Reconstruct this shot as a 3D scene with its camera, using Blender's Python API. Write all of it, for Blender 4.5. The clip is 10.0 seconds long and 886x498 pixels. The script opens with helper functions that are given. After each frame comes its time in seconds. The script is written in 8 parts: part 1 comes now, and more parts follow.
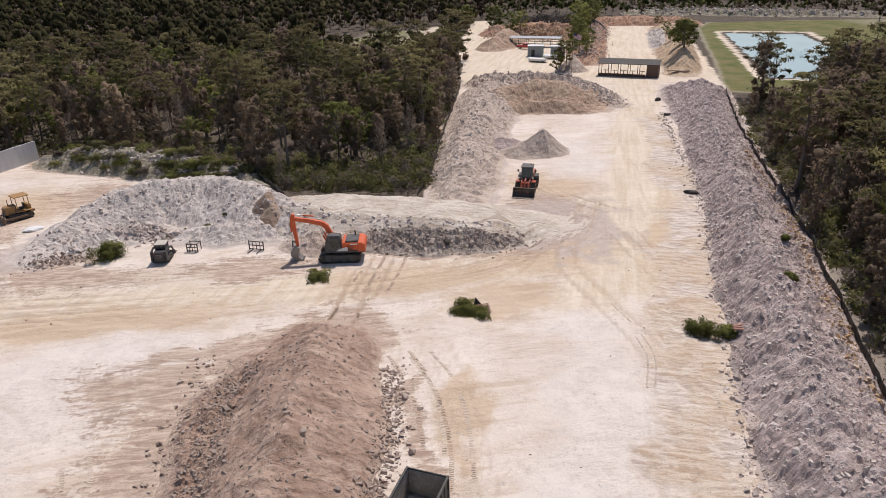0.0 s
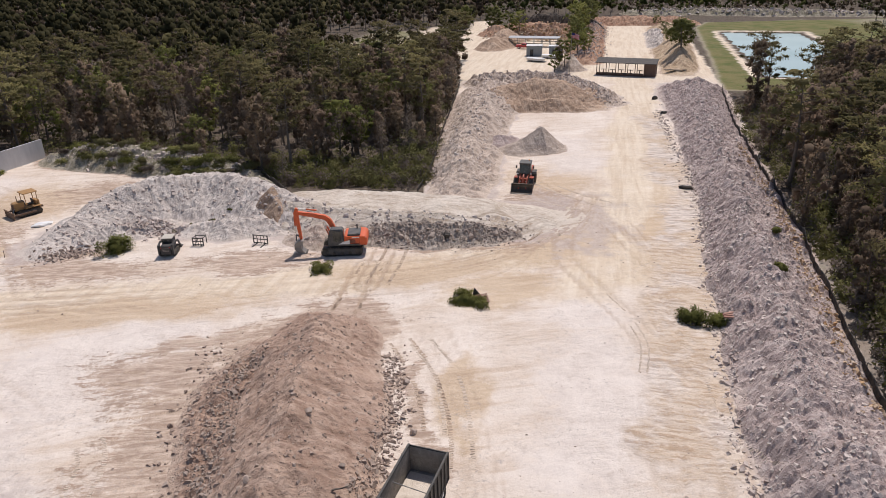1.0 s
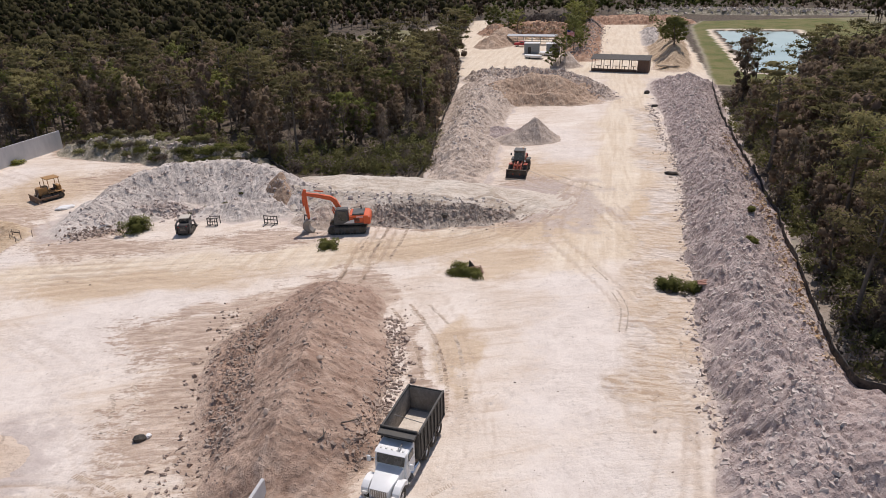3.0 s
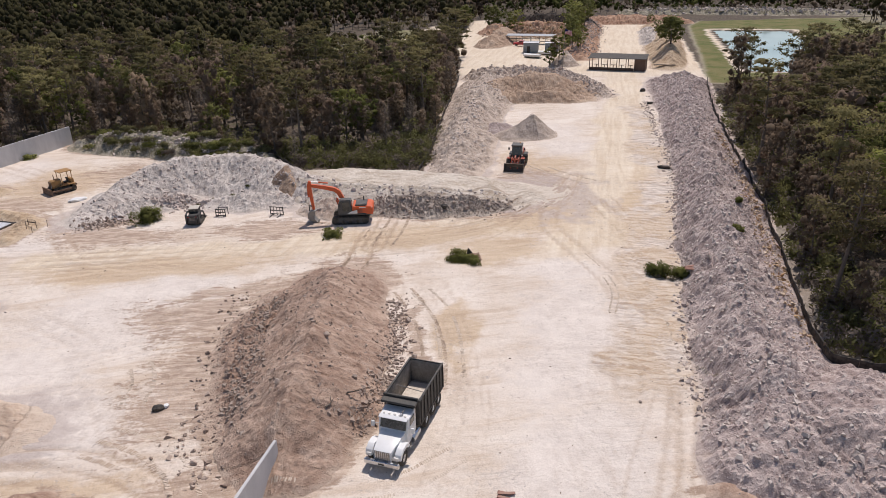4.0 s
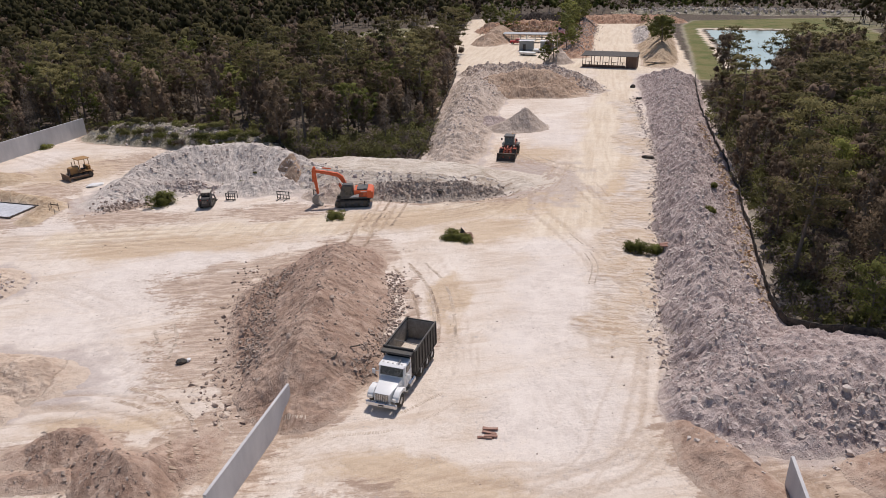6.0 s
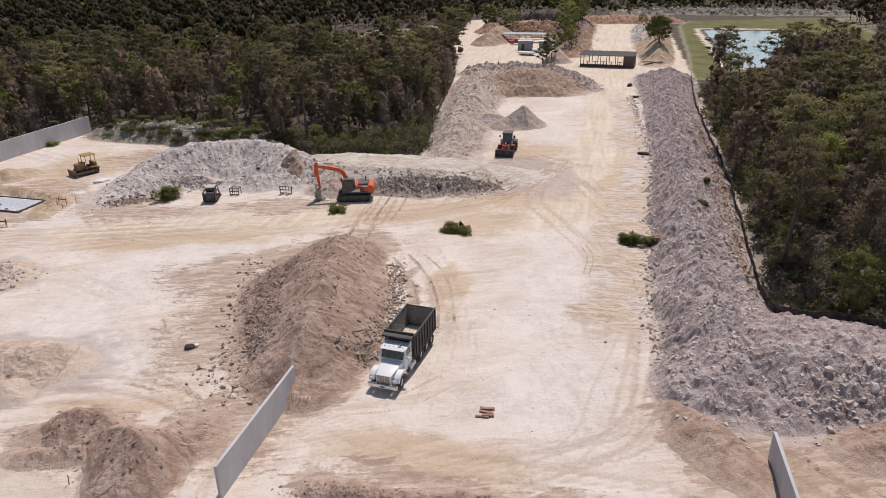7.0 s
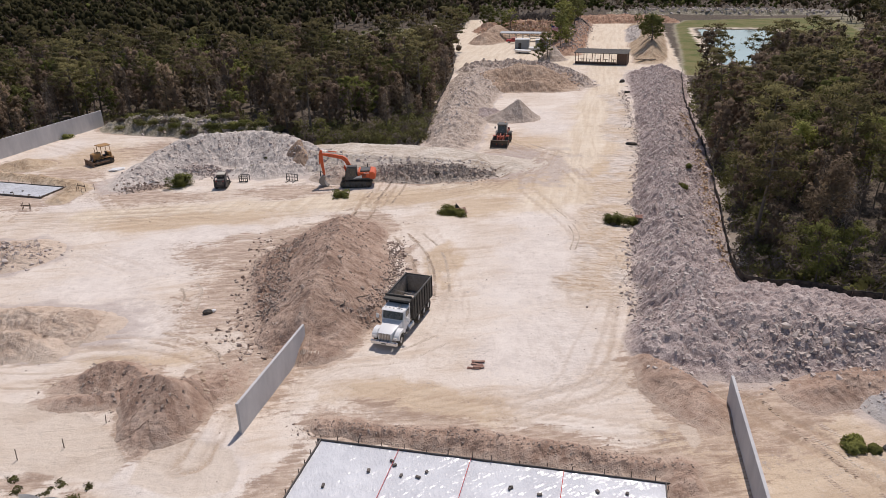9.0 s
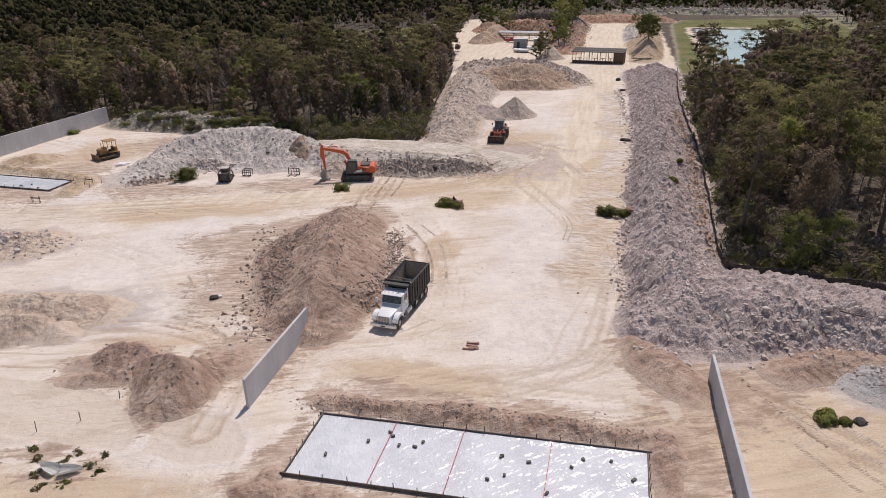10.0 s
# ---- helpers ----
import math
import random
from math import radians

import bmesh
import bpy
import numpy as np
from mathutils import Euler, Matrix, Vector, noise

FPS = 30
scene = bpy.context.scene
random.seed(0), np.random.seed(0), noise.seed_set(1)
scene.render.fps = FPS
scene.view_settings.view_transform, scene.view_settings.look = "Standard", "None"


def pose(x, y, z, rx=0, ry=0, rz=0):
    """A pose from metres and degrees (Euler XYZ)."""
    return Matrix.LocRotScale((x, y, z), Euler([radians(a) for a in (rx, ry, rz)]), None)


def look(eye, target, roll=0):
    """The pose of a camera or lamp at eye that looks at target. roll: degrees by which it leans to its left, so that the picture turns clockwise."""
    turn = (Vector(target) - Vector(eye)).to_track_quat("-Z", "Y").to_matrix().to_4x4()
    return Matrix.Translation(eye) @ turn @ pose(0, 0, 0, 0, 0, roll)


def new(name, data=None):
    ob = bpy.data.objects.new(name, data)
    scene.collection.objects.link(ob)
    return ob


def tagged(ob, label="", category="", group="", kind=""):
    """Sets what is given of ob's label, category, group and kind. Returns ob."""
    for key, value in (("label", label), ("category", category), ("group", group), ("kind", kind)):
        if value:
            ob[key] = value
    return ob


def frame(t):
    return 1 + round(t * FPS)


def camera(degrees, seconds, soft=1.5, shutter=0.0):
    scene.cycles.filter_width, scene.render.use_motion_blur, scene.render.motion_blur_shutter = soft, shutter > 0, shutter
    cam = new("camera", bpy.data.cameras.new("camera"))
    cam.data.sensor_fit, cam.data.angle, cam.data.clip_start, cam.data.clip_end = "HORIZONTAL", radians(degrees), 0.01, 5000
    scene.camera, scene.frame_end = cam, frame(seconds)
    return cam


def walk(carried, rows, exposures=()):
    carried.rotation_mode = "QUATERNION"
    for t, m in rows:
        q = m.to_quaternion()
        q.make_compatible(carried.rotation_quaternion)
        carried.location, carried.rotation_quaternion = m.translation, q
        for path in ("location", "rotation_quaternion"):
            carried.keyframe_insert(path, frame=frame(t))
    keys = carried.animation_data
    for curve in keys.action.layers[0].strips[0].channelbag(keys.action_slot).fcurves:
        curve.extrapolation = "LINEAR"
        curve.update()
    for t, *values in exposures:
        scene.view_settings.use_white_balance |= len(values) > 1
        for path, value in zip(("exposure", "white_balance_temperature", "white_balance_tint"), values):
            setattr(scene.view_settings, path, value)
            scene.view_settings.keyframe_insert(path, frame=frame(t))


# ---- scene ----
cam = camera(66.0, 10.0, soft=0.6)
PATH = [
    (0, (-0.001, 3.283, 29.927), (0.012, 5.114, 29.123), -1.2),
    (0.5, (0.081, 2.335, 29.918), (0.092, 4.167, 29.116), -1.3),
    (1, (-0.009, 1.262, 29.913), (0.004, 3.094, 29.111), -1.3),
    (1.5, (0.048, 0.015, 29.835), (0.06, 1.848, 29.035), -1.4),
    (2, (0.105, -1.43, 29.763), (0.116, 0.403, 28.963), -1.4),
    (2.5, (0.191, -2.984, 29.682), (0.201, -1.151, 28.882), -1.4),
    (4, (0.293, -8.025, 29.706), (0.301, -6.191, 28.908), -1.4),
    (4.5, (0.323, -9.765, 29.738), (0.333, -7.931, 28.94), -1.3),
    (5, (0.44, -11.585, 29.8), (0.451, -9.751, 29.002), -1.3),
    (5.5, (0.617, -13.089, 29.955), (0.628, -11.256, 29.155), -1.2),
    (7, (0.676, -16.536, 29.834), (0.688, -14.701, 29.037), -1.2),
    (7.5, (0.795, -17.823, 29.709), (0.805, -15.989, 28.914), -1.3),
    (8, (0.855, -19.228, 29.679), (0.865, -17.393, 28.883), -1.3),
    (8.5, (0.961, -20.886, 29.673), (0.971, -19.051, 28.88), -1.3),
    (9, (0.991, -22.519, 29.636), (1.002, -20.683, 28.843), -1.3),
    (9.5, (1.135, -24.213, 29.581), (1.146, -22.377, 28.789), -1.3),
    (10, (1.206, -25.383, 29.656), (1.218, -23.547, 28.863), -1.2),
]
walk(cam, [(t, look(eye, target, roll)) for t, eye, target, roll in PATH], exposures=[(0, -0.16, 6560, 15.2), (10, -0.27, 6560, 15.2)])

# ---- world, sun, exposure ----
SUN_TO = Vector((0.41 * 0.47, 0.91 * 0.47, 0.88)).normalized()
world = bpy.data.worlds.new("world")
scene.world = world
world.use_nodes = True
wn = world.node_tree
sky = wn.nodes.new("ShaderNodeTexSky")
sky.sky_type = "NISHITA"
sky.sun_disc = False
sky.sun_elevation = math.asin(SUN_TO.z)
sky.sun_rotation = math.atan2(SUN_TO.x, SUN_TO.y)
wn.links.new(sky.outputs[0], wn.nodes["Background"].inputs[0])
wn.nodes["Background"].inputs[1].default_value = 0.10
sun = new("sun", bpy.data.lights.new("sun", "SUN"))
sun.data.energy, sun.data.angle, sun.data.color = 3.9, radians(0.6), (1.0, 0.95, 0.88)
sun.matrix_world = look(SUN_TO * 100, (0, 0, 0))


# ---- small tools ----
def lattice(ix, iy, seed):
    h = (ix.astype(np.int64) * 374761393 + iy.astype(np.int64) * 668265263 + seed * 1442695041) & 0x7FFFFFFF
    h = ((h ^ (h >> 13)) * 1274126177) & 0x7FFFFFFF
    return ((h ^ (h >> 16)) & 0xFFFF) / 65535.0


def vnoise(x, y, seed=0):
    x, y = np.asarray(x, float), np.asarray(y, float)
    ix, iy = np.floor(x), np.floor(y)
    fx, fy = x - ix, y - iy
    fx, fy = fx * fx * (3 - 2 * fx), fy * fy * (3 - 2 * fy)
    a, b = lattice(ix, iy, seed), lattice(ix + 1, iy, seed)
    c, d = lattice(ix, iy + 1, seed), lattice(ix + 1, iy + 1, seed)
    return (a + (b - a) * fx) * (1 - fy) + (c + (d - c) * fx) * fy


def fbm(x, y, seed=0, octaves=4):
    total, amp, norm = 0.0, 1.0, 0.0
    for k in range(octaves):
        total = total + amp * vnoise(x * 2 ** k, y * 2 ** k, seed + 17 * k)
        norm, amp = norm + amp, amp * 0.5
    return total / norm * 2 - 1


def smooth(a, b, x):
    t = np.clip((x - a) / (b - a), 0, 1)
    return t * t * (3 - 2 * t)


def inside(poly, x, y):
    """Whether points lie in a polygon."""
    res = np.zeros(np.shape(x), bool)
    for (x0, y0), (x1, y1) in zip(poly, poly[1:] + poly[:1]):
        cross = ((y0 > y) != (y1 > y)) & (x < (x1 - x0) * (y - y0) / ((y1 - y0) or 1e-9) + x0)
        res ^= cross
    return res


def line_dist(pts, x, y):
    """Distance to a polyline, and the length along it."""
    best, along, run = np.full(np.shape(x), 1e9), np.zeros(np.shape(x)), 0.0
    for (x0, y0), (x1, y1) in zip(pts, pts[1:]):
        dx, dy = x1 - x0, y1 - y0
        ln = math.hypot(dx, dy) or 1e-9
        t = np.clip(((x - x0) * dx + (y - y0) * dy) / ln ** 2, 0, 1)
        d = np.hypot(x - x0 - t * dx, y - y0 - t * dy)
        nearer = d < best
        best, along = np.where(nearer, d, best), np.where(nearer, run + t * ln, along)
        run += ln
    return best, along


def curve_pts(pts, n=12):
    """A smooth line through the given points."""
    p = [np.array(q, float) for q in pts]
    p = [2 * p[0] - p[1]] + p + [2 * p[-1] - p[-2]]
    out = []
    for a, b, c, d in zip(p, p[1:], p[2:], p[3:]):
        for k in range(n):
            t = k / n
            out.append(tuple(0.5 * (2 * b + (c - a) * t + (2 * a - 5 * b + 4 * c - d) * t * t + (3 * b - a - 3 * c + d) * t ** 3)))
    return out + [tuple(p[-2])]


def mesh_of(name, verts, faces, mat=None, flat=True, normals=None):
    me = bpy.data.meshes.new(name)
    verts, faces = np.asarray(verts, np.float32), np.asarray(faces, np.int32)
    k = faces.shape[1]
    me.vertices.add(len(verts))
    me.vertices.foreach_set("co", verts.ravel())
    me.loops.add(faces.size)
    me.loops.foreach_set("vertex_index", faces.ravel())
    me.polygons.add(len(faces))
    me.polygons.foreach_set("loop_start", np.arange(0, faces.size, k, dtype=np.int32))
    me.polygons.foreach_set("loop_total", np.full(len(faces), k, np.int32))
    me.polygons.foreach_set("use_smooth", np.full(len(faces), not flat or normals is not None))
    me.update()
    me.validate()
    if normals is not None:
        me.attributes.new("custom_normal", "FLOAT_VECTOR", "POINT").data.foreach_set("vector", np.asarray(normals, np.float32).ravel())
    if mat:
        me.materials.append(mat)
    return me


def attribute(me, name, values):
    me.attributes.new(name, "FLOAT", "POINT").data.foreach_set("value", np.asarray(values, np.float32).ravel())


def grid_faces(nx, ny):
    i = np.arange(nx - 1)[None, :] + nx * np.arange(ny - 1)[:, None]
    return np.stack([i, i + 1, i + 1 + nx, i + nx], -1).reshape(-1, 4)


def bm_mesh(name, bm, mat, smooth_angle=None):
    me = bpy.data.meshes.new(name)
    bmesh.ops.recalc_face_normals(bm, faces=bm.faces)
    bm.to_mesh(me)
    bm.free()
    for m in mat if isinstance(mat, (list, tuple)) else [mat]:
        me.materials.append(m)
    if smooth_angle:
        me.polygons.foreach_set("use_smooth", np.ones(len(me.polygons), bool))
        me.set_sharp_from_angle(angle=radians(smooth_angle))
    return me


def part(name, bm, mat, parent, label="", at=None, turn=30):
    ob = new(name, bm_mesh(name, bm, mat, turn))
    ob.parent = parent
    if at is not None:
        ob.matrix_basis = at
    if label:
        ob["label"] = label
    return ob


def thing(name, m, label, category, group="", kind=""):
    ob = new(name)
    ob.matrix_basis = m
    ob.empty_display_size = 0.3
    return tagged(ob, label, category, group, kind)


def box(bm, size, at=(0, 0, 0), bevel=0.02, rot=(0, 0, 0)):
    r = bmesh.ops.create_cube(bm, size=1.0, matrix=pose(*at, *rot) @ Matrix.Diagonal((*size, 1)))
    if bevel:
        edges = list({e for v in r["verts"] for e in v.link_edges})
        bmesh.ops.bevel(bm, geom=edges, offset=min(bevel, min(size) * 0.4), segments=1, affect="EDGES", profile=0.5)
    return bm


def rod(bm, a, b, r, r2=None, n=10):
    a, b = Vector(a), Vector(b)
    d = b - a
    m = Matrix.Translation((a + b) / 2) @ d.to_track_quat("Z", "Y").to_matrix().to_4x4()
    bmesh.ops.create_cone(bm, cap_ends=True, segments=n, radius1=r, radius2=r if r2 is None else r2, depth=d.length, matrix=m)
    return bm


def prism(bm, pts, depth, at=Matrix.Identity(4), bevel=0.0):
    """A profile in x and z, thick along y, centred."""
    a = [bm.verts.new(at @ Vector((x, -depth / 2, z))) for x, z in pts]
    b = [bm.verts.new(at @ Vector((x, depth / 2, z))) for x, z in pts]
    n, faces = len(pts), []
    faces.append(bm.faces.new(a))
    faces.append(bm.faces.new(b[::-1]))
    for i in range(n):
        faces.append(bm.faces.new((a[i], b[i], b[(i + 1) % n], a[(i + 1) % n])))
    if bevel:
        bmesh.ops.bevel(bm, geom=list({e for f in faces for e in f.edges}), offset=bevel, segments=1, affect="EDGES", profile=0.5)
    return bm


def nb():
    return bmesh.new()


# ---- materials ----
class Nodes:
    def __init__(self, name, rough=0.9, metal=0.0, spec=0.3):
        self.mat = bpy.data.materials.new(name)
        self.mat.use_nodes = True
        self.t = self.mat.node_tree
        self.b = self.t.nodes["Principled BSDF"]
        self.b.inputs["Roughness"].default_value = rough
        self.b.inputs["Metallic"].default_value = metal
        self.b.inputs["Specular IOR Level"].default_value = spec
        self.pos = self.t.nodes.new("ShaderNodeNewGeometry").outputs["Position"]
        self.obj = self.t.nodes.new("ShaderNodeTexCoord").outputs["Object"]

    def link(self, a, b):
        self.t.links.new(a, b)

    def put(self, socket, value):
        if isinstance(value, (int, float)):
            socket.default_value = value
        elif isinstance(value, (tuple, list)):
            socket.default_value = (*value, 1.0)[: len(socket.default_value)] if len(value) == 3 else value
        else:
            self.link(value, socket)

    def noise(self, scale, detail=4, rough=0.6, source=None, stretch=None):
        n = self.t.nodes.new("ShaderNodeTexNoise")
        n.inputs["Scale"].default_value, n.inputs["Detail"].default_value, n.inputs["Roughness"].default_value = scale, detail, rough
        src = source or self.pos
        if stretch:
            m = self.t.nodes.new("ShaderNodeMapping")
            m.vector_type = "TEXTURE"
            m.inputs["Scale"].default_value = [1.0 / k for k in stretch[:3]]
            if len(stretch) > 3:
                m.inputs["Rotation"].default_value = (0, 0, stretch[3])
            self.link(src, m.inputs[0])
            src = m.outputs[0]
        self.link(src, n.inputs["Vector"])
        return n.outputs["Fac"]

    def swirl(self, scale, stretch, amount=1.2):
        out = self.noise(scale, 6, 0.65, stretch=stretch)
        out.node.inputs["Distortion"].default_value = amount
        return out

    def voronoi(self, scale, source=None, out="Distance"):
        n = self.t.nodes.new("ShaderNodeTexVoronoi")
        n.inputs["Scale"].default_value = scale
        self.link(source or self.pos, n.inputs["Vector"])
        return n.outputs[out]

    def ramp(self, fac, lo, hi, a=0.0, b=1.0):
        n = self.t.nodes.new("ShaderNodeMapRange")
        self.link(fac, n.inputs[0])
        for k, v in zip((1, 2, 3, 4), (lo, hi, a, b)):
            n.inputs[k].default_value = v
        return n.outputs[0]

    def math(self, op, a, b=0.0):
        n = self.t.nodes.new("ShaderNodeMath")
        n.operation = op
        self.put(n.inputs[0], a)
        self.put(n.inputs[1], b)
        return n.outputs[0]

    def mix(self, fac, a, b, mode="MIX"):
        n = self.t.nodes.new("ShaderNodeMix")
        n.data_type, n.blend_type = "RGBA", mode
        self.put(n.inputs[0], fac)
        self.put(n.inputs[6], a)
        self.put(n.inputs[7], b)
        return n.outputs[2]

    def attr(self, name):
        n = self.t.nodes.new("ShaderNodeAttribute")
        n.attribute_name = name
        return n.outputs["Fac"]

    def random(self):
        return self.t.nodes.new("ShaderNodeObjectInfo").outputs["Random"]

    def island(self):
        return self.t.nodes.new("ShaderNodeNewGeometry").outputs["Random Per Island"]

    def bump(self, height, strength=0.5, dist=0.05):
        n = self.t.nodes.new("ShaderNodeBump")
        n.inputs["Strength"].default_value, n.inputs["Distance"].default_value = strength, dist
        self.link(height, n.inputs["Height"])
        self.link(n.outputs[0], self.b.inputs["Normal"])

    def done(self, color):
        self.put(self.b.inputs["Base Color"], color)
        return self.mat


def soil(name, dark, mid, pale, pebble=6.0, relief=0.08, way=(1.0, 0.16)):
    """Dug earth: several scales of colour, pale stones and rough relief; sand mixed in along its foot."""
    n = Nodes(name, 0.95, spec=0.15)
    big, small, clod = n.noise(0.3, 6, 0.65), n.noise(5.5, 5, 0.7), n.noise(1.5, 6, 0.72)
    c = n.mix(n.ramp(big, 0.36, 0.62), dark, mid)
    c = n.mix(n.ramp(clod, 0.47, 0.68, 0, 0.6), c, pale)
    c = n.mix(n.ramp(clod, 0.44, 0.32, 0, 0.5), c, tuple(k * 0.78 for k in dark))
    c = n.mix(n.ramp(small, 0.54, 0.70, 0, 0.5), c, pale)
    c = n.mix(n.ramp(small, 0.42, 0.30, 0, 0.4), c, tuple(k * 0.7 for k in dark))
    v = n.voronoi(pebble)
    c = n.mix(n.math("MULTIPLY", n.ramp(v, 0.10, 0.2, 1, 0), n.ramp(n.noise(1.1, 3), 0.5, 0.62)), c, tuple(min(1, k * 1.3) for k in pale))
    flow = n.t.nodes.new("ShaderNodeCombineXYZ")
    n.put(flow.inputs[0], n.math("ADD", n.math("MULTIPLY", n.attr("along"), way[0]), n.math("MULTIPLY", n.attr("across"), 0.35 * way[0])))
    n.put(flow.inputs[1], n.math("MULTIPLY", n.attr("across"), way[1]))
    run = n.noise(1.5, 6, 0.68, flow.outputs[0])
    run.node.inputs["Distortion"].default_value = 0.35
    c = n.mix(n.ramp(run, 0.5, 0.64, 0, 0.6), c, tuple(k * 0.74 for k in dark))
    c = n.mix(n.ramp(run, 0.46, 0.34, 0, 0.55), c, pale)
    low = n.ramp(n.math("ADD", n.attr("foot"), n.math("MULTIPLY", n.math("SUBTRACT", clod, 0.5), 1.6)), 0.45, 1.1, 0, 0.75)
    c = n.mix(low, c, n.mix(0.45, mid, (0.60, 0.51, 0.42)))
    n.bump(n.math("ADD", n.math("ADD", n.math("ADD", n.math("MULTIPLY", small, 0.55), n.math("MULTIPLY", run, -1.7)), n.math("MULTIPLY", clod, 1.3)), n.math("MULTIPLY", n.ramp(v, 0, 0.4, 1, 0), 0.5)), 1.0, relief * 1.1)
    return n.done(c)


def paint(name, color, rough=0.4, metal=0.0, dirt=0.35, dust=(0.42, 0.36, 0.28), scale=1.0, spec=0.5):
    """Painted or bare metal, rubber, plastic with dust and scuffs."""
    n = Nodes(name, rough, metal, spec)
    a, b = n.noise(1.7 * scale, 5, 0.65, n.obj), n.noise(14.0 * scale, 4, 0.7, n.obj)
    c = n.mix(n.ramp(a, 0.35, 0.75, 0, dirt), color, dust)
    c = n.mix(n.ramp(b, 0.62, 0.78, 0, dirt), c, tuple(k * 0.6 for k in color))
    n.put(n.b.inputs["Roughness"], n.ramp(a, 0.3, 0.8, rough, min(1.0, rough + 0.35)))
    n.bump(b, 0.08, 0.01)
    return n.done(c)


def leafy(name, a, b, c):
    n = Nodes(name, 0.8, spec=0.12)
    col = n.mix(n.ramp(n.noise(0.9, 3), 0.35, 0.65), a, b)
    col = n.mix(n.ramp(n.island(), 0, 1, 0, 0.3), col, tuple(k * 1.3 for k in b))
    col = n.mix(n.ramp(n.noise(0.13, 2), 0.42, 0.6, 0, 0.7), col, c)
    solo = n.attr("joined")
    each = n.math("ADD", n.math("MULTIPLY", n.random(), n.math("SUBTRACT", 1.0, solo)), n.math("MULTIPLY", solo, 0.5))
    col = n.mix(n.ramp(each, 0.35, 0.65, 0, 0.8), col, c)
    col = n.mix(n.math("MAXIMUM", n.ramp(each, 0.72, 1.0, 0, 0.8), n.attr("tone")), col, tuple(k * 1.45 for k in b))
    # dim darkens single trees at random and, in far woods, stands in for shade
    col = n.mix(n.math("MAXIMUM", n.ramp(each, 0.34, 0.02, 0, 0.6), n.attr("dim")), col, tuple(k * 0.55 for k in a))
    thin = n.t.nodes.new("ShaderNodeBsdfTranslucent")
    n.put(thin.inputs[0], col)
    both = n.t.nodes.new("ShaderNodeMixShader")
    both.inputs[0].default_value = 0.48
    n.link(n.b.outputs[0], both.inputs[1])
    n.link(thin.outputs[0], both.inputs[2])
    n.link(both.outputs[0], n.t.nodes["Material Output"].inputs[0])
    return n.done(col)


M_BROWN = soil("brown_soil", (0.31, 0.203, 0.15), (0.46, 0.33, 0.253), (0.555, 0.425, 0.34), 7)
M_GREY = soil("grey_marl", (0.335, 0.260, 0.238), (0.485, 0.392, 0.358), (0.68, 0.585, 0.54), 6, 0.09, (0.75, 0.4))
M_WHITE = soil("white_marl", (0.47, 0.405, 0.36), (0.61, 0.54, 0.485), (0.76, 0.69, 0.63), 6)
M_PINK = soil("pink_marl", (0.48, 0.36, 0.275), (0.61, 0.485, 0.385), (0.69, 0.58, 0.475), 6)
M_PALE = soil("pale_pink_marl", (0.42, 0.33, 0.265), (0.57, 0.462, 0.38), (0.71, 0.615, 0.535), 5, 0.08, (0.6, 0.5))
M_MULCH = soil("dark_mulch", (0.035, 0.028, 0.024), (0.075, 0.06, 0.05), (0.14, 0.115, 0.095), 5)
M_ROSE = soil("rose_tan_soil", (0.36, 0.245, 0.17), (0.49, 0.355, 0.255), (0.61, 0.475, 0.37), 6)
M_TAUPE = soil("taupe_gravel", (0.40, 0.32, 0.262), (0.53, 0.435, 0.365), (0.63, 0.54, 0.465), 8, 0.08, (0.5, 0.5))
M_TRACKTOP = soil("packed_sand", (0.42, 0.335, 0.255), (0.64, 0.57, 0.49), (0.72, 0.655, 0.58), 8, 0.04, (0.10, 1.3))
M_TANSOIL = soil("tan_sand", (0.40, 0.28, 0.18), (0.55, 0.42, 0.29), (0.62, 0.50, 0.37), 6)
M_RED = soil("red_soil", (0.36, 0.20, 0.13), (0.49, 0.31, 0.21), (0.58, 0.42, 0.31), 5)
M_GRAVEL = soil("blue_gravel", (0.30, 0.275, 0.265), (0.41, 0.38, 0.365), (0.53, 0.50, 0.48), 9)
M_OVER = soil("overgrown_soil", (0.17, 0.15, 0.09), (0.32, 0.285, 0.22), (0.52, 0.47, 0.40), 3)
M_RUBBLE = soil("rubble_soil", (0.29, 0.24, 0.20), (0.43, 0.365, 0.31), (0.56, 0.49, 0.43), 4, 0.12)


def rock_mat(name, a, b):
    n = Nodes(name, 0.9, spec=0.2)
    s = n.noise(4.0, 5, 0.7)
    c = n.mix(n.island(), a, b)
    c = n.mix(n.ramp(s, 0.4, 0.7, 0, 0.4), c, tuple(k * 0.6 for k in a))
    n.bump(s, 0.6, 0.05)
    return n.done(c)


M_ROCK = rock_mat("limestone", (0.41, 0.33, 0.29), (0.66, 0.575, 0.515))
M_ROCKW = rock_mat("pale_limestone", (0.46, 0.385, 0.345), (0.72, 0.635, 0.575))
M_ROCKB = rock_mat("brown_stone", (0.29, 0.215, 0.172), (0.47, 0.38, 0.318))
M_ROCKD = rock_mat("dark_stone", (0.25, 0.195, 0.16), (0.46, 0.375, 0.315))
M_ROCKO = rock_mat("ochre_stone", (0.46, 0.29, 0.15), (0.66, 0.54, 0.43))


# ---- ground: one sheet to the horizon ----
def steps(*spans):
    out = []
    for a, b, d in spans:
        out += list(np.arange(a, b, d))
    return np.array(out + [spans[-1][1]])


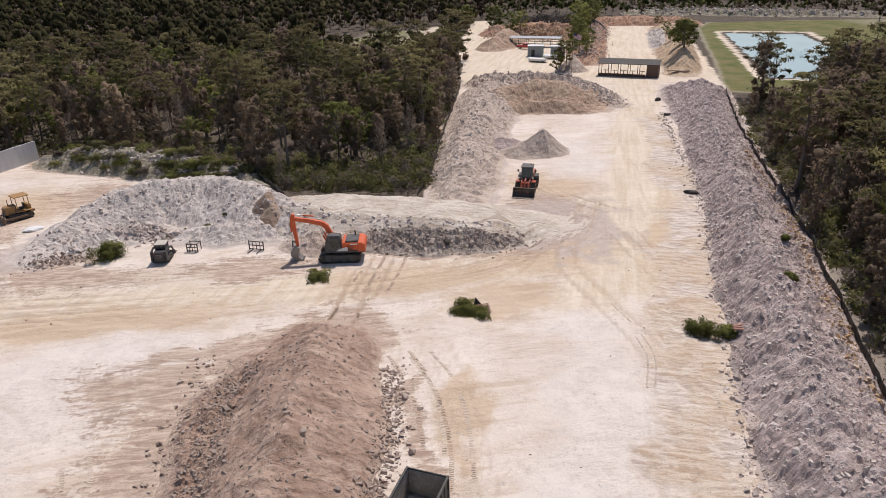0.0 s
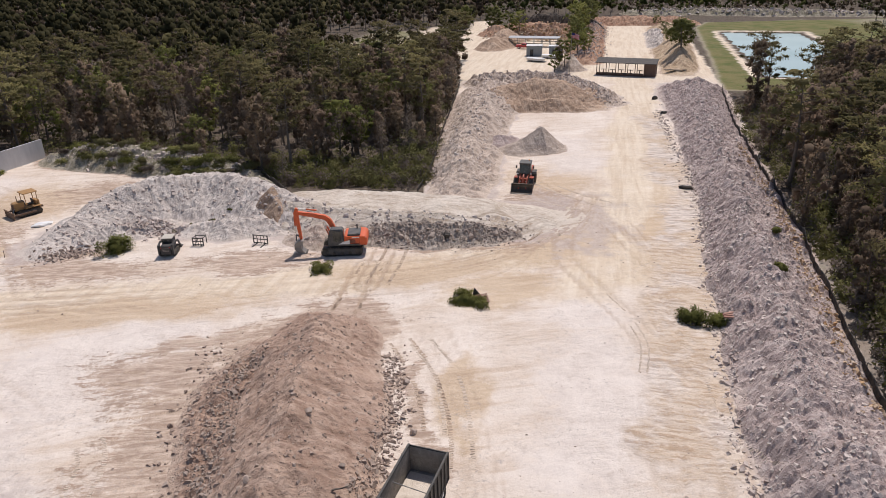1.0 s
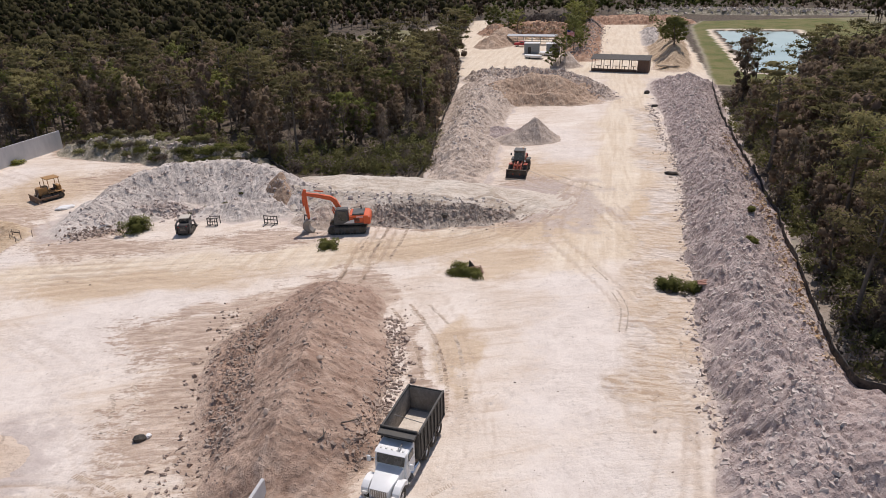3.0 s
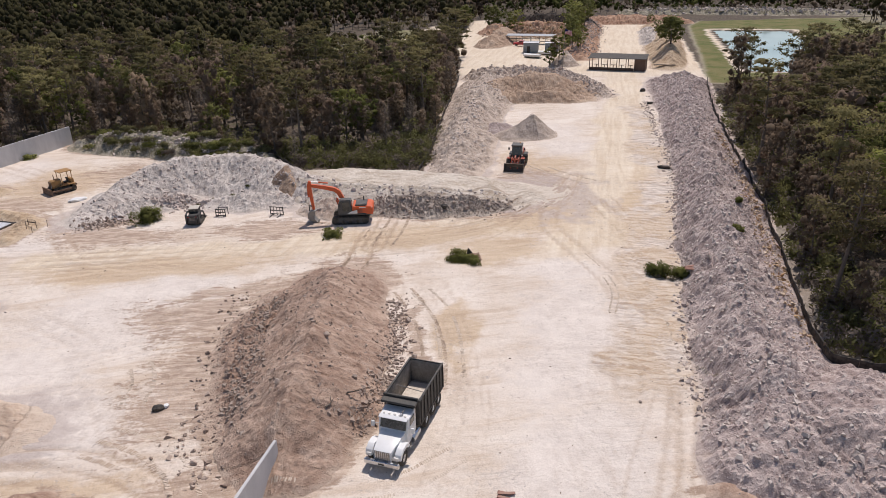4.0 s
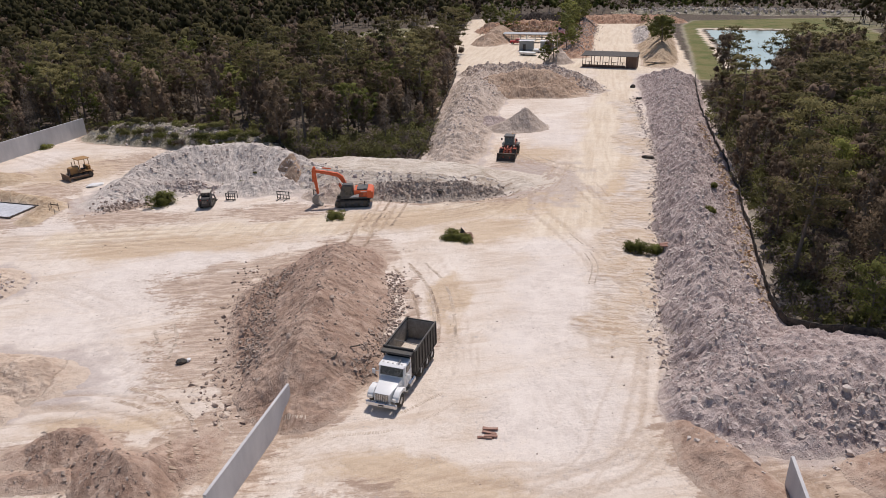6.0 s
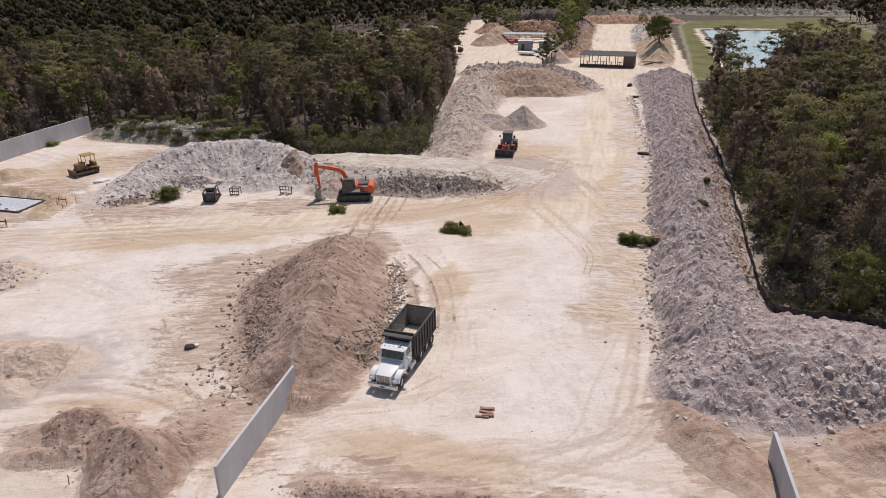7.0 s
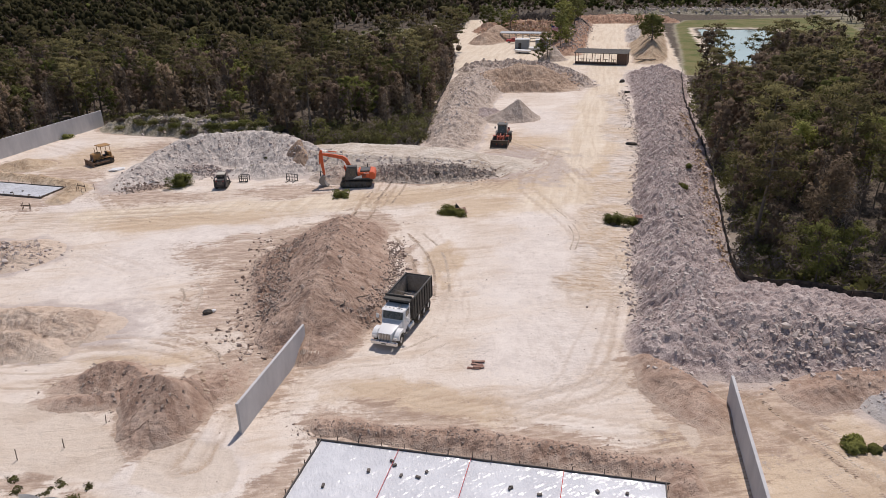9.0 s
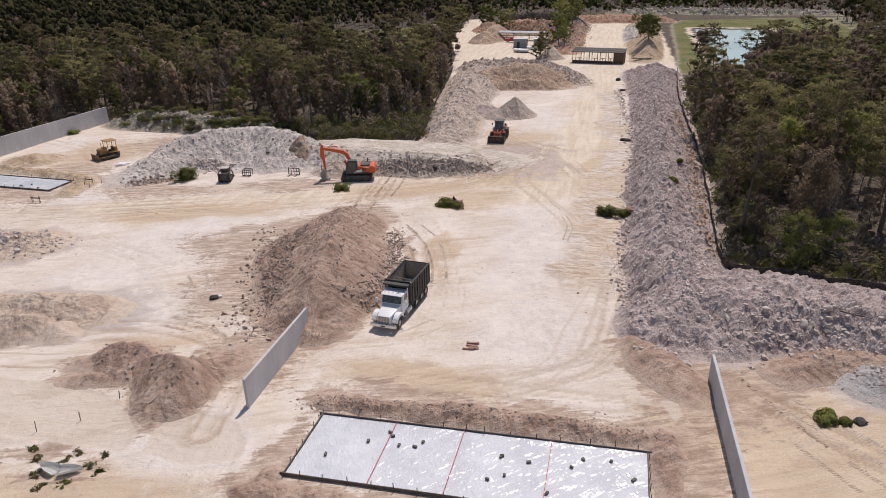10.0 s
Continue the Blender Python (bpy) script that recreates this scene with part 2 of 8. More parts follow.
GX = steps((-3000, -600, 300), (-600, -150, 30), (-150, -80, 3), (-80, -55, 0.6), (-55, 33, 0.29), (33, 70, 0.6), (70, 90, 1.0), (90, 145, 1.6), (145, 165, 3), (165, 600, 30), (600, 3000, 300))
GY = steps((-3000, -300, 300), (-300, -30, 20), (-30, 4, 2), (4, 78, 0.28), (78, 130, 0.55), (130, 180, 1.0), (180, 300, 1.6), (300, 330, 2.5), (330, 600, 20), (600, 3000, 300))

HAUL = [(13, 56), (17.5, 64), (23, 78), (28, 91), (34.2, 114), (41, 140), (47, 165), (51.5, 186), (62, 232), (76, 286)]
TURNING = [(18, 72), (11, 68.5), (4, 66.5), (-6, 63.6), (-18, 61.4), (-30, 60.6), (-42, 60)]
POND = [(107, 268), (135, 259), (109, 162), (80, 170)]
FENCE = [(62.5, 150), (52.5, 118.4), (42.4, 79.3), (36.2, 58), (32.8, 47), (30.2, 38.5), (30.6, 36.2), (34, 34), (42.3, 30.2), (60, 21), (90, 6)]
BERM_FOOT = [(17.6, 29), (18.6, 34), (22.3, 46.7), (27.5, 64.4), (35.2, 90.5), (44.9, 139.9), (52, 160)]
WOOD_LEFT = [(-2.5, 90), (-12, 91), (-22, 93), (-31, 103), (-50, 113), (-63, 115), (-69, 112), (-78, 84), (-100, 40), (-700, 40), (-700, 620), (60, 620), (22, 330), (6, 235), (7, 200), (6, 178), (3, 139), (0.5, 112)]
WOOD_RIGHT = [(31.3, 37.5), (34.5, 35.0), (42.6, 31.3), (60, 22.5), (90, 7), (140, -20), (400, -20), (400, 330), (165, 290), (152, 200), (118, 172), (72, 153), (63.5, 149), (53.6, 118.4), (43.5, 79.3), (37.3, 58), (33.9, 47)]
GRASS = [(64, 154), (70, 174), (78, 199), (92, 246), (103, 281), (114, 300), (200, 300), (170, 270), (152, 200), (118, 165), (75, 150)]
SITE = [(-75, 84), (-64, 112), (-31, 101), (-21, 90), (-2, 88), (4, 139), (8, 200), (7, 235), (18, 326), (27, 326), (24, 272), (56, 266), (66, 308), (103, 302), (64, 150), (30, 36), (95, 2), (95, -60), (-120, -60), (-100, 40), (-81, 58)]


# wedge before the cleared line where tree heights are fitted to the camera's view
FIRELINE_SIGHT = [(-27.3, 178), (2.7, 178), (4.4, 292), (-44, 292)]
FIRELINE = [(-36, 208), (-27, 221), (-19, 233), (-11, 247), (-6, 266), (3, 302)]
PADS = [[(-40, 20.6), (-33.4, 20.0), (-28.6, 19.3), (-25.2, 18.4), (-21.9, 15.8), (-19.6, 12.6), (-19.8, 10.9), (-24, 11.6), (-29.2, 12.9), (-40, 14.6)],
        [(-18.6, 14.6), (-17.3, 15.4), (-12.9, 13.6), (-11.8, 11.4), (-11.8, 9.9), (-14.7, 9.2), (-18.6, 10.8)],
        [(15.0, 15.4), (16.2, 15.1), (16.1, 14.4), (14.9, 14.7)], [(16.8, 15.2), (18.1, 14.9), (17.9, 13.4), (17.1, 12.4)]]


def ruts():
    """Lines that wheels and tracks have left: points, half gauge, half width, strength."""
    r = random.Random(5)
    rows = []

    def add(pts, gauge=1.0, half=0.3, deep=1.0):
        pts = [(px + r.uniform(-0.5, 0.5), py + r.uniform(-0.5, 0.5)) for px, py in pts] if gauge > 0.5 and deep < 1.1 else pts
        rows.append((curve_pts(pts, 6), gauge, half, deep))

    for k in range(13):
        o, w = r.uniform(-4.2, 4.2), r.uniform(-2.5, 2.5)
        add([(9 + o + w, 17), (13 + o * 1.1 - w * 0.6, 40 + w), (18 + o + w * 0.7, 62), (24 + o, 88), (33 + o * 0.8, 122), (44 + o * 0.6, 165)], 0.95, r.uniform(0.2, 0.32), r.uniform(0.08, 0.3))
    for k in range(14):
        o = r.uniform(-4, 4)
        add([(19 + o * 0.4, 84 + o), (14 + o * 0.5, 74), (4, 66 + o), (-12, 62 + o), (-30, 59 + o * 1.2), (-52, 57 + o * 1.5)], 0.95, r.uniform(0.2, 0.32), r.uniform(0.3, 0.9))
    for k in range(7):
        o = r.uniform(0, 2.6)
        add([(14 + o, 78), (11 + o, 70 - o), (13 + o, 60), (15 + o, 48), (14, 34)], 0.95, 0.25, r.uniform(0.3, 0.7))
    for k in range(8):
        rad = 2.8 + 0.45 * k
        a0 = r.uniform(-2.4, -0.9)
        add([(3.4 + rad * 1.15 * math.cos(a0 + i * 0.45), 57.6 + rad * math.sin(a0 + i * 0.45)) for i in range(7)], 0.0, 0.16, 0.55)
    for k in range(9):
        o = r.uniform(-1.2, 2.4)
        add([(-2 + o, 52), (-0.6 + o, 45), (0.4 + o, 38), (0.6 + o, 31), (-1.5 + o, 24)], 0.9, 0.2, r.uniform(0.2, 0.5))
    for k in range(9):
        o = r.uniform(-3.5, 3.5)
        add([(-40, 48 + o), (-30, 41 + o), (-24, 33 + o), (-18, 24 + o), (-14, 15 + o), (-13, 7)], 0.95, 0.2, r.uniform(0.15, 0.45))
    for k in range(6):
        o = r.uniform(-1.6, 1.6)
        add([(-36, 26 + o), (-26, 27.5 + o), (-17.5, 25 + o), (-14.6 + o * 0.3, 19), (-15.4 + o * 0.3, 12)], 0.9, 0.3, r.uniform(0.5, 1.0))
    for k in range(6):
        o = r.uniform(-1.5, 1.5)
        add([(-12, 25 + o * 0.3), (-4, 20 + o), (4, 17.5 + o), (14, 15.2 + o)], 0.9, 0.22, r.uniform(0.3, 0.8))
    for k in range(16):
        o, q = r.uniform(-7, 7), r.uniform(-3, 3)
        add([(-44, 44 + o), (-33, 42 + o * 0.9), (-24, 45 + o * 0.6 + q), (-17, 53 + o * 0.4)], 0.9, 0.18, r.uniform(0.15, 0.4))
    for k in range(10):
        o = r.uniform(-4, 4)
        add([(-40, 36 + o), (-30, 33 + o), (-21, 35 + o), (-17.5 + o * 0.2, 44), (-16.5, 54)], 0.9, 0.18, r.uniform(0.15, 0.4))
    for k in range(8):
        o = r.uniform(-2.5, 2.5)
        add([(19 + o * 0.5, 40), (17.6 + o * 0.4, 33), (15 + o, 26), (12 + o, 20), (6, 17.5 + o * 0.4)], 0.9, 0.22, r.uniform(0.4, 0.9))
    for k in range(8):
        o = r.uniform(-2.5, 2.5)
        add([(20.5 + o * 0.3, 58), (20.0 + o * 0.5, 52), (19 + o * 0.6, 46), (19.5 + o * 0.4, 40)], 0.8, 0.2, r.uniform(0.5, 1.0))
    add([(-7.6, 66), (-8.2, 61), (-8.6, 57), (-9.0, 54)], 1.1, 0.33, 1.5)
    add([(-5.6, 72), (-6.3, 66.5), (-7.2, 61)], 1.1, 0.33, 1.2)
    for k in range(5):
        o = r.uniform(-0.8, 0.8)
        add([(22.5 + o, 17), (25 + o, 13.5), (28.5 + o, 9), (33 + o, 3)], 0.9, 0.34, r.uniform(0.9, 1.3))
    for k in range(6):
        o = r.uniform(-1.6, 1.6)
        add([(11 + o, 95), (15 + o, 84), (20 + o, 76), (22, 60)], 0.95, 0.25, r.uniform(0.4, 0.9))
    for k in range(5):
        o = r.uniform(-1.5, 1.5)
        add([(-69, 98 + o), (-60, 92 + o), (-54, 84 + o), (-49, 74 + o), (-40, 62 + o)], 0.9, 0.3, r.uniform(0.3, 0.8))
    return rows


def blob(x, y, cx, cy, rx, ry, turn=0.0):
    c, s = math.cos(radians(turn)), math.sin(radians(turn))
    dx, dy = x - cx, y - cy
    return np.clip(1.25 - np.hypot((dx * c + dy * s) / rx, (dy * c - dx * s) / ry), 0, 1)


def make_ground():
    x, y = np.meshgrid(GX, GY)
    wx, wy = x + 2.5 * fbm(x * 0.2, y * 0.2, 8, 3), y + 2.5 * fbm(x * 0.2, y * 0.2, 9, 3)
    z = 0.10 * fbm(x * 0.11, y * 0.11, 1, 3) + 0.03 * fbm((x * 0.8 + y * 0.6) * 0.6, (y * 0.8 - x * 0.6) * 0.6, 2, 3)
    wood = (~inside(SITE, x + 0.25 * (wx - x), y + 0.25 * (wy - y))).astype(float)
    turf_edge = line_dist(GRASS + GRASS[:1], x, y)[0] + 0.5 * fbm(x * 0.25, y * 0.25, 8, 3)
    grass = np.where(inside(GRASS, x, y), smooth(-0.2, 1.6, turf_edge), 0.0) * ~inside(POND, x, y)
    grass = np.maximum(grass, blob(wx, wy, -11, 227, 9, 8) > 0.3)
    grass = np.maximum(grass, 0.85 * inside(FIRELINE_SIGHT, wx, wy) * smooth(26, 16, line_dist(FIRELINE, wx, wy)[0]) * smooth(3.0, 4.6, line_dist(FIRELINE, wx, wy)[0]))
    grass = np.maximum(grass, blob(wx, wy, -1, 272, 4, 14, -12) > 0.3)
    wood = wood * (1 - grass) * (1 - 0.85 * smooth(4.6, 2.8, line_dist(FIRELINE, wx, wy)[0]))
    verge = line_dist(FENCE[2:9], x, y)[0] + 1.6 * fbm(x * 0.35, y * 0.35, 51, 3)
    wood = wood * (1 - 0.32 * smooth(4.6, 2.2, verge))
    z = z * (1 - wood) + wood * 0.35 * fbm(x * 0.2, y * 0.2, 5, 3)
    edge = line_dist(POND + POND[:1], x, y)[0]
    bank = (edge < 2.0 + 0.8 * fbm(x * 0.3, y * 0.3, 4, 2)) & (y > 150)
    z[inside(POND, x, y)] = -1.6
    z = np.where(bank, -0.25, z)
    grass[bank] = 0
    # sorts of sand
    road = np.maximum(smooth(6.5, 2.0, line_dist(HAUL, wx, wy)[0]) * smooth(50, 66, y), 0.8 * smooth(5.0, 1.0, line_dist(TURNING, wx, wy)[0]))
    road = np.maximum(road, np.maximum(smooth(9.0, 6.5, line_dist([(54, 196), (62, 228), (75, 285)], wx, wy)[0]), 0.9 * smooth(150, 185, y)))
    grey = np.zeros_like(x)
    for b in ((-13.6, 11.6, 4.4, 3.0, -14), (-15.5, 13.6, 3, 1.6, 0), (-18.6, 32.9, 1.8, 1.0, 10), (11, 42, 6.5, 15, -13), (9, 26, 6, 8, -13), (12, 53, 4.5, 4, 0), (21, 100, 6, 8, -15), (-29, 47, 12, 9, 10), (-33, 38, 9, 5, 0), (-24, 53, 7, 3, 10), (-27, 32, 8, 6, 0), (20, 111, 8, 9, 0), (-4, 81, 14, 4, -3), (-63, 94, 6, 9, 0), (-49, 65, 8, 3.5, -12), (-17, 12, 5, 5, 0), (-44, 77, 4, 3, 0)):
        grey = np.maximum(grey, blob(wx, wy, *b))
    tan = np.zeros_like(x)
    for b in ((2.0, 43, 1.7, 7, -6), (-24, 25, 7, 1.6, 8), (6.5, 60, 6, 4, 20), (12, 70, 9, 6, 20), (-2, 64, 10, 4, 5), (-30, 57, 16, 3, 3), (16, 92, 7, 10, 0), (28, 9, 10, 10, 0), (-57, 88, 12, 10, 0), (24, 66, 3, 26, -16), (-24, 7, 12, 3.5, 0), (28, 8, 12, 9, 0), (23, 6, 5, 8, 0), (0, 18.5, 8, 2.6, -12), (24, 12, 8, 9, 0), (18, 11, 4, 6, 0)):
        tan = np.maximum(tan, blob(wx, wy, *b))
    brown = np.zeros_like(x)
    for b in ((-23.6, 9.4, 3.4, 1.6, 0), (-25.5, 12.0, 5, 0.8, 8), (-18.6, 44, 3.6, 7, -8), (-20, 50.5, 6, 2.2, 6), (-1.4, 44.5, 1.2, 4.5, 6), (-17.5, 38, 4.2, 10, -10), (-19, 45, 7, 4, 0), (3, 15.2, 12, 1.6, -12.5), (-9.4, 11, 1.5, 4, -13), (19.5, 16, 4.5, 8, -13), (23, 15, 5, 6, 0), (17, 6, 2.5, 8, -13), (15.8, 9, 1.6, 4, -13), (3, 5.5, 12, 1.6, -12.5), (-58, 67, 9, 6, -14), (-1.5, 41, 1.5, 6, 0), (-41, 71, 5, 3, 0), (17.5, 24, 2.5, 5, -13), (-38, 67, 11, 4, -4), (-20, 67.5, 10, 3.5, 0), (-47, 92, 8, 7, 20), (-55, 78, 6, 4, 0), (13, 84, 6, 6, 30), (8, 73, 9, 4, 0), (-12, 22, 3, 6, -13), (-19.5, 36, 4.5, 9, -6), (-22, 46.5, 7, 4, 0), (-17, 51, 5, 3, 0)):
        brown = np.maximum(brown, blob(wx, wy, *b))
    # corduroy along the foot of the long bank
    d, s = line_dist(BERM_FOOT, x, y)
    left = x < np.interp(y, [p[1] for p in BERM_FOOT], [p[0] for p in BERM_FOOT])
    cord = left * smooth(7.2, 2.4, d + 4.5 * fbm(x * 0.16, y * 0.16, 31, 5)) * smooth(30, 38, y) * smooth(140, 120, y)
    lines = np.abs(((s + 0.35 * fbm(x * 0.8, y * 0.5, 33, 2) + 0.15 * d) / 0.62) % 1 - 0.5) * 2
    z -= 0.06 * cord * smooth(0.35, 0.95, lines) * smooth(0.2, 0.7, vnoise(x * 0.35, y * 0.35, 35))
    # pads that a blade has scraped smooth
    pad = np.zeros_like(x)
    jx, jy = x + 0.25 * fbm(x * 0.7, y * 0.7, 71, 3), y + 0.25 * fbm(x * 0.7, y * 0.7, 72, 3)
    for poly in PADS:
        d = line_dist(poly + poly[:1], jx, jy)[0]
        within = inside(poly, jx, jy)
        pad = np.maximum(pad, np.where(within, 0.55 + 0.45 * smooth(0, 0.3, d), 0.45 * smooth(0.25, 0, d)))
        z = z * (1 - 0.7 * within) + 0.07 * smooth(0.4, 0.05, d) * ~within
    # wheel marks
    mark = np.zeros_like(x)
    for pts, gauge, half, deep in ruts():
        px, py = [p[0] for p in pts], [p[1] for p in pts]
        jx0, jx1 = np.searchsorted(GX, (min(px) - 2.5, max(px) + 2.5))
        jy0, jy1 = np.searchsorted(GY, (min(py) - 2.5, max(py) + 2.5))
        xs, ys = x[jy0:jy1, jx0:jx1], y[jy0:jy1, jx0:jx1]
        d, s = line_dist(pts, xs, ys)
        off = np.abs(d - gauge)
        half = half * 0.72
        m = smooth(half * 1.25, half * 0.5, off) * smooth(0.3, 0.7, vnoise(s * 0.12, d * 0 + gauge * 7 + deep * 31, 3)) * (0.6 + 0.5 * vnoise(s * 0.35, off * 3, 4))
        rim = smooth(half * 2.2, half * 1.3, off) * (1 - smooth(half * 1.3, half, off))
        mark[jy0:jy1, jx0:jx1] = np.maximum(mark[jy0:jy1, jx0:jx1], m * deep)
        z[jy0:jy1, jx0:jx1] += deep * (rim * 0.05 - m * 0.07)
    keep = 1 - np.maximum(wood, grass)
    me = mesh_of("ground", np.stack([x, y, z], -1).reshape(-1, 3), grid_faces(len(GX), len(GY)), ground_mat(), flat=False)
    for name, v in (("wood", wood), ("grass", grass), ("grey", grey * keep), ("tan", tan * keep), ("brown", brown * keep), ("mark", mark * keep), ("marl", 0 * keep), ("cord", cord * keep), ("haul", road * keep), ("pad", pad * keep)):
        attribute(me, name, v)
    global GROUND_Z
    GROUND_Z = z
    return tagged(new("ground", me), "pale rutted sand and marl yard with wheel marks", "ground", kind="structure")


def ground_mat():
    n = Nodes("sandy_ground", 0.95, spec=0.12)
    big, mid, fine = n.noise(0.16, 5, 0.6), n.noise(1.1, 5, 0.65), n.noise(10.0, 5, 0.8)
    sweep = n.swirl(0.5, (0.22, 1.25, 1, 0.16), 0.9)
    haul = n.swirl(0.8, (0.10, 1.1, 1, 1.334), 0.5)
    scrape = n.swirl(1.0, (0.35, 1.7, 1, 0.1), 1.1)
    patch = n.noise(0.11, 8, 0.72)
    lane = n.swirl(1.7, (0.28, 1.35, 1, -0.237), 0.8)
    print_ = n.swirl(3.2, (0.4, 1.6, 1, 0.9), 1.0)
    dust = n.noise(0.55, 7, 0.75)
    c = n.mix(n.ramp(big, 0.35, 0.65), (0.665, 0.565, 0.475), (0.745, 0.66, 0.58))
    c = n.mix(n.ramp(patch, 0.52, 0.66, 0, 0.55), c, (0.54, 0.415, 0.31))
    c = n.mix(n.ramp(patch, 0.44, 0.33, 0, 0.7), c, (0.79, 0.72, 0.645))
    c = n.mix(n.ramp(sweep, 0.51, 0.64, 0, 0.55), c, (0.54, 0.41, 0.30))
    c = n.mix(n.ramp(sweep, 0.44, 0.32, 0, 0.4), c, (0.81, 0.74, 0.66))
    c = n.mix(n.math("MULTIPLY", n.ramp(n.attr("haul"), 0.15, 0.7, 0, 0.85), n.ramp(dust, 0.32, 0.55, 0.6, 1.0)), c, n.mix(n.ramp(haul, 0.42, 0.62), (0.735, 0.63, 0.49), (0.61, 0.485, 0.345)))
    c = n.mix(n.math("MULTIPLY", n.ramp(print_, 0.54, 0.68), n.ramp(big, 0.5, 0.6, 0, 0.35)), c, (0.45, 0.34, 0.25))
    c = n.mix(n.ramp(dust, 0.56, 0.70, 0, 0.35), c, (0.55, 0.45, 0.36))
    c = n.mix(n.ramp(dust, 0.42, 0.30, 0, 0.4), c, (0.79, 0.725, 0.65))

    clump = n.noise(2.4, 6, 0.7)

    def worn(a, lo=0.3, hi=0.75):
        return n.ramp(n.math("ADD", n.attr(a), n.math("MULTIPLY", n.math("SUBTRACT", mid, 0.5), 1.1)), lo, hi)

    c = n.mix(n.math("MULTIPLY", worn("tan", 0.2, 0.65), 0.85), c, n.mix(n.ramp(sweep, 0.4, 0.65), (0.605, 0.47, 0.33), (0.49, 0.36, 0.245)))
    c = n.mix(n.math("MULTIPLY", worn("grey"), 0.85), c, n.mix(n.ramp(dust, 0.4, 0.65), (0.755, 0.68, 0.615), (0.63, 0.555, 0.50)))
    c = n.mix(n.math("MULTIPLY", n.ramp(n.math("ADD", n.attr("brown"), n.math("ADD", n.math("MULTIPLY", n.math("SUBTRACT", scrape, 0.5), 1.8), n.math("MULTIPLY", n.math("SUBTRACT", clump, 0.5), 1.6))), 0.34, 0.68), 0.88), c, n.mix(n.ramp(n.math("ADD", n.math("MULTIPLY", scrape, 0.7), n.math("MULTIPLY", mid, 0.3)), 0.41, 0.58), (0.58, 0.455, 0.36), (0.32, 0.222, 0.162)))
    c = n.mix(n.math("MULTIPLY", worn("marl"), 0.75), c, n.mix(n.ramp(mid, 0.4, 0.65), (0.42, 0.345, 0.315), (0.55, 0.475, 0.43)))
    c = n.mix(n.math("MULTIPLY", n.ramp(n.attr("pad"), 0.3, 0.7), 0.74), c, n.mix(n.ramp(dust, 0.3, 0.7), (0.585, 0.485, 0.39), (0.665, 0.57, 0.475)))
    c = n.mix(n.math("MULTIPLY", n.ramp(n.attr("mark"), 0.1, 0.8, 0, 0.74), n.ramp(fine, 0.3, 0.6, 0.5, 1)), c, (0.40, 0.29, 0.205))
    furrow = n.mix(n.ramp(lane, 0.43, 0.60), n.mix(n.ramp(patch, 0.45, 0.55), (0.71, 0.63, 0.56), (0.64, 0.53, 0.42)), n.mix(n.ramp(patch, 0.44, 0.56), (0.42, 0.345, 0.29), (0.47, 0.345, 0.24)))
    c = n.mix(n.math("MULTIPLY", n.ramp(n.math("ADD", n.attr("cord"), n.math("MULTIPLY", n.math("SUBTRACT", mid, 0.5), 1.2)), 0.1, 0.55), n.ramp(mid, 0.3, 0.5, 0.7, 1.0)), c, furrow)
    grit = n.ramp(patch, 0.40, 0.58, 0.22, 0.75)
    c = n.mix(n.math("MULTIPLY", n.ramp(fine, 0.53, 0.72), grit), c, (0.38, 0.29, 0.22))
    c = n.mix(n.math("MULTIPLY", n.ramp(fine, 0.45, 0.3), grit), c, (0.80, 0.73, 0.65))
    c = n.mix(n.ramp(n.voronoi(2.2), 0.05, 0.085, 0.7, 0), c, (0.36, 0.30, 0.26))
    fleck = n.math("MULTIPLY", n.ramp(clump, 0.56, 0.66), n.ramp(n.noise(0.23, 4, 0.6), 0.5, 0.6, 0, 0.75))
    c = n.mix(fleck, c, (0.42, 0.365, 0.33))
    litter = n.mix(n.ramp(mid, 0.35, 0.65), (0.07, 0.054, 0.042), (0.165, 0.132, 0.105))
    litter = n.mix(n.ramp(n.noise(0.4, 4), 0.55, 0.75, 0, 0.8), litter, (0.07, 0.085, 0.03))
    c = n.mix(n.attr("wood"), c, litter)
    turf = n.mix(n.ramp(big, 0.35, 0.6), (0.105, 0.125, 0.04), (0.19, 0.17, 0.075))
    turf = n.mix(n.ramp(mid, 0.55, 0.75, 0, 0.6), turf, (0.22, 0.17, 0.11))
    c = n.mix(n.attr("grass"), c, turf)
    rel = n.math("ADD", n.math("MULTIPLY", fine, 0.3), n.math("ADD", n.math("ADD", mid, n.math("MULTIPLY", lane, n.attr("cord"))), n.math("MULTIPLY", n.math("MULTIPLY", scrape, n.ramp(patch, 0.45, 0.58)), 1.2)))
    n.bump(rel, 0.8, 0.12)
    return n.done(c)


ground = make_ground()


def ground_at(px, py):
    j = np.clip(np.searchsorted(GX, px) - 1, 0, len(GX) - 2)
    i = np.clip(np.searchsorted(GY, py) - 1, 0, len(GY) - 2)
    fx, fy = (px - GX[j]) / (GX[j + 1] - GX[j]), (py - GY[i]) / (GY[i + 1] - GY[i])
    z = GROUND_Z
    return (z[i, j] * (1 - fx) + z[i, j + 1] * fx) * (1 - fy) + (z[i + 1, j] * (1 - fx) + z[i + 1, j + 1] * fx) * fy


# ---- heaps and banks ----
HEAPS, SORTS, HEAP_OBS = [], [], {}


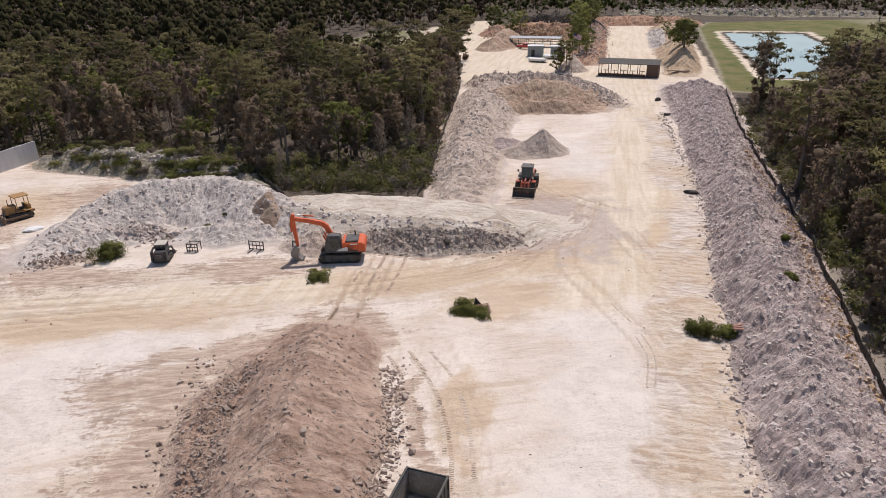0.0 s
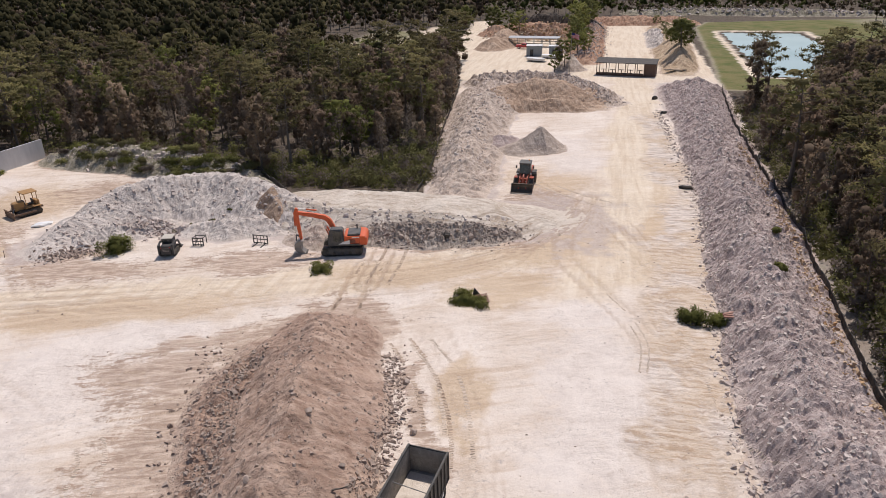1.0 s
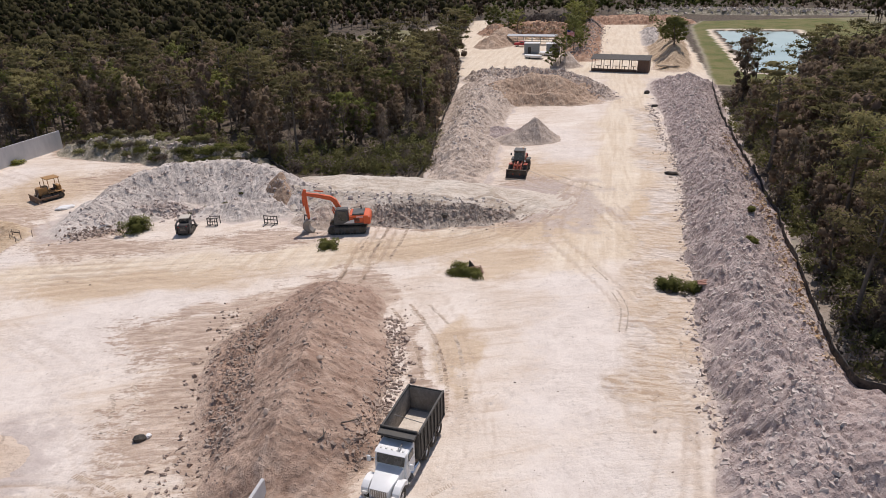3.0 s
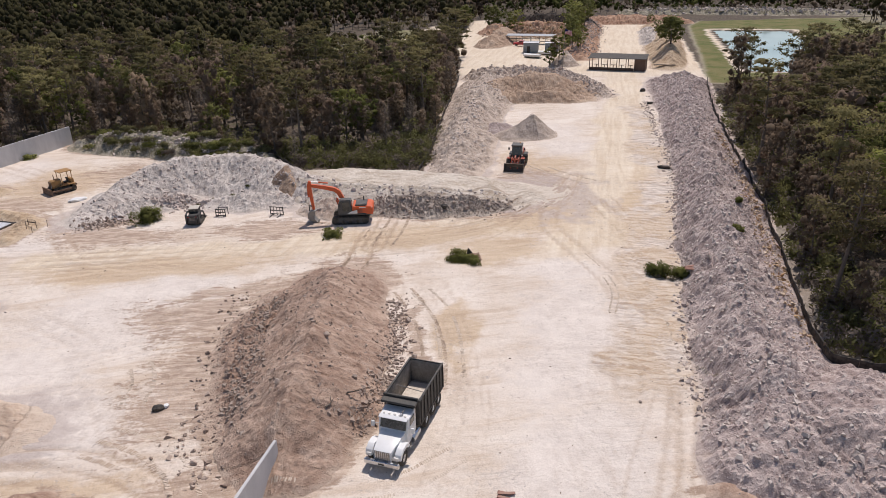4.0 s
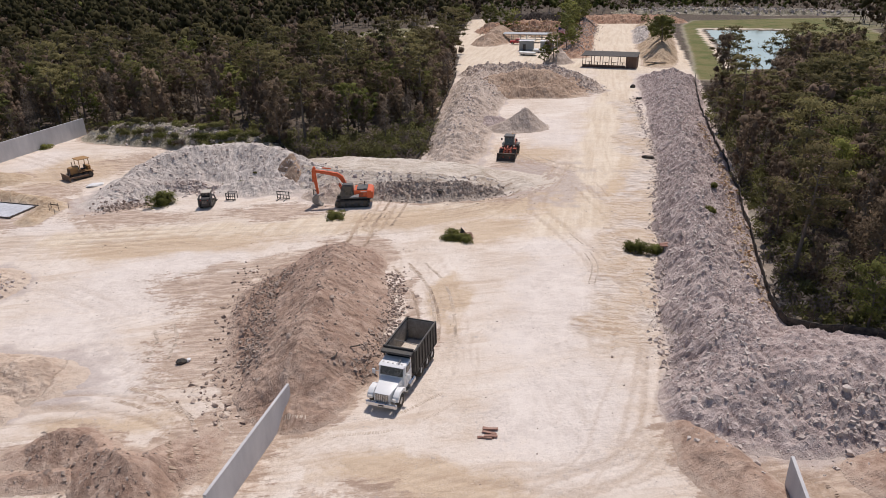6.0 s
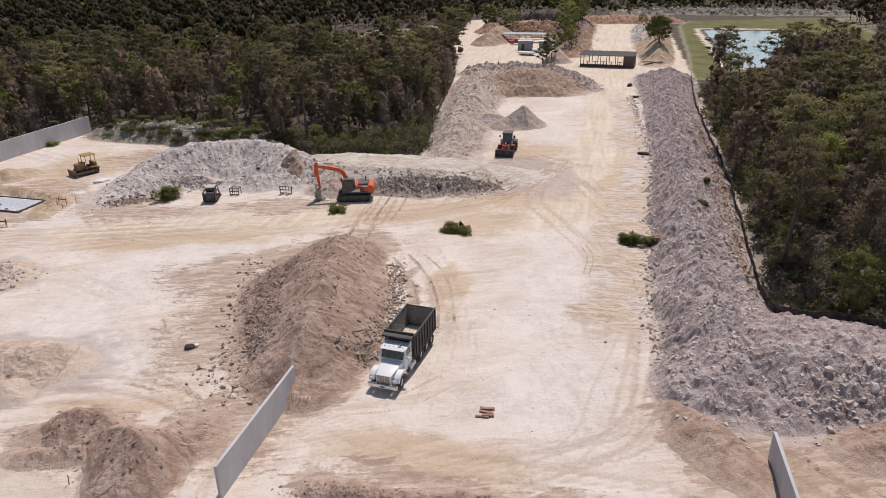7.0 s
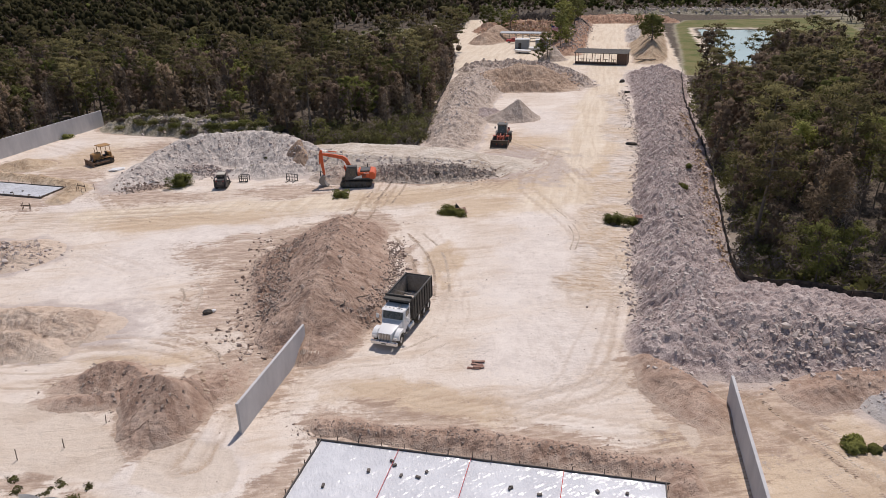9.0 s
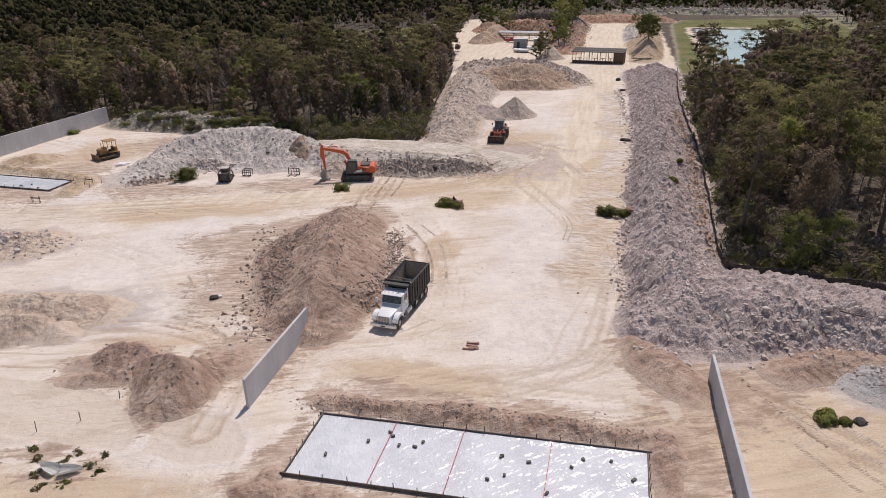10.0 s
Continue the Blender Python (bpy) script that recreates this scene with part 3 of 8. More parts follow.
def heap(name, nodes, mat, label, category, cell=0.25, lumps=0.25, grain=0.1, gully=0.0, seed=1, kind="", smooth_shade=False):
    """An earth heap: nodes of x, y, height, width of the left and of the right flank, half width of the flat top."""
    nodes = [np.array(q, float) for q in nodes]
    if len(nodes) == 1:
        nodes.append(nodes[0] + np.array([0.05, 0, 0, 0, 0, 0]))

    def fields(x, y):
        best, along, dist = np.full(np.shape(x), -1.0), np.zeros(np.shape(x)), np.zeros(np.shape(x))
        ex, ey = x + 0.8 * fbm(x * 0.33, y * 0.33, seed + 40, 5), y + 0.8 * fbm(x * 0.33, y * 0.33, seed + 41, 5)
        run = 0.0
        for a, b in zip(nodes, nodes[1:]):
            dx, dy = b[0] - a[0], b[1] - a[1]
            ln = math.hypot(dx, dy)
            t = np.clip(((ex - a[0]) * dx + (ey - a[1]) * dy) / ln ** 2, 0, 1)
            ox, oy = ex - a[0] - t * dx, ey - a[1] - t * dy
            d = np.hypot(ox, oy)
            lft = smooth(-0.6, 0.6, (dx * oy - dy * ox) / ln / (d + 0.3))
            h, wl, wr, fl = (a[k] + (b[k] - a[k]) * t for k in (2, 3, 4, 5))
            w = wr + (wl - wr) * lft
            s = 1 - np.maximum(d - fl, 0) / w
            v = s * h
            up = v > best
            best, along, dist = np.where(up, v, best), np.where(up, run + t * ln, along), np.where(up, d * (2 * lft - 1), dist)
            run += ln
        return best, along, dist

    def height(x, y):
        best, along, dist = fields(x, y)
        on = np.clip(best * 1.6, 0, 1)
        rough = lumps * fbm(x * 0.42, y * 0.42, seed, 3) + grain * (2.6 * np.abs(fbm(x * 0.62, y * 0.62, seed + 5, 4)) + 1.5 * np.abs(fbm(x * 2.0, y * 2.0, seed + 6, 3)) - 0.9)
        if gully:
            rough = rough - gully * 0.8 * np.abs(fbm(along * 0.55 + dist * 0.3, dist * 0.12 + 0.5 * fbm(x * 0.4, y * 0.4, seed + 7, 2), seed + 9, 4)) + gully * 0.2
            rough = rough - gully * 0.42 * np.abs(fbm(along * 1.25 - dist * 0.45, dist * 0.16 + 0.4 * fbm(x * 0.6, y * 0.6, seed + 8, 2), seed + 12, 3)) + gully * 0.1
        return best + on * rough - 0.04

    pad = max(max(q[3], q[4]) + q[5] for q in nodes) + 1.5
    x0, x1 = min(q[0] for q in nodes) - pad, max(q[0] for q in nodes) + pad
    y0, y1 = min(q[1] for q in nodes) - pad, max(q[1] for q in nodes) + pad
    xs, ys = np.arange(x0, x1, cell), np.arange(y0, y1, cell)
    x, y = np.meshgrid(xs, ys)
    z = height(x, y)
    g = ground_at(x, y)
    up = (z > g - 0.02).ravel()
    z = np.maximum(z, g - 0.35)
    faces = grid_faces(len(xs), len(ys))
    faces = faces[up[faces].any(1)]
    used = np.unique(faces)
    back = np.full(x.size, -1)
    back[used] = np.arange(len(used))
    verts = np.stack([x, y, z], -1).reshape(-1, 3)[used]
    me = mesh_of(name, verts, back[faces], mat, flat=not smooth_shade)
    wide = fields(verts[:, 0], verts[:, 1])
    attribute(me, "along", wide[1])
    attribute(me, "across", wide[2])
    attribute(me, "foot", smooth(0.6, 0.0, verts[:, 2] - g.ravel()[used]))
    ob = new(name, me)
    tagged(ob, label, category, kind=kind)
    HEAP_OBS[label] = ob
    HEAPS.append((x0, y0, x1, y1, height))
    SORTS.append("marl" if mat in (M_GREY, M_WHITE, M_PALE, M_PINK, M_GRAVEL, M_TRACKTOP) else "brown")
    return height


def spill():
    """Colour the ground round each heap with what has rolled off it."""
    x, y = np.meshgrid(GX, GY)
    sums = {"brown": np.zeros_like(x), "marl": np.zeros_like(x)}
    for (x0, y0, x1, y1, h), sort in zip(HEAPS, SORTS):
        jx0, jx1 = np.searchsorted(GX, (x0 - 2, x1 + 2))
        jy0, jy1 = np.searchsorted(GY, (y0 - 2, y1 + 2))
        xs, ys = x[jy0:jy1, jx0:jx1], y[jy0:jy1, jx0:jx1]
        v = smooth(-0.6, 0.05, h(xs, ys) + 0.35 * fbm(xs * 0.5, ys * 0.5, 61, 3))
        sums[sort][jy0:jy1, jx0:jx1] = np.maximum(sums[sort][jy0:jy1, jx0:jx1], v * 0.9)
    for key in sums:
        at = ground.data.attributes[key].data
        old = np.zeros(x.size, np.float32)
        at.foreach_get("value", old)
        wood = np.zeros(x.size, np.float32)
        ground.data.attributes["wood"].data.foreach_get("value", wood)
        at.foreach_set("value", np.maximum(old, sums[key].ravel() * (1 - wood)).astype(np.float32))


def surface(x, y):
    """The top of ground and heaps."""
    x, y = np.asarray(x, float), np.asarray(y, float)
    z = ground_at(x, y)
    for x0, y0, x1, y1, h in HEAPS:
        near = (x > x0) & (x < x1) & (y > y0) & (y < y1)
        if np.any(near):
            z = np.where(near, np.maximum(z, h(x, y)), z)
    return z


def top(x, y):
    return float(surface(np.array([x]), np.array([y]))[0])


# the brown stockpile
heap("soil_stockpile", [(-8.6, 52.6, 0.5, 3.0, 4.0, 0.6), (-9.4, 50.4, 2.2, 4.2, 5.2, 0.5), (-10.0, 48.4, 3.1, 4.8, 6.0, 0.15), (-9.7, 44, 3.5, 5.6, 6.2, 0.1), (-9.5, 38, 4.0, 5.5, 6.2, 0.1), (-9.6, 32, 4.0, 5.2, 5.6, 0.15), (-9.9, 28.6, 3.5, 4.4, 4.6, 0.1), (-10.2, 26.8, 2.0, 3.6, 3.6, 0.1)],
     M_BROWN, "long brown soil stockpile with stony flanks", "soil heap", 0.12, 0.30, 0.10, 0.32, 11)
heap("soil_bench", [(-14.6, 49.5, 0.35, 1.6, 1.6, 0.6), (-15.6, 44.6, 0.8, 2.0, 2.2, 0.9), (-15.2, 39, 0.8, 2.0, 2.4, 1.0), (-14.4, 33, 0.55, 1.6, 2.0, 0.7), (-13.6, 29, 0.3, 1.2, 1.4, 0.4)],
     M_BROWN, "low stony bench of brown soil beside a stockpile", "soil heap", 0.14, 0.35, 0.24, 0.1, 12)
# the long grey bank beside the haul road, and its arm
heap("marl_bank", [(22.2, 25.5, 2.2, 4.0, 3.0, 0.3), (22.9, 30.5, 3.5, 4.2, 5.4, 0.2), (23.8, 38, 3.3, 4.0, 6.4, 0.1), (26.6, 48, 3.2, 3.7, 6.4, 0.1), (29.0, 57, 3.6, 3.6, 6.9, 0.1), (33.4, 70, 3.4, 4.0, 6.8, 0.1), (38.6, 88, 3.1, 3.8, 6.6, 0.2), (46, 115, 2.8, 4.4, 6.4, 0.3), (53, 140, 2.9, 5.6, 6.4, 0.6), (57.5, 154, 2.6, 6.4, 6.4, 1.2), (58.5, 159, 0.9, 5, 5, 1.0)],
     M_GREY, "long grey-purple marl bank with broken stone", "earth bank", 0.17, 0.66, 0.27, 0.34, 21)
heap("marl_bank", [(22.5, 27, 2.7, 4.2, 6.0, 1.2), (27, 27.2, 2.9, 7.0, 5.2, 2.4), (31.5, 26.4, 2.8, 7.0, 4.4, 2.2), (35, 24.6, 2.5, 6.8, 4.0, 2.0), (42, 21.5, 2.1, 6.6, 4.0, 2.2), (60, 12, 1.6, 6, 4, 2.2)],
     M_GREY, "grey marl bank with a rocky broken face", "earth bank", 0.17, 0.45, 0.26, 0.25, 23)
# white horseshoe heap on the left and the raised track that runs on from it
heap("marl_mound", [(-43.5, 72, 0.7, 3.5, 2.5, 0.3), (-42.6, 77, 1.8, 4.0, 2.8, 0.4), (-40.6, 83, 3.2, 4.5, 4.5, 0.6), (-36.5, 86.6, 3.9, 4.0, 6.0, 0.8), (-30, 87.3, 3.9, 3.6, 6.6, 0.8), (-23, 84.6, 4.0, 3.6, 6.5, 0.6), (-19.5, 81.6, 3.1, 4, 5.6, 0.6), (-16, 79.8, 2.5, 4, 4.6, 0.6)],
     M_WHITE, "pale marl heap dug out in a horseshoe", "earth heap", 0.18, 0.32, 0.11, 0.42, 31)
heap("soil_mound", [(-20.0, 80.6, 3.9, 1.5, 3.6, 0.3), (-19.2, 78.4, 2.2, 1.5, 2.4, 0.2)], M_ROSE, "tan soil spilled down a pale marl heap", "soil heap", 0.16, 0.25, 0.1, 0.4, 32)
heap("marl_mound", [(-28.5, 77.2, 0.8, 2.6, 2.6, 0.4), (-25.2, 76.6, 1.5, 3.0, 2.8, 0.4), (-22.0, 77.0, 1.4, 3.0, 2.6, 0.4), (-19.0, 76.4, 1.0, 2.6, 2.6, 0.3)], M_WHITE, "low pale marl spill inside a dug-out heap", "earth heap", 0.18, 0.35, 0.22, 0.2, 34)
heap("marl_mound", [(-40.5, 74.6, 1.3, 2.6, 2.8, 0.3), (-37.0, 76.2, 1.2, 2.6, 2.4, 0.4), (-33.5, 78.0, 0.9, 2.6, 2.2, 0.4)], M_WHITE, "low stony marl spill at the open end of a heap", "earth heap", 0.18, 0.4, 0.28, 0.1, 36)
heap("soil_mound", [(-15.6, 73.2, 1.2, 2.2, 2.2, 0.2), (-13.2, 72.6, 2.1, 2.6, 2.4, 0.1), (-10.6, 73.4, 1.4, 2.4, 2.2, 0.2)], M_PALE, "pale tan soil heap behind the excavator", "soil heap", 0.16, 0.2, 0.12, 0.2, 38)
heap("raised_track", [(-16.5, 81.2, 2.5, 4, 3.6, 2.4), (-12, 80.2, 2.6, 4.5, 4.6, 3.2), (-3, 79, 2.3, 4.5, 4.6, 3.4), (4, 78.2, 1.7, 4, 4.2, 3.2), (9.5, 77.6, 0.8, 3.4, 3.4, 2.6), (12.5, 77.5, 0.15, 3, 3, 2)],
     M_TRACKTOP, "raised pale earth track with a stony slope", "earth ramp", 0.22, 0.14, 0.05, 0.08, 33)
heap("rubble_slope", [(-7, 73.6, 1.5, 2.4, 2.6, 0.2), (-2, 73.0, 1.9, 2.4, 3.2, 0.3), (3, 72.6, 1.6, 2.4, 3.0, 0.3), (8, 73.2, 0.7, 2.2, 2.2, 0.2)],
     M_RUBBLE, "dark broken rubble tipped along a track edge", "rubble heap", 0.16, 0.35, 0.35, 0.2, 35)
heap("overgrown_mound", [(-60, 109.5, 1.4, 4, 4, 0.6), (-54, 108, 2.6, 4, 4.5, 1.0), (-45, 105.5, 2.7, 4, 4.5, 1.2), (-36, 101.5, 2.3, 4, 4.5, 1.2), (-29, 97, 1.9, 3.5, 4, 1.0), (-25, 93, 1.2, 3, 3.5, 0.6)],
     M_OVER, "weed-covered rubble bank along the woods", "earth bank", 0.3, 0.4, 0.3, 0.2, 37)
# pinkish heaps between the woods and the haul road
heap("marl_mound", [(2.2, 87, 1.0, 3.0, 4.0, 0.5), (3.4, 95, 2.6, 4.4, 5.0, 0.8), (5, 110, 2.8, 4.6, 5.0, 1.0), (7.5, 126, 2.9, 5.4, 5, 1.2), (10, 140, 2.6, 6, 6, 1.5), (13, 155, 2.8, 6, 6, 2)],
     M_PALE, "pinkish marl bank along the woods", "earth bank", 0.26, 0.45, 0.24, 0.2, 41)
heap("soil_mound", [(15, 147, 3.4, 8, 7, 1.0), (21, 147.5, 4.6, 8, 7, 0.6), (27, 146, 4.0, 8, 6.5, 0.6), (31, 146.5, 2.6, 7, 6, 1.0)],
     M_ROSE, "broad tan-brown soil heap with a cut face", "soil heap", 0.3, 0.6, 0.16, 0.35, 43)
heap("soil_mound", [(12.5, 139.5, 1.0, 4, 3.4, 0.8), (18, 138.6, 2.2, 4, 2.6, 0.6), (23.5, 138.2, 2.3, 4, 2.2, 0.6), (28, 139, 1.6, 4, 3, 0.6), (31.5, 140, 0.8, 4, 3, 0.4)],
     M_ROSE, "steep tan soil scarp before a larger heap", "soil heap", 0.22, 0.4, 0.14, 0.4, 44)
heap("rubble_mound", [(14, 168, 2.6, 6, 6, 1.4), (22, 167, 2.8, 6, 6, 1.6), (30, 161, 2.9, 6.5, 6, 1.6), (34, 150, 2.4, 5, 4.5, 1.2), (35.4, 144, 1.2, 4, 3, 0.6)],
     M_PALE, "grey rubble heap of broken concrete and stone", "rubble heap", 0.3, 0.6, 0.45, 0.2, 45)
heap("gravel_mound", [(16.9, 109.4, 3.9, 3.7, 4.2, 0.35), (15.2, 109.0, 3.1, 3.6, 4.2, 0.0), (13.4, 108.6, 1.9, 3.2, 3.6, 0.1)], M_TAUPE, "conical taupe gravel heap with a sharp top", "gravel heap", 0.15, 0.14, 0.05, 0.25, 47)
heap("gravel_mound", [(10.6, 112.4, 1.7, 2.6, 2.8, 0.3), (12.6, 113.0, 1.3, 2.6, 2.6, 0.3)], M_GREY, "low blue-grey gravel heap", "gravel heap", 0.2, 0.2, 0.12, 0.1, 48)
# loose heaps round the slabs
heap("soil_mound", [(-21.4, 20.6, 1.2, 1.8, 2.2, 0.05), (-20.0, 19.6, 2.0, 2.4, 2.8, 0.05), (-18.4, 18.0, 2.8, 3.2, 4.0, 0.0), (-18.9, 15.8, 1.2, 2.0, 2.2, 0.05), (-19.2, 14.2, 0.3, 1.2, 1.2, 0.05)], M_BROWN, "brown tipped soil heap with a steep face", "soil heap", 0.1, 0.16, 0.08, 0.16, 51)
heap("soil_mound", [(-18.2, 19.6, 1.7, 2.6, 2.8, 0.1), (-16.6, 20.8, 0.9, 2.4, 2.4, 0.2), (-15.6, 22.6, 0.4, 1.8, 1.8, 0.2)], M_BROWN, "low end of a brown tipped heap", "soil heap", 0.11, 0.2, 0.08, 0.2, 66)
heap("soil_mound", [(-27.2, 21.8, 0.5, 1.6, 1.8, 0.1), (-25.6, 22.2, 1.2, 1.9, 2.2, 0.05), (-24.2, 22.4, 1.4, 2.0, 2.4, 0.05), (-22.6, 21.8, 0.8, 1.8, 2.0, 0.1)], M_BROWN, "smaller brown soil heap", "soil heap", 0.1, 0.2, 0.1, 0.2, 52)
heap("soil_mound", [(-23.4, 19.3, 0.6, 1.4, 1.4, 0.1), (-25.2, 19.2, 0.6, 1.3, 1.2, 0.1), (-27.4, 19.6, 0.25, 1.2, 1.2, 0.1)], M_BROWN, "low spread brown soil", "soil heap", 0.11, 0.18, 0.1, 0.15, 64)
heap("sand_mound", [(-29.8, 30.8, 0.4, 2.6, 2.6, 0.4), (-32.2, 30.4, 1.5, 3.0, 3.2, 0.5), (-35, 31, 1.7, 3.0, 3.4, 0.5), (-40, 31, 1.5, 3, 3.4, 0.5)], M_PINK, "pale sand heap with eroded sides", "sand heap", 0.12, 0.3, 0.14, 0.3, 53)
heap("sand_mound", [(-32.0, 27.2, 0.8, 2.4, 2.4, 0.1), (-34.4, 27.4, 1.6, 2.6, 2.8, 0.1), (-40, 27.4, 1.4, 2.8, 2.8, 0.2)], M_PINK, "small taupe sand heap", "sand heap", 0.13, 0.35, 0.12, 0.3, 65)
heap("rubble_mound", [(-45.5, 46.8, 1.0, 3.4, 3.8, 1.2), (-51, 46.5, 1.3, 4, 4, 1.5), (-58, 46, 1.2, 4, 4, 1.5)], M_PINK, "low stony soil heap", "earth heap", 0.2, 0.3, 0.2, 0.2, 54)
heap("sand_mound", [(-63.5, 83.4, 1.2, 2.6, 3.0, 0.4), (-66, 83.2, 0.9, 2.6, 3, 0.4)], M_TANSOIL, "low tan sand heap by the long wall", "sand heap", 0.25, 0.2, 0.1, 0.1, 55)
heap("spoil_bank", [(-50.4, 71.6, 0.5, 1.6, 1.6, 0.3), (-56, 75.0, 0.7, 1.6, 1.6, 0.3), (-68, 79, 0.6, 1.6, 1.6, 0.3)], M_TANSOIL, "thrown-up sand along a slab form", "earth bank", 0.2, 0.2, 0.15, 0.1, 56)
heap("spoil_bank", [(-50.2, 70.5, 0.7, 1.8, 1.8, 0.4), (-50.3, 66.2, 0.5, 1.5, 1.8, 0.3)], M_TANSOIL, "thrown-up sand at a slab corner", "earth bank", 0.2, 0.25, 0.15, 0.1, 57)
heap("spoil_bank", [(-7.4, 15.7, 0.4, 1.2, 0.8, 0.2), (0, 14.2, 0.65, 1.4, 1.0, 0.2), (7, 12.6, 0.6, 1.3, 1.0, 0.2), (14.2, 10.9, 0.4, 1.0, 0.8, 0.2)], M_BROWN, "brown spoil thrown up along a slab form", "earth bank", 0.13, 0.42, 0.16, 0.25, 58)
heap("spoil_bank", [(15.6, 10.6, 0.4, 1.0, 1.2, 0.2), (15.2, 7, 0.5, 0.5, 1.4, 0.3), (14.4, 3, 0.5, 0.5, 1.4, 0.3)], M_BROWN, "brown spoil beside a slab form", "earth bank", 0.13, 0.4, 0.15, 0.25, 59)
heap("spoil_bank", [(-9.6, 8.6, 0.3, 1.0, 0.5, 0.2), (-10.4, 6.6, 0.5, 1.4, 1, 0.3), (-4, 5.2, 0.5, 1.0, 1.4, 0.3), (6, 2.9, 0.5, 1, 1.4, 0.3)], M_BROWN, "brown spoil along a slab edge", "earth bank", 0.13, 0.42, 0.18, 0.25, 60)
heap("soil_mound", [(19.4, 16.6, 0.6, 2.2, 1.4, 0.6), (18.0, 19.6, 1.0, 1.9, 1.6, 0.5), (17.2, 22.4, 0.5, 1.4, 1.4, 0.3)], M_BROWN, "low brown soil bank at a wall end", "soil heap", 0.16, 0.2, 0.1, 0.2, 61)
heap("soil_mound", [(27.2, 17.9, 0.6, 2.0, 1.8, 0.3), (31.0, 18.9, 1.0, 2.2, 2.0, 0.4), (35.5, 18.2, 0.9, 2.4, 2.2, 0.5)], M_BROWN, "brown soil heap against the marl bank", "soil heap", 0.16, 0.25, 0.14, 0.2, 62)
heap("gravel_mound", [(33.4, 16.4, 0.8, 2.6, 2.6, 0.8), (37, 15.2, 0.7, 2.6, 2.6, 0.8)], M_GRAVEL, "low blue-grey gravel heap", "gravel heap", 0.18, 0.12, 0.1, 0.0, 63)
# the far compound and the pit behind the shed
heap("pit_bank", [(43, 198, 1.4, 4, 3.4, 0.8), (47, 216, 2.6, 5, 4.0, 1.2), (53, 244, 3.0, 7, 4.2, 1.6), (60, 276, 3.0, 7, 4.4, 2.0), (65, 296, 2.6, 7, 5, 2)], M_RED, "red-brown pit bank with scrub", "earth bank", 0.6, 0.7, 0.35, 0.2, 71)
heap("pit_bank", [(62.6, 177.6, 1.0, 4, 3.6, 0.4), (66.0, 187, 4.2, 5.2, 4.6, 0.2), (68.6, 196, 4.8, 6, 4.4, 0.4), (74, 215, 3.0, 6, 4, 1.0), (83, 247, 2.4, 6, 4, 1.5), (92, 280, 2.4, 6, 4, 1.5)], M_TANSOIL, "tan sand bank beside the pit", "earth bank", 0.5, 0.4, 0.18, 0.3, 72)
heap("rubble_mound", [(72.6, 226, 1.6, 3.4, 3.4, 0.5), (77, 243, 2.0, 3.6, 3.6, 0.6), (83, 266, 1.6, 3.4, 3.4, 0.5)], M_WHITE, "pale broken rubble along the pit edge", "rubble heap", 0.5, 0.6, 0.5, 0.1, 78)
heap("rubble_mound", [(50, 236, 1.6, 3.0, 3.0, 0.5), (55, 256, 1.8, 3.2, 3.2, 0.6)], M_WHITE, "pale rubble tipped on a red bank", "rubble heap", 0.5, 0.6, 0.5, 0.1, 79)
heap("pit_bank", [(64, 302, 2.6, 8, 5, 2), (84, 298, 3.2, 8, 5, 2), (101, 294, 2.8, 8, 5, 2)], M_RED, "cut red earth bank closing the pit", "earth bank", 0.7, 0.6, 0.4, 0.5, 73)
heap("pit_bank", [(25, 269, 3.4, 8, 5, 2), (34, 266.6, 4.4, 9, 5, 2.5), (43, 265, 4.4, 9, 5, 2.5), (52, 264, 4.0, 9, 6, 2)], M_RED, "cut red earth bank behind the compound", "earth bank", 0.6, 0.7, 0.4, 0.5, 74)
heap("mulch_ridge", [(34, 279, 5.4, 7, 6, 1.5), (42, 277, 6.4, 7, 6, 2), (52, 275, 6.0, 7, 6, 2), (60, 279, 4.5, 6, 6, 1.5)], M_MULCH, "dark mulch ridge above a red bank", "earth bank", 0.7, 0.7, 0.5, 0.2, 80)
heap("soil_mound", [(18.2, 231, 3.0, 4.6, 5, 0.5), (22.5, 239, 4.2, 5, 5.5, 0.8), (25.5, 252, 4.4, 5, 6, 1.0)], M_ROSE, "brown soil heap beside a sand path", "soil heap", 0.5, 0.5, 0.2, 0.3, 75)
heap("gravel_mound", [(36.4, 187.0, 4.0, 4.4, 4.4, 0.2)], M_PALE, "pale grey gravel cone", "gravel heap", 0.35, 0.3, 0.15, 0.2, 76)
heap("debris_ridge", [(98, 346, 1.6, 5, 5, 3), (130, 336, 2.4, 5, 5, 3), (160, 322, 2.0, 5, 5, 3), (196, 310, 1.4, 5, 5, 3)], M_OVER, "far grey ridge of cleared debris", "earth bank", 1.2, 0.8, 0.6, 0.2, 77)
spill()


# ---- trees and scrub ----
def bark(name, a, b):
    n = Nodes(name, 0.9, spec=0.2)
    s = n.noise(3.0, 4, 0.7, stretch=(6, 6, 1))
    n.bump(s, 0.6, 0.03)
    return n.done(n.mix(s, a, b))


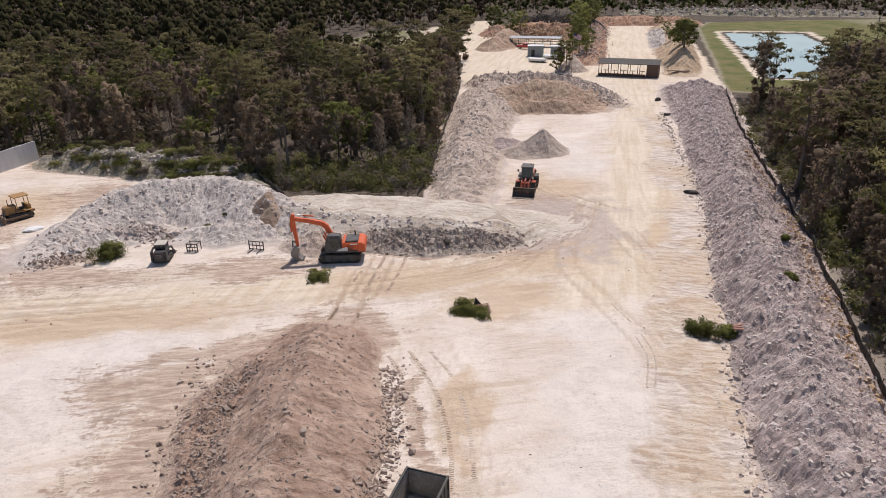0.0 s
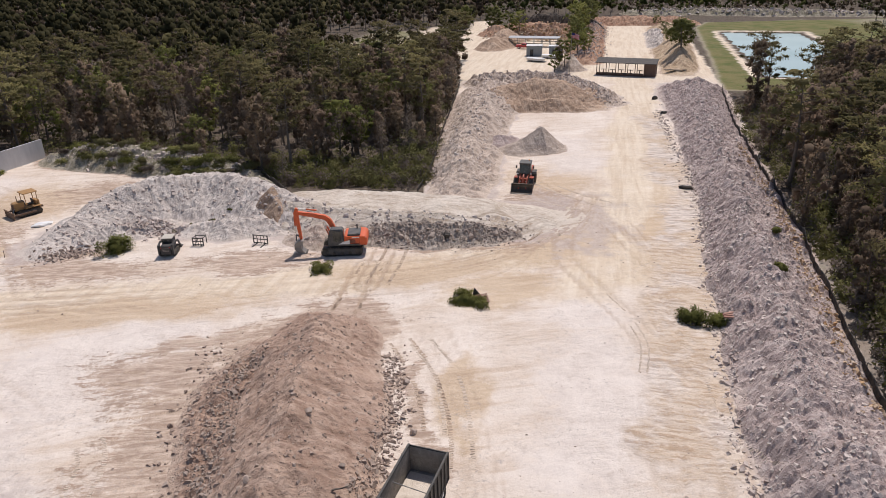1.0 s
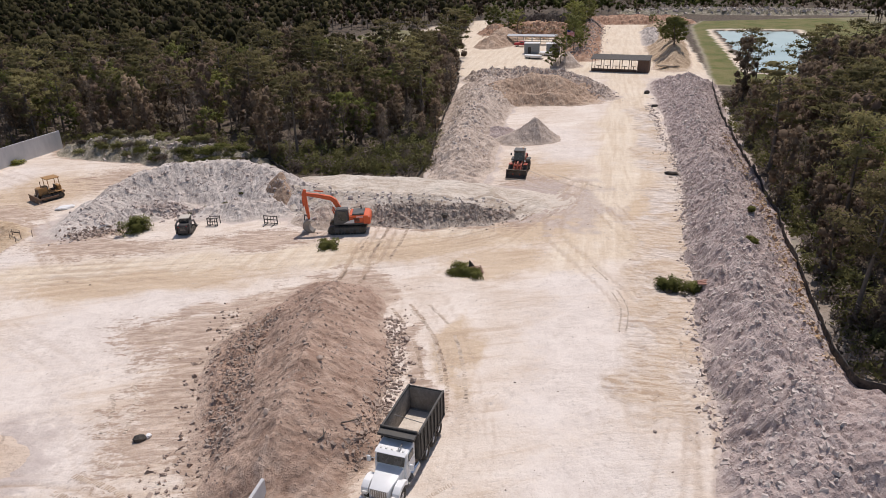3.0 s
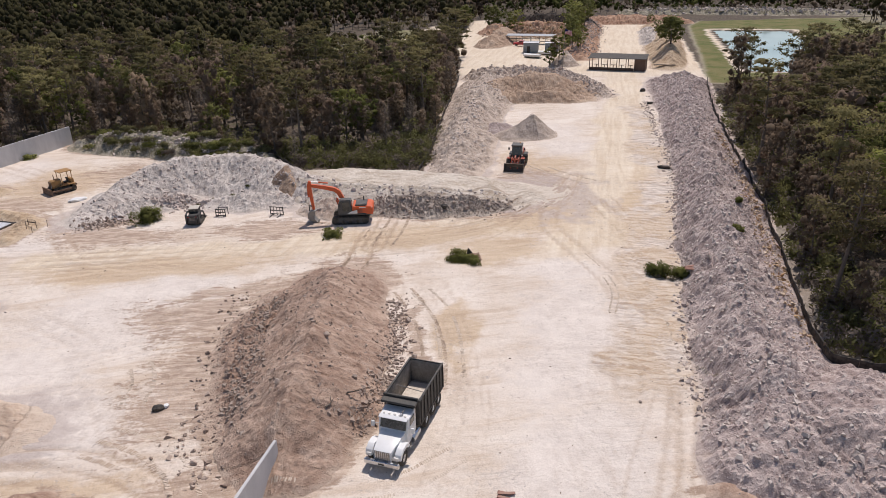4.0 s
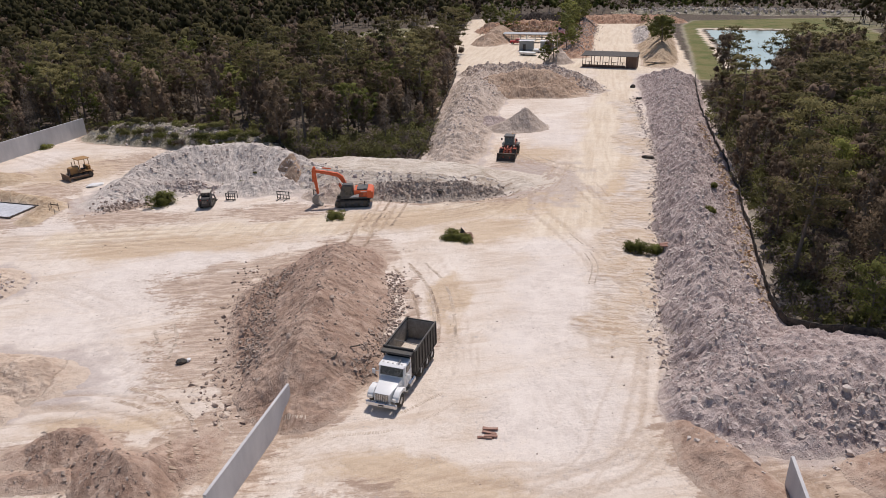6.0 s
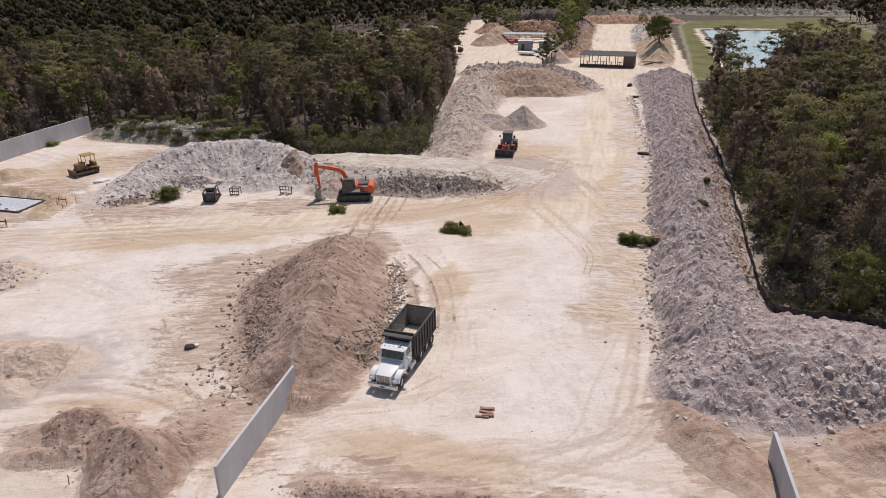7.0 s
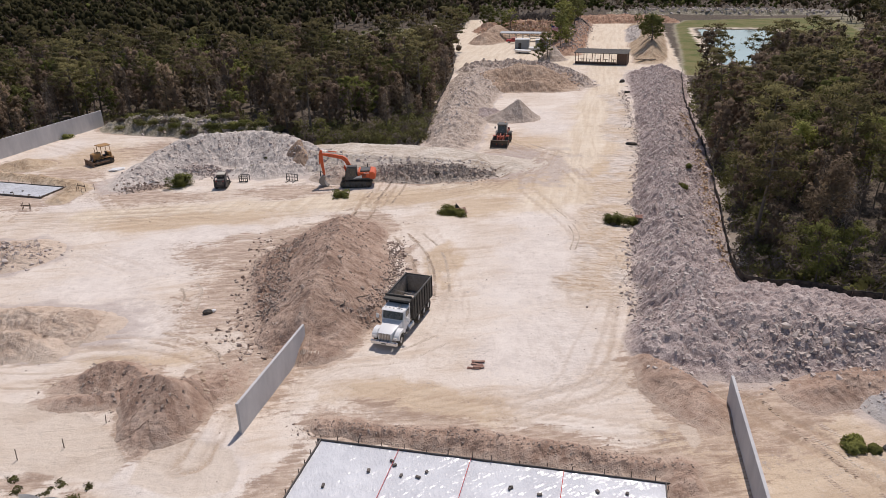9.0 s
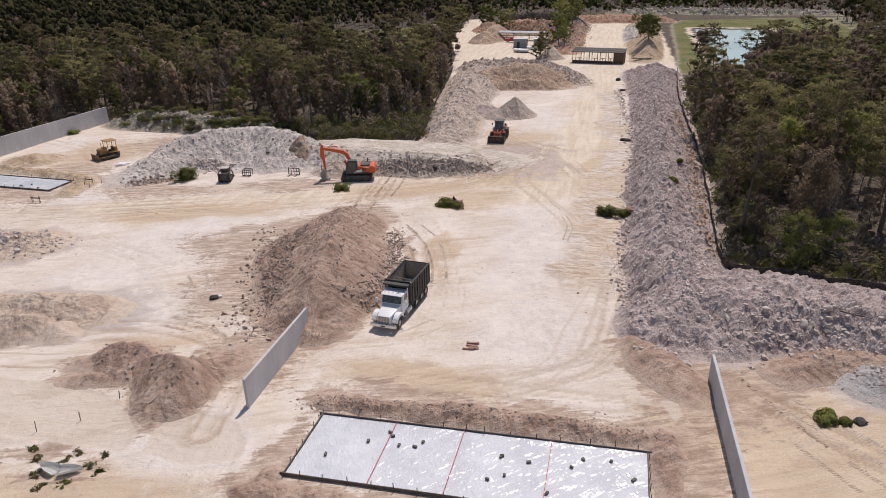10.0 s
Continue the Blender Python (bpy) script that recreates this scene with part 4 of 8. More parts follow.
M_BARK = bark("grey_bark", (0.10, 0.082, 0.067), (0.23, 0.193, 0.162))
M_PINE = leafy("pine_needles", (0.108, 0.098, 0.042), (0.205, 0.182, 0.080), (0.155, 0.128, 0.062))
M_SWAMP = leafy("swamp_leaves", (0.160, 0.118, 0.079), (0.28, 0.21, 0.14), (0.25, 0.180, 0.134))
M_LEAF = leafy("fresh_leaves", (0.115, 0.135, 0.036), (0.27, 0.275, 0.08), (0.14, 0.14, 0.052))
M_TWIG = leafy("bare_twigs", (0.14, 0.115, 0.095), (0.27, 0.23, 0.195), (0.17, 0.135, 0.11))
M_SCRUB = leafy("scrub_leaves", (0.11, 0.122, 0.036), (0.25, 0.25, 0.085), (0.17, 0.155, 0.075))
M_WEED = leafy("weed_leaves", (0.132, 0.146, 0.039), (0.275, 0.278, 0.088), (0.175, 0.174, 0.058))


def unit(v):
    return v / (np.linalg.norm(v, axis=1)[:, None] + 1e-6)


def leaves(rng, centres, size, slim=0.55, out=None, shade=None):
    """Small pointed leaf sprays; out: the way that each mostly faces; shade: the way in which its clump bulges."""
    n = len(centres)
    face = rng.normal(size=(n, 3)) * 0.65
    face = face + (unit(out) if out is not None else 0) + np.array([0, 0, 0.35])
    u = unit(np.cross(face, rng.normal(size=(n, 3))))
    w = unit(np.cross(face, u))
    s = (size * rng.uniform(0.6, 1.4, n))[:, None]
    bulge = unit((shade if shade is not None else face) + rng.normal(size=(n, 3)) * 0.22)
    a, b, c = centres - u * s - w * s * slim, centres - u * s * 0.8 + w * s * slim, centres + u * s * 1.2
    turned = (np.einsum("ij,ij->i", np.cross(b - a, c - a), bulge) < 0)[:, None]
    a, b = np.where(turned, b, a), np.where(turned, a, b)
    return np.stack([a, b, c], 1).reshape(-1, 3), np.arange(3 * n).reshape(-1, 3), np.repeat(bulge, 3, axis=0)


ICO = bmesh.new()
bmesh.ops.create_icosphere(ICO, subdivisions=1, radius=1.0)
ICO_V, ICO_F = np.array([v.co for v in ICO.verts]), np.array([[v.index for v in f.verts] for f in ICO.faces])
ICO.free()


def clumps(rng, centres, radii, lean=None):
    """Dense ragged hearts of the leaf tufts."""
    k = len(centres)
    off = ICO_V[None] * rng.uniform(0.55, 1.3, (k, len(ICO_V), 1)) * radii[:, None, :]
    v = (centres[:, None, :] + off).reshape(-1, 3)
    f = (ICO_F[None] + (np.arange(k) * len(ICO_V))[:, None, None]).reshape(-1, 3)
    nrm = unit(off.reshape(-1, 3)) + (0 if lean is None else np.repeat(lean, len(ICO_V), axis=0)) + np.array([0, 0, 0.15])
    return v, f, unit(nrm)


def tube(pts, radii, k=5):
    """A tapered, bent stem."""
    verts, faces = [], []
    for i, (p, r) in enumerate(zip(pts, radii)):
        a = np.arange(k) * 2 * math.pi / k
        d = np.array(pts[min(i + 1, len(pts) - 1)]) - np.array(pts[max(i - 1, 0)])
        d = d / (np.linalg.norm(d) + 1e-9)
        e = np.cross(d, (0.3, 0.9, 0.1))
        e /= np.linalg.norm(e) + 1e-9
        f = np.cross(d, e)
        verts += list(np.array(p) + r * (np.cos(a)[:, None] * e + np.sin(a)[:, None] * f))
        if i:
            b = (i - 1) * k
            faces += [(b + j, b + (j + 1) % k, b + k + (j + 1) % k, b + k + j) for j in range(k)]
    return verts, faces


def join(chunks):
    verts, faces, more, base = [], [], [], 0
    for v, f, *nrm in chunks:
        verts.append(np.asarray(v, float))
        faces.append(np.asarray(f) + base)
        more += nrm
        base += len(v)
    if more:
        return np.concatenate(verts), np.concatenate(faces), np.concatenate(more)
    return np.concatenate(verts), np.concatenate(faces)


def tree_meshes(kind, seed, fine=False):
    rng = np.random.default_rng(seed)
    tall = {"pine": 13.0, "swamp": 10.5, "leaf": 9.5, "bare": 10.0, "dense": 9.0}[kind]
    lean = rng.uniform(-0.6, 0.6, 2)
    stem = [np.array([lean[0] * t ** 2 + 0.12 * math.sin(5 * t + seed), lean[1] * t ** 2 + 0.12 * math.cos(4 * t + seed), tall * t * 0.97]) for t in np.linspace(0, 1, 7)]
    girth = {"pine": 0.20, "swamp": 0.14, "leaf": 0.15, "bare": 0.12, "dense": 0.2}[kind]
    wood = [tube(stem, [girth * (1.25 - 1.15 * t) for t in np.linspace(0, 1, 7)], 6)]
    low, reach, count, tufts, per, loose, size, slim = {
        "pine": (0.45, 2.9, 16, 2, 40, (0.50, 0.50, 0.20), 0.28, 0.42),
        "swamp": (0.14, 1.55, 20, 2, 32, (0.34, 0.34, 0.42), 0.24, 0.48),
        "leaf": (0.20, 2.5, 15, 2, 40, (0.45, 0.45, 0.34), 0.25, 0.6),
        "bare": (0.25, 1.5, 18, 1, 26, (0.42, 0.42, 0.5), 0.30, 0.10),
        "dense": (0.10, 3.4, 24, 2, 60, (0.6, 0.6, 0.5), 0.26, 0.55)}[kind]
    if fine:
        per, size = int(per * 1.9), size * 0.72
    sprays, ways, hearts = [], [], []
    if not fine and kind != "bare":
        per = int(per * 0.66)
    for i in range(count):
        t = low + (1 - low) * (i + rng.uniform(0.2, 0.8)) / count
        p = np.array([np.interp(t, np.linspace(0, 1, 7), [s[k] for s in stem]) for k in range(3)])
        a = i * 2.4 + rng.uniform(-0.5, 0.5)
        f = (t - low) / (1 - low)
        shape = {"pine": 0.55 + 0.75 * math.sin(math.pi * min(1, f * 0.85 + 0.12)), "swamp": 0.35 + 0.8 * math.sin(math.pi * (f * 0.7 + 0.18)), "leaf": 0.4 + 0.8 * math.sin(math.pi * (f * 0.8 + 0.15)), "bare": 1.0 - 0.5 * t, "dense": 0.35 + 0.75 * math.sin(math.pi * (f * 0.75 + 0.2))}[kind]
        r = reach * shape * rng.uniform(0.6, 1.12)
        rise = {"pine": 0.22, "swamp": 0.75, "leaf": 0.6, "bare": 1.1, "dense": 0.4}[kind] * r
        tip = p + np.array([math.cos(a) * r, math.sin(a) * r, rise])
        wood.append(tube([p, tip], [girth * 0.34, 0.015], 3))
        for k in range(tufts):
            at = p + (tip - p) * (1.0 - 0.42 * k) + rng.normal(size=3) * 0.14
            off = rng.normal(size=(per, 3)) * np.array(loose) * rng.uniform(0.75, 1.25)
            if k == 0:
                hearts.append(at)
            if kind == "bare":
                off = off + (tip - p) * rng.uniform(-0.5, 0.1, per)[:, None]
            sprays.append(at + off)
            ways.append(off + np.array([0, 0, 0.5 if kind == "pine" else 0.1]) + (tip - p) / (np.linalg.norm(tip - p) + 0.1) * 0.35)
    crown_top = stem[-1] + rng.normal(size=(per, 3)) * np.array(loose)
    sprays.append(crown_top)
    ways.append(crown_top - stem[-1])
    spots, ways = np.concatenate(sprays), np.concatenate(ways)
    axis = np.stack([np.interp(spots[:, 2] / tall, np.linspace(0, 1, 7), [q[k] for q in stem]) for k in range(2)], 1)
    round_ = np.concatenate([spots[:, :2] - axis, (spots[:, 2:] - tall * (0.45 + 0.4 * low)) * 0.45], 1)
    shade = 0.6 * unit(round_) + 0.75 * unit(ways) + np.array([0, 0, 0.2])
    lv, lf, ln = leaves(rng, spots, size, slim, ways, shade)
    if not fine and kind != "bare":
        hearts = np.array(hearts)
        away = np.concatenate([hearts[:, :2] * 0.5, (hearts[:, 2:] - tall * (0.45 + 0.4 * low)) * 0.25], 1)
        core = clumps(rng, hearts, np.array(loose)[None] * rng.uniform(1.1, 1.6, (len(hearts), 1)), 0.6 * unit(away))
        lv, lf, ln = join([(lv, lf, ln), core])
    wv, wf = join(wood)
    mat = {"pine": M_PINE, "swamp": M_SWAMP, "leaf": M_LEAF, "bare": M_TWIG, "dense": M_LEAF}[kind]
    return mesh_of("trunk", wv, wf, M_BARK, flat=False), mesh_of("crown", lv, lf, mat, normals=ln)


TREE_LABEL = {
    "pine": ("pine_tree", "tall slash pine with a bare trunk and olive crown", "pine tree"),
    "swamp": ("swamp_tree", "slender swamp tree with thin olive-brown foliage", "tree"),
    "leaf": ("broadleaf_tree", "young broadleaf tree with fresh green leaves", "tree"),
    "bare": ("bare_tree", "leafless grey-brown tree with fine twigs", "tree"),
    "dense": ("broadleaf_tree", "dense bright green broadleaf tree on a bank", "tree"),
}
TREES = {k: [tree_meshes(k, s * 7 + 3 + 100 * i) for s in range(n)] for i, (k, n) in enumerate((("pine", 5), ("swamp", 5), ("leaf", 4), ("bare", 4), ("dense", 2)))}

FINE = {k: [tree_meshes(k, s * 7 + 3 + 100 * i, True) for s in range(3)] for i, k in enumerate(("pine", "swamp", "leaf"))}


def plant(kind, x, y, scale, turn, variant, z=None, group="woodland trees", wide=1.0):
    name, label, category = TREE_LABEL[kind]
    pool = FINE if kind in FINE and y < 76 else TREES
    trunk, crown = pool[kind][variant % len(pool[kind])]
    z = top(x, y) if z is None else z
    ob = thing(name, pose(x, y, z - 0.12, 0, 0, turn) @ Matrix.Diagonal((scale * wide, scale * wide, scale, 1)), label, category, group)
    for n, me in (("trunk", trunk), ("crown", crown)):
        new(n, me).parent = ob
    return ob


# trees and scrub are kept to the wedge that the camera sees
def in_view_wedge(x, y, slack=6):
    return (np.abs(x - 1.0) < 0.68 * (y + 25) + slack) & (y > -20)


def scatter(rng, poly, box4, gap, jitter=0.45):
    x0, y0, x1, y1 = box4
    gx, gy = np.meshgrid(np.arange(x0, x1, gap), np.arange(y0, y1, gap))
    x, y = gx.ravel() + rng.uniform(-jitter, jitter, gx.size) * gap, gy.ravel() + rng.uniform(-jitter, jitter, gx.size) * gap
    ok = inside(poly, x, y) & in_view_wedge(x, y)
    return x[ok], y[ok]


# the woods get lower towards the pond and the cleared line, so that the camera sees both
POND_SIGHT = [(35.4, 100), (55.1, 100), (87.5, 161), (56, 161)]


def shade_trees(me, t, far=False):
    """Every tree of a joined wood has its own tint; far woods also get shade painted into their colour."""
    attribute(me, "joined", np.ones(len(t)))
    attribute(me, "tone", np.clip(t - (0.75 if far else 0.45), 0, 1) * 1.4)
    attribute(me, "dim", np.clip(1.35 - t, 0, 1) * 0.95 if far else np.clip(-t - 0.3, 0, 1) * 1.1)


def plant_woods():
    rng = np.random.default_rng(77)
    tally, rest = {}, {}
    for poly, area, gap, upper in ((WOOD_LEFT, (-150, 60, 12, 178), 8.2, True), (WOOD_RIGHT, (28, 0, 150, 176), 7.2, True), (WOOD_LEFT, (-150, 60, 12, 178), 4.2, False), (WOOD_RIGHT, (28, 0, 150, 176), 3.9, False)):
        x, y = scatter(rng, poly, area, gap)
        for px, py in zip(x, y):
            if area[0] < 0 and py < 88 and px > -66:
                continue
            if inside(POND, np.array([px]), np.array([py]))[0]:
                continue
            r = rng.uniform()
            if upper:
                kind = "pine" if r < (0.5 if area[0] < 0 else 0.4) else "swamp" if r < (0.78 if area[0] < 0 else 0.88) else "leaf"
                scale = rng.uniform(0.8, 1.2)
            else:
                kind = "swamp" if r < 0.62 else "bare" if r < 0.9 else "leaf"
                scale = rng.uniform(0.45, 0.9)
            if area[0] < 0 and px > -34 and py < 103 - 0.2 * px and rng.uniform() < (0.6 if upper else 0.72):
                continue
            if area[0] > 0 and line_dist(FENCE, np.array([px]), np.array([py]))[0][0] < (11 if py < 60 else 4.5) and rng.uniform() < (0.62 if upper else 0.5):
                continue
            if inside(POND_SIGHT, np.array([px]), np.array([py]))[0]:
                # height cap follows the camera's line of sight to the pond's near edge
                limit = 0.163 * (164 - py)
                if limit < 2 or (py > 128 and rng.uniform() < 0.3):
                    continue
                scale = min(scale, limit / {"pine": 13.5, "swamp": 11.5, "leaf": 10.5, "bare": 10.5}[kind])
            tally[kind] = tally.get(kind, 0) + 1
            if tally[kind] > 290:
                rest.setdefault(kind, []).append((px, py, scale, rng.uniform(0, 360)))
                continue
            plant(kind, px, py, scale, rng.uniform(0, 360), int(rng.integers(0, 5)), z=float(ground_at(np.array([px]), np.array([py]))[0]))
    for kind, spots in rest.items():
        for k, mat, what in ((0, M_BARK, "trunks"), (1, TREES[kind][0][1].materials[0], "crowns")):
            chunks, tone = [], []
            for i, (px, py, s, turn) in enumerate(spots):
                me = TREES[kind][i % len(TREES[kind])][k]
                v = np.zeros(len(me.vertices) * 3, np.float32)
                me.vertices.foreach_get("co", v)
                q = np.zeros(len(me.loops), np.int32)
                me.loops.foreach_get("vertex_index", q)
                m = np.array(pose(px, py, 0, 0, 0, turn))[:3]
                chunk = [v.reshape(-1, 3) * s @ m[:, :3].T + m[:, 3], q.reshape(-1, 4 if k == 0 else 3)]
                if k:
                    nrm = np.zeros(len(me.vertices) * 3, np.float32)
                    me.attributes["custom_normal"].data.foreach_get("vector", nrm)
                    chunk.append(nrm.reshape(-1, 3) @ m[:, :3].T)
                chunks.append(chunk)
                tone.append(np.full(len(me.vertices), rng.uniform(-1, 1)))
            v, q, *nrm = join(chunks)
            me = mesh_of("wood_" + what, v, q, mat, normals=nrm[0] if nrm else None)
            if k:
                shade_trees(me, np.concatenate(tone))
            tagged(new("wood_" + what, me), "more slender trees deep in the woods", "woods", kind="stuff")


def far_woods():
    rng = np.random.default_rng(78)
    chunks, tones = {"a": [], "b": [], "c": []}, {"a": [], "b": [], "c": []}
    spots = [scatter(rng, WOOD_LEFT, (-420, 178, 60, 540), 5.6)]
    spots.append(scatter(rng, [(24, 352), (150, 330), (240, 300), (420, 300), (420, 540), (24, 540)], (20, 290, 420, 540), 6.5))
    spots.append(scatter(rng, [(152, 200), (170, 262), (176, 292), (330, 290), (330, 120), (150, 176)], (120, 150, 330, 300), 5.0))
    for k, (x, y) in enumerate(spots):
        clear = (line_dist(FIRELINE, x, y)[0] > 6.0) & (blob(x, y, -11, 227, 10, 9) < 0.3) & (blob(x, y, -1, 272, 5, 15, -12) < 0.3)
        for px, py in zip(x[clear], y[clear]):
            big = rng.uniform() < 0.24
            tall = rng.uniform(9.5, 14) if big else rng.uniform(5, 9)
            if inside(FIRELINE_SIGHT, np.array([px]), np.array([py]))[0]:
                # height cap keeps the cleared line open to the camera
                limit = 0.115 * (216 - py) if py < 212 else 0.09 * (288 - py)
                if limit < 3.2:
                    continue
                tall = min(tall, limit)
            if k == 1:
                tall *= 0.62
            n = 46 if big else 30
            tufts = 7 if big else 4
            tuft = rng.integers(0, tufts, n)
            q = rng.normal(size=(tufts, 2)) * 0.62
            hh = rng.uniform(0.5 if big else 0.3, 1.0, tufts)
            wide = (2.5 if big else 1.5) * (1.15 - 0.7 * hh) + 0.25
            spot = np.stack([px + q[:, 0] * wide, py + q[:, 1] * wide, tall * hh], 1)
            off = rng.normal(size=(n, 3)) * np.array([0.42, 0.42, 0.3]) * (1.0 if big else 0.8)
            lean = np.stack([q[tuft, 0], q[tuft, 1], 1.6 * (hh[tuft] - 0.6)], 1)
            heart = np.stack([q[:, 0], q[:, 1], 1.6 * (hh - 0.6)], 1)
            core = clumps(rng, spot, np.array([[0.85, 0.85, 0.95]]) * rng.uniform(0.75, 1.25, (tufts, 1)) * (1.2 if big else 1.0) * min(1.0, tall / 7), 0.8 * unit(heart))
            lv, lf, ln = leaves(rng, spot[tuft] + off * 1.7, 0.42, 0.55, off + 0.3 * lean, 0.8 * unit(lean) + 0.5 * unit(off) + np.array([0, 0, 0.25]))
            r = rng.uniform()
            key = "c" if (k == 1 and r < 0.5) or r < 0.03 else "a" if big or r < 0.2 else "b"
            lv, lf, ln = join([(lv, lf, ln), core])
            chunks[key].append((lv, lf, ln))
            tones[key].append(np.full(len(lv), rng.uniform(-1, 1)))
            sv, sf = tube([np.array([px, py, 0]), np.array([px + 0.2, py, tall * 0.85])], [0.018 * tall, 0.006 * tall], 3)
            chunks.setdefault("w", []).append((sv, sf))
    for key, name, mat, label in (("a", "far_woods", M_PINE, "distant dark green pine woods"), ("b", "far_woods", M_SWAMP, "distant brown-green swamp woods"), ("c", "far_woods", M_LEAF, "distant lighter green trees"), ("w", "far_trunks", M_BARK, "grey trunks of the distant woods")):
        v, f, *nrm = join(chunks[key])
        me = mesh_of(name, v, f, mat, normals=nrm[0] if nrm else None)
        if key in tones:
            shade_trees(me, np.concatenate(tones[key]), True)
        tagged(new(name, me), label, "woods", kind="stuff")


def undergrowth():
    rng = np.random.default_rng(79)
    chunks = {0: [], 1: []}
    front = [(-33, 104), (-22, 93.5), (-12, 91.4), (-2.2, 90.4), (0.8, 112), (-4, 112), (-9, 104), (-24, 107)]
    verge = [(31.6, 37.6), (34.8, 35.6), (60, 23.5), (66, 27), (42, 40), (40, 47), (44, 64), (51, 92), (44, 79.3), (37.6, 58)]
    for poly, area, gap in ((WOOD_LEFT, (-120, 80, 10, 150), 2.1), (WOOD_RIGHT, (28, 5, 100, 140), 2.1), (front, (-34, 88, 4, 114), 1.35), (verge, (30, 20, 70, 95), 1.3)):
        x, y = scatter(rng, poly, area, gap)
        d = line_dist(poly + poly[:1], x, y)[0]
        ok = (d < rng.uniform(3, 16, len(d))) | (poly is front)
        for px, py in zip(x[ok], y[ok]):
            n, h, w = 90, rng.uniform(0.5, 2.6), rng.uniform(0.45, 0.85)
            lob = rng.normal(size=(5, 2)) * w
            pick = rng.integers(0, 5, n)
            rise = rng.uniform(0.05, 1, n) * (h * rng.uniform(0.5, 1, 5))[pick]
            c = np.stack([px + lob[pick, 0], py + lob[pick, 1], rise], 1) + rng.normal(size=(n, 3)) * np.array([0.3, 0.3, 0.05])
            bulge = np.stack([lob[pick, 0], lob[pick, 1], 0.4 + 0 * rise], 1) + 0.8 * (c - np.array([px, py, h * 0.3]))
            chunks[int(rng.uniform() < (0.2 if poly is front else 0.5))].append(leaves(rng, c, 0.2, 0.5, bulge, bulge))
    for k, mat, label in ((0, M_SCRUB, "green and yellow scrub under the trees"), (1, M_TWIG, "dry brown brush under the trees")):
        v, f, nrm = join(chunks[k])
        me = mesh_of("undergrowth", v, f, mat, normals=nrm)
        attribute(me, "joined", np.ones(len(v)))
        tagged(new("undergrowth", me), label, "scrub", kind="stuff")


def bush(x, y, r, h, seed, label, mat=None, count=900, z=None):
    rng = np.random.default_rng(seed)
    z = top(x, y) if z is None else z
    hubs = np.clip(rng.normal(size=(14, 2)), -1.6, 1.6) * r * 0.38
    count = int(count * 2.6)
    pick = rng.integers(0, 14, count)
    rise = rng.uniform(0, 1, count) ** 0.7
    lump = rng.uniform(0.55, 1.0, 14)[pick]
    c = np.stack([hubs[pick, 0] + np.clip(rng.normal(size=count), -1.7, 1.7) * r * 0.2 * (1.2 - 0.5 * rise), hubs[pick, 1] + np.clip(rng.normal(size=count), -1.7, 1.7) * r * 0.2 * (1.2 - 0.5 * rise), rise * h * lump], 1)
    bulge = unit(c - np.array([0, 0, h * 0.3])) + unit(c - np.concatenate([hubs[pick], rise[:, None] * 0 + h * 0.3], 1)) + np.array([0, 0, 0.3])
    lv, lf, ln = leaves(rng, c, 0.125, 0.4, bulge, bulge)
    ob = thing("bush", pose(x, y, z - 0.05), label, "bush", "bushes in the yard")
    fo = new("foliage", mesh_of("foliage", lv, lf, mat or M_WEED, normals=ln))
    fo.parent = ob
    sv, sf = join([tube([np.zeros(3), np.array([a * 0.5, b * 0.5, h * 0.3]), np.array([a, b, h * 0.6])], [0.03, 0.02, 0.01], 3) for a, b in hubs])
    st = new("woody_base", mesh_of("woody_base", sv, sf, M_BARK))
    st.parent = ob
    return ob


plant_woods()
far_woods()
undergrowth()
bush(-35.6, 71.2, 2.0, 1.9, 1, "round green bush beside the marl heap", count=1500)
bush(-12.3, 65.0, 1.5, 0.8, 2, "low green weeds in front of the excavator", count=700)
bush(2.6, 57.3, 1.9, 0.75, 3, "low green weed patch standing alone in the yard", count=1700)
bush(22.0, 52.5, 1.5, 1.2, 4, "green bush at the foot of the marl bank", count=1000)
bush(24.0, 52.0, 1.0, 0.9, 5, "small green bush at the foot of the marl bank", count=500)
bush(27.4, 12.3, 0.95, 0.5, 6, "green weeds round dumped scrap", count=900)
bush(28.5, 11.9, 0.6, 0.4, 7, "green weeds round dumped scrap", count=500)
bush(-67.0, 101.5, 1.6, 0.9, 8, "grassy weeds by the long wall", count=600)
bush(31.2, 57.0, 0.7, 0.7, 9, "small green shrub on the marl bank", count=300)
bush(35.2, 66.5, 0.6, 0.6, 10, "small green shrub on the marl bank", count=250)
for i, (bx_, by_) in enumerate(((-58, 110), (-53.5, 109), (-49, 107.5), (-45, 106.5), (-41, 104.6), (-37.5, 103.4), (-33.5, 100.4), (-30, 98.6), (-27, 96), (-47, 102.6), (-51.5, 104.5), (-40, 100.5), (-35.5, 98.6), (-32, 95.2), (-55, 105.6), (-44, 100.2), (-38, 97.4))):
    bush(bx_, by_, 1.7, 1.0, 30 + i, "weeds and long grass on a rubble bank", M_SCRUB if i % 3 else M_WEED, 420)
for i in range(34):
    t_ = (i + 0.5) / 34
    bush(-60 + 33 * t_ + 1.5 * math.sin(i * 5.1), 109 - 13.5 * t_ ** 1.3 + 3.2 * math.sin(i * 2.7), 1.2, 0.7, 130 + i, "weeds and long grass on a rubble bank", M_SCRUB if i % 3 else M_TWIG, 220)
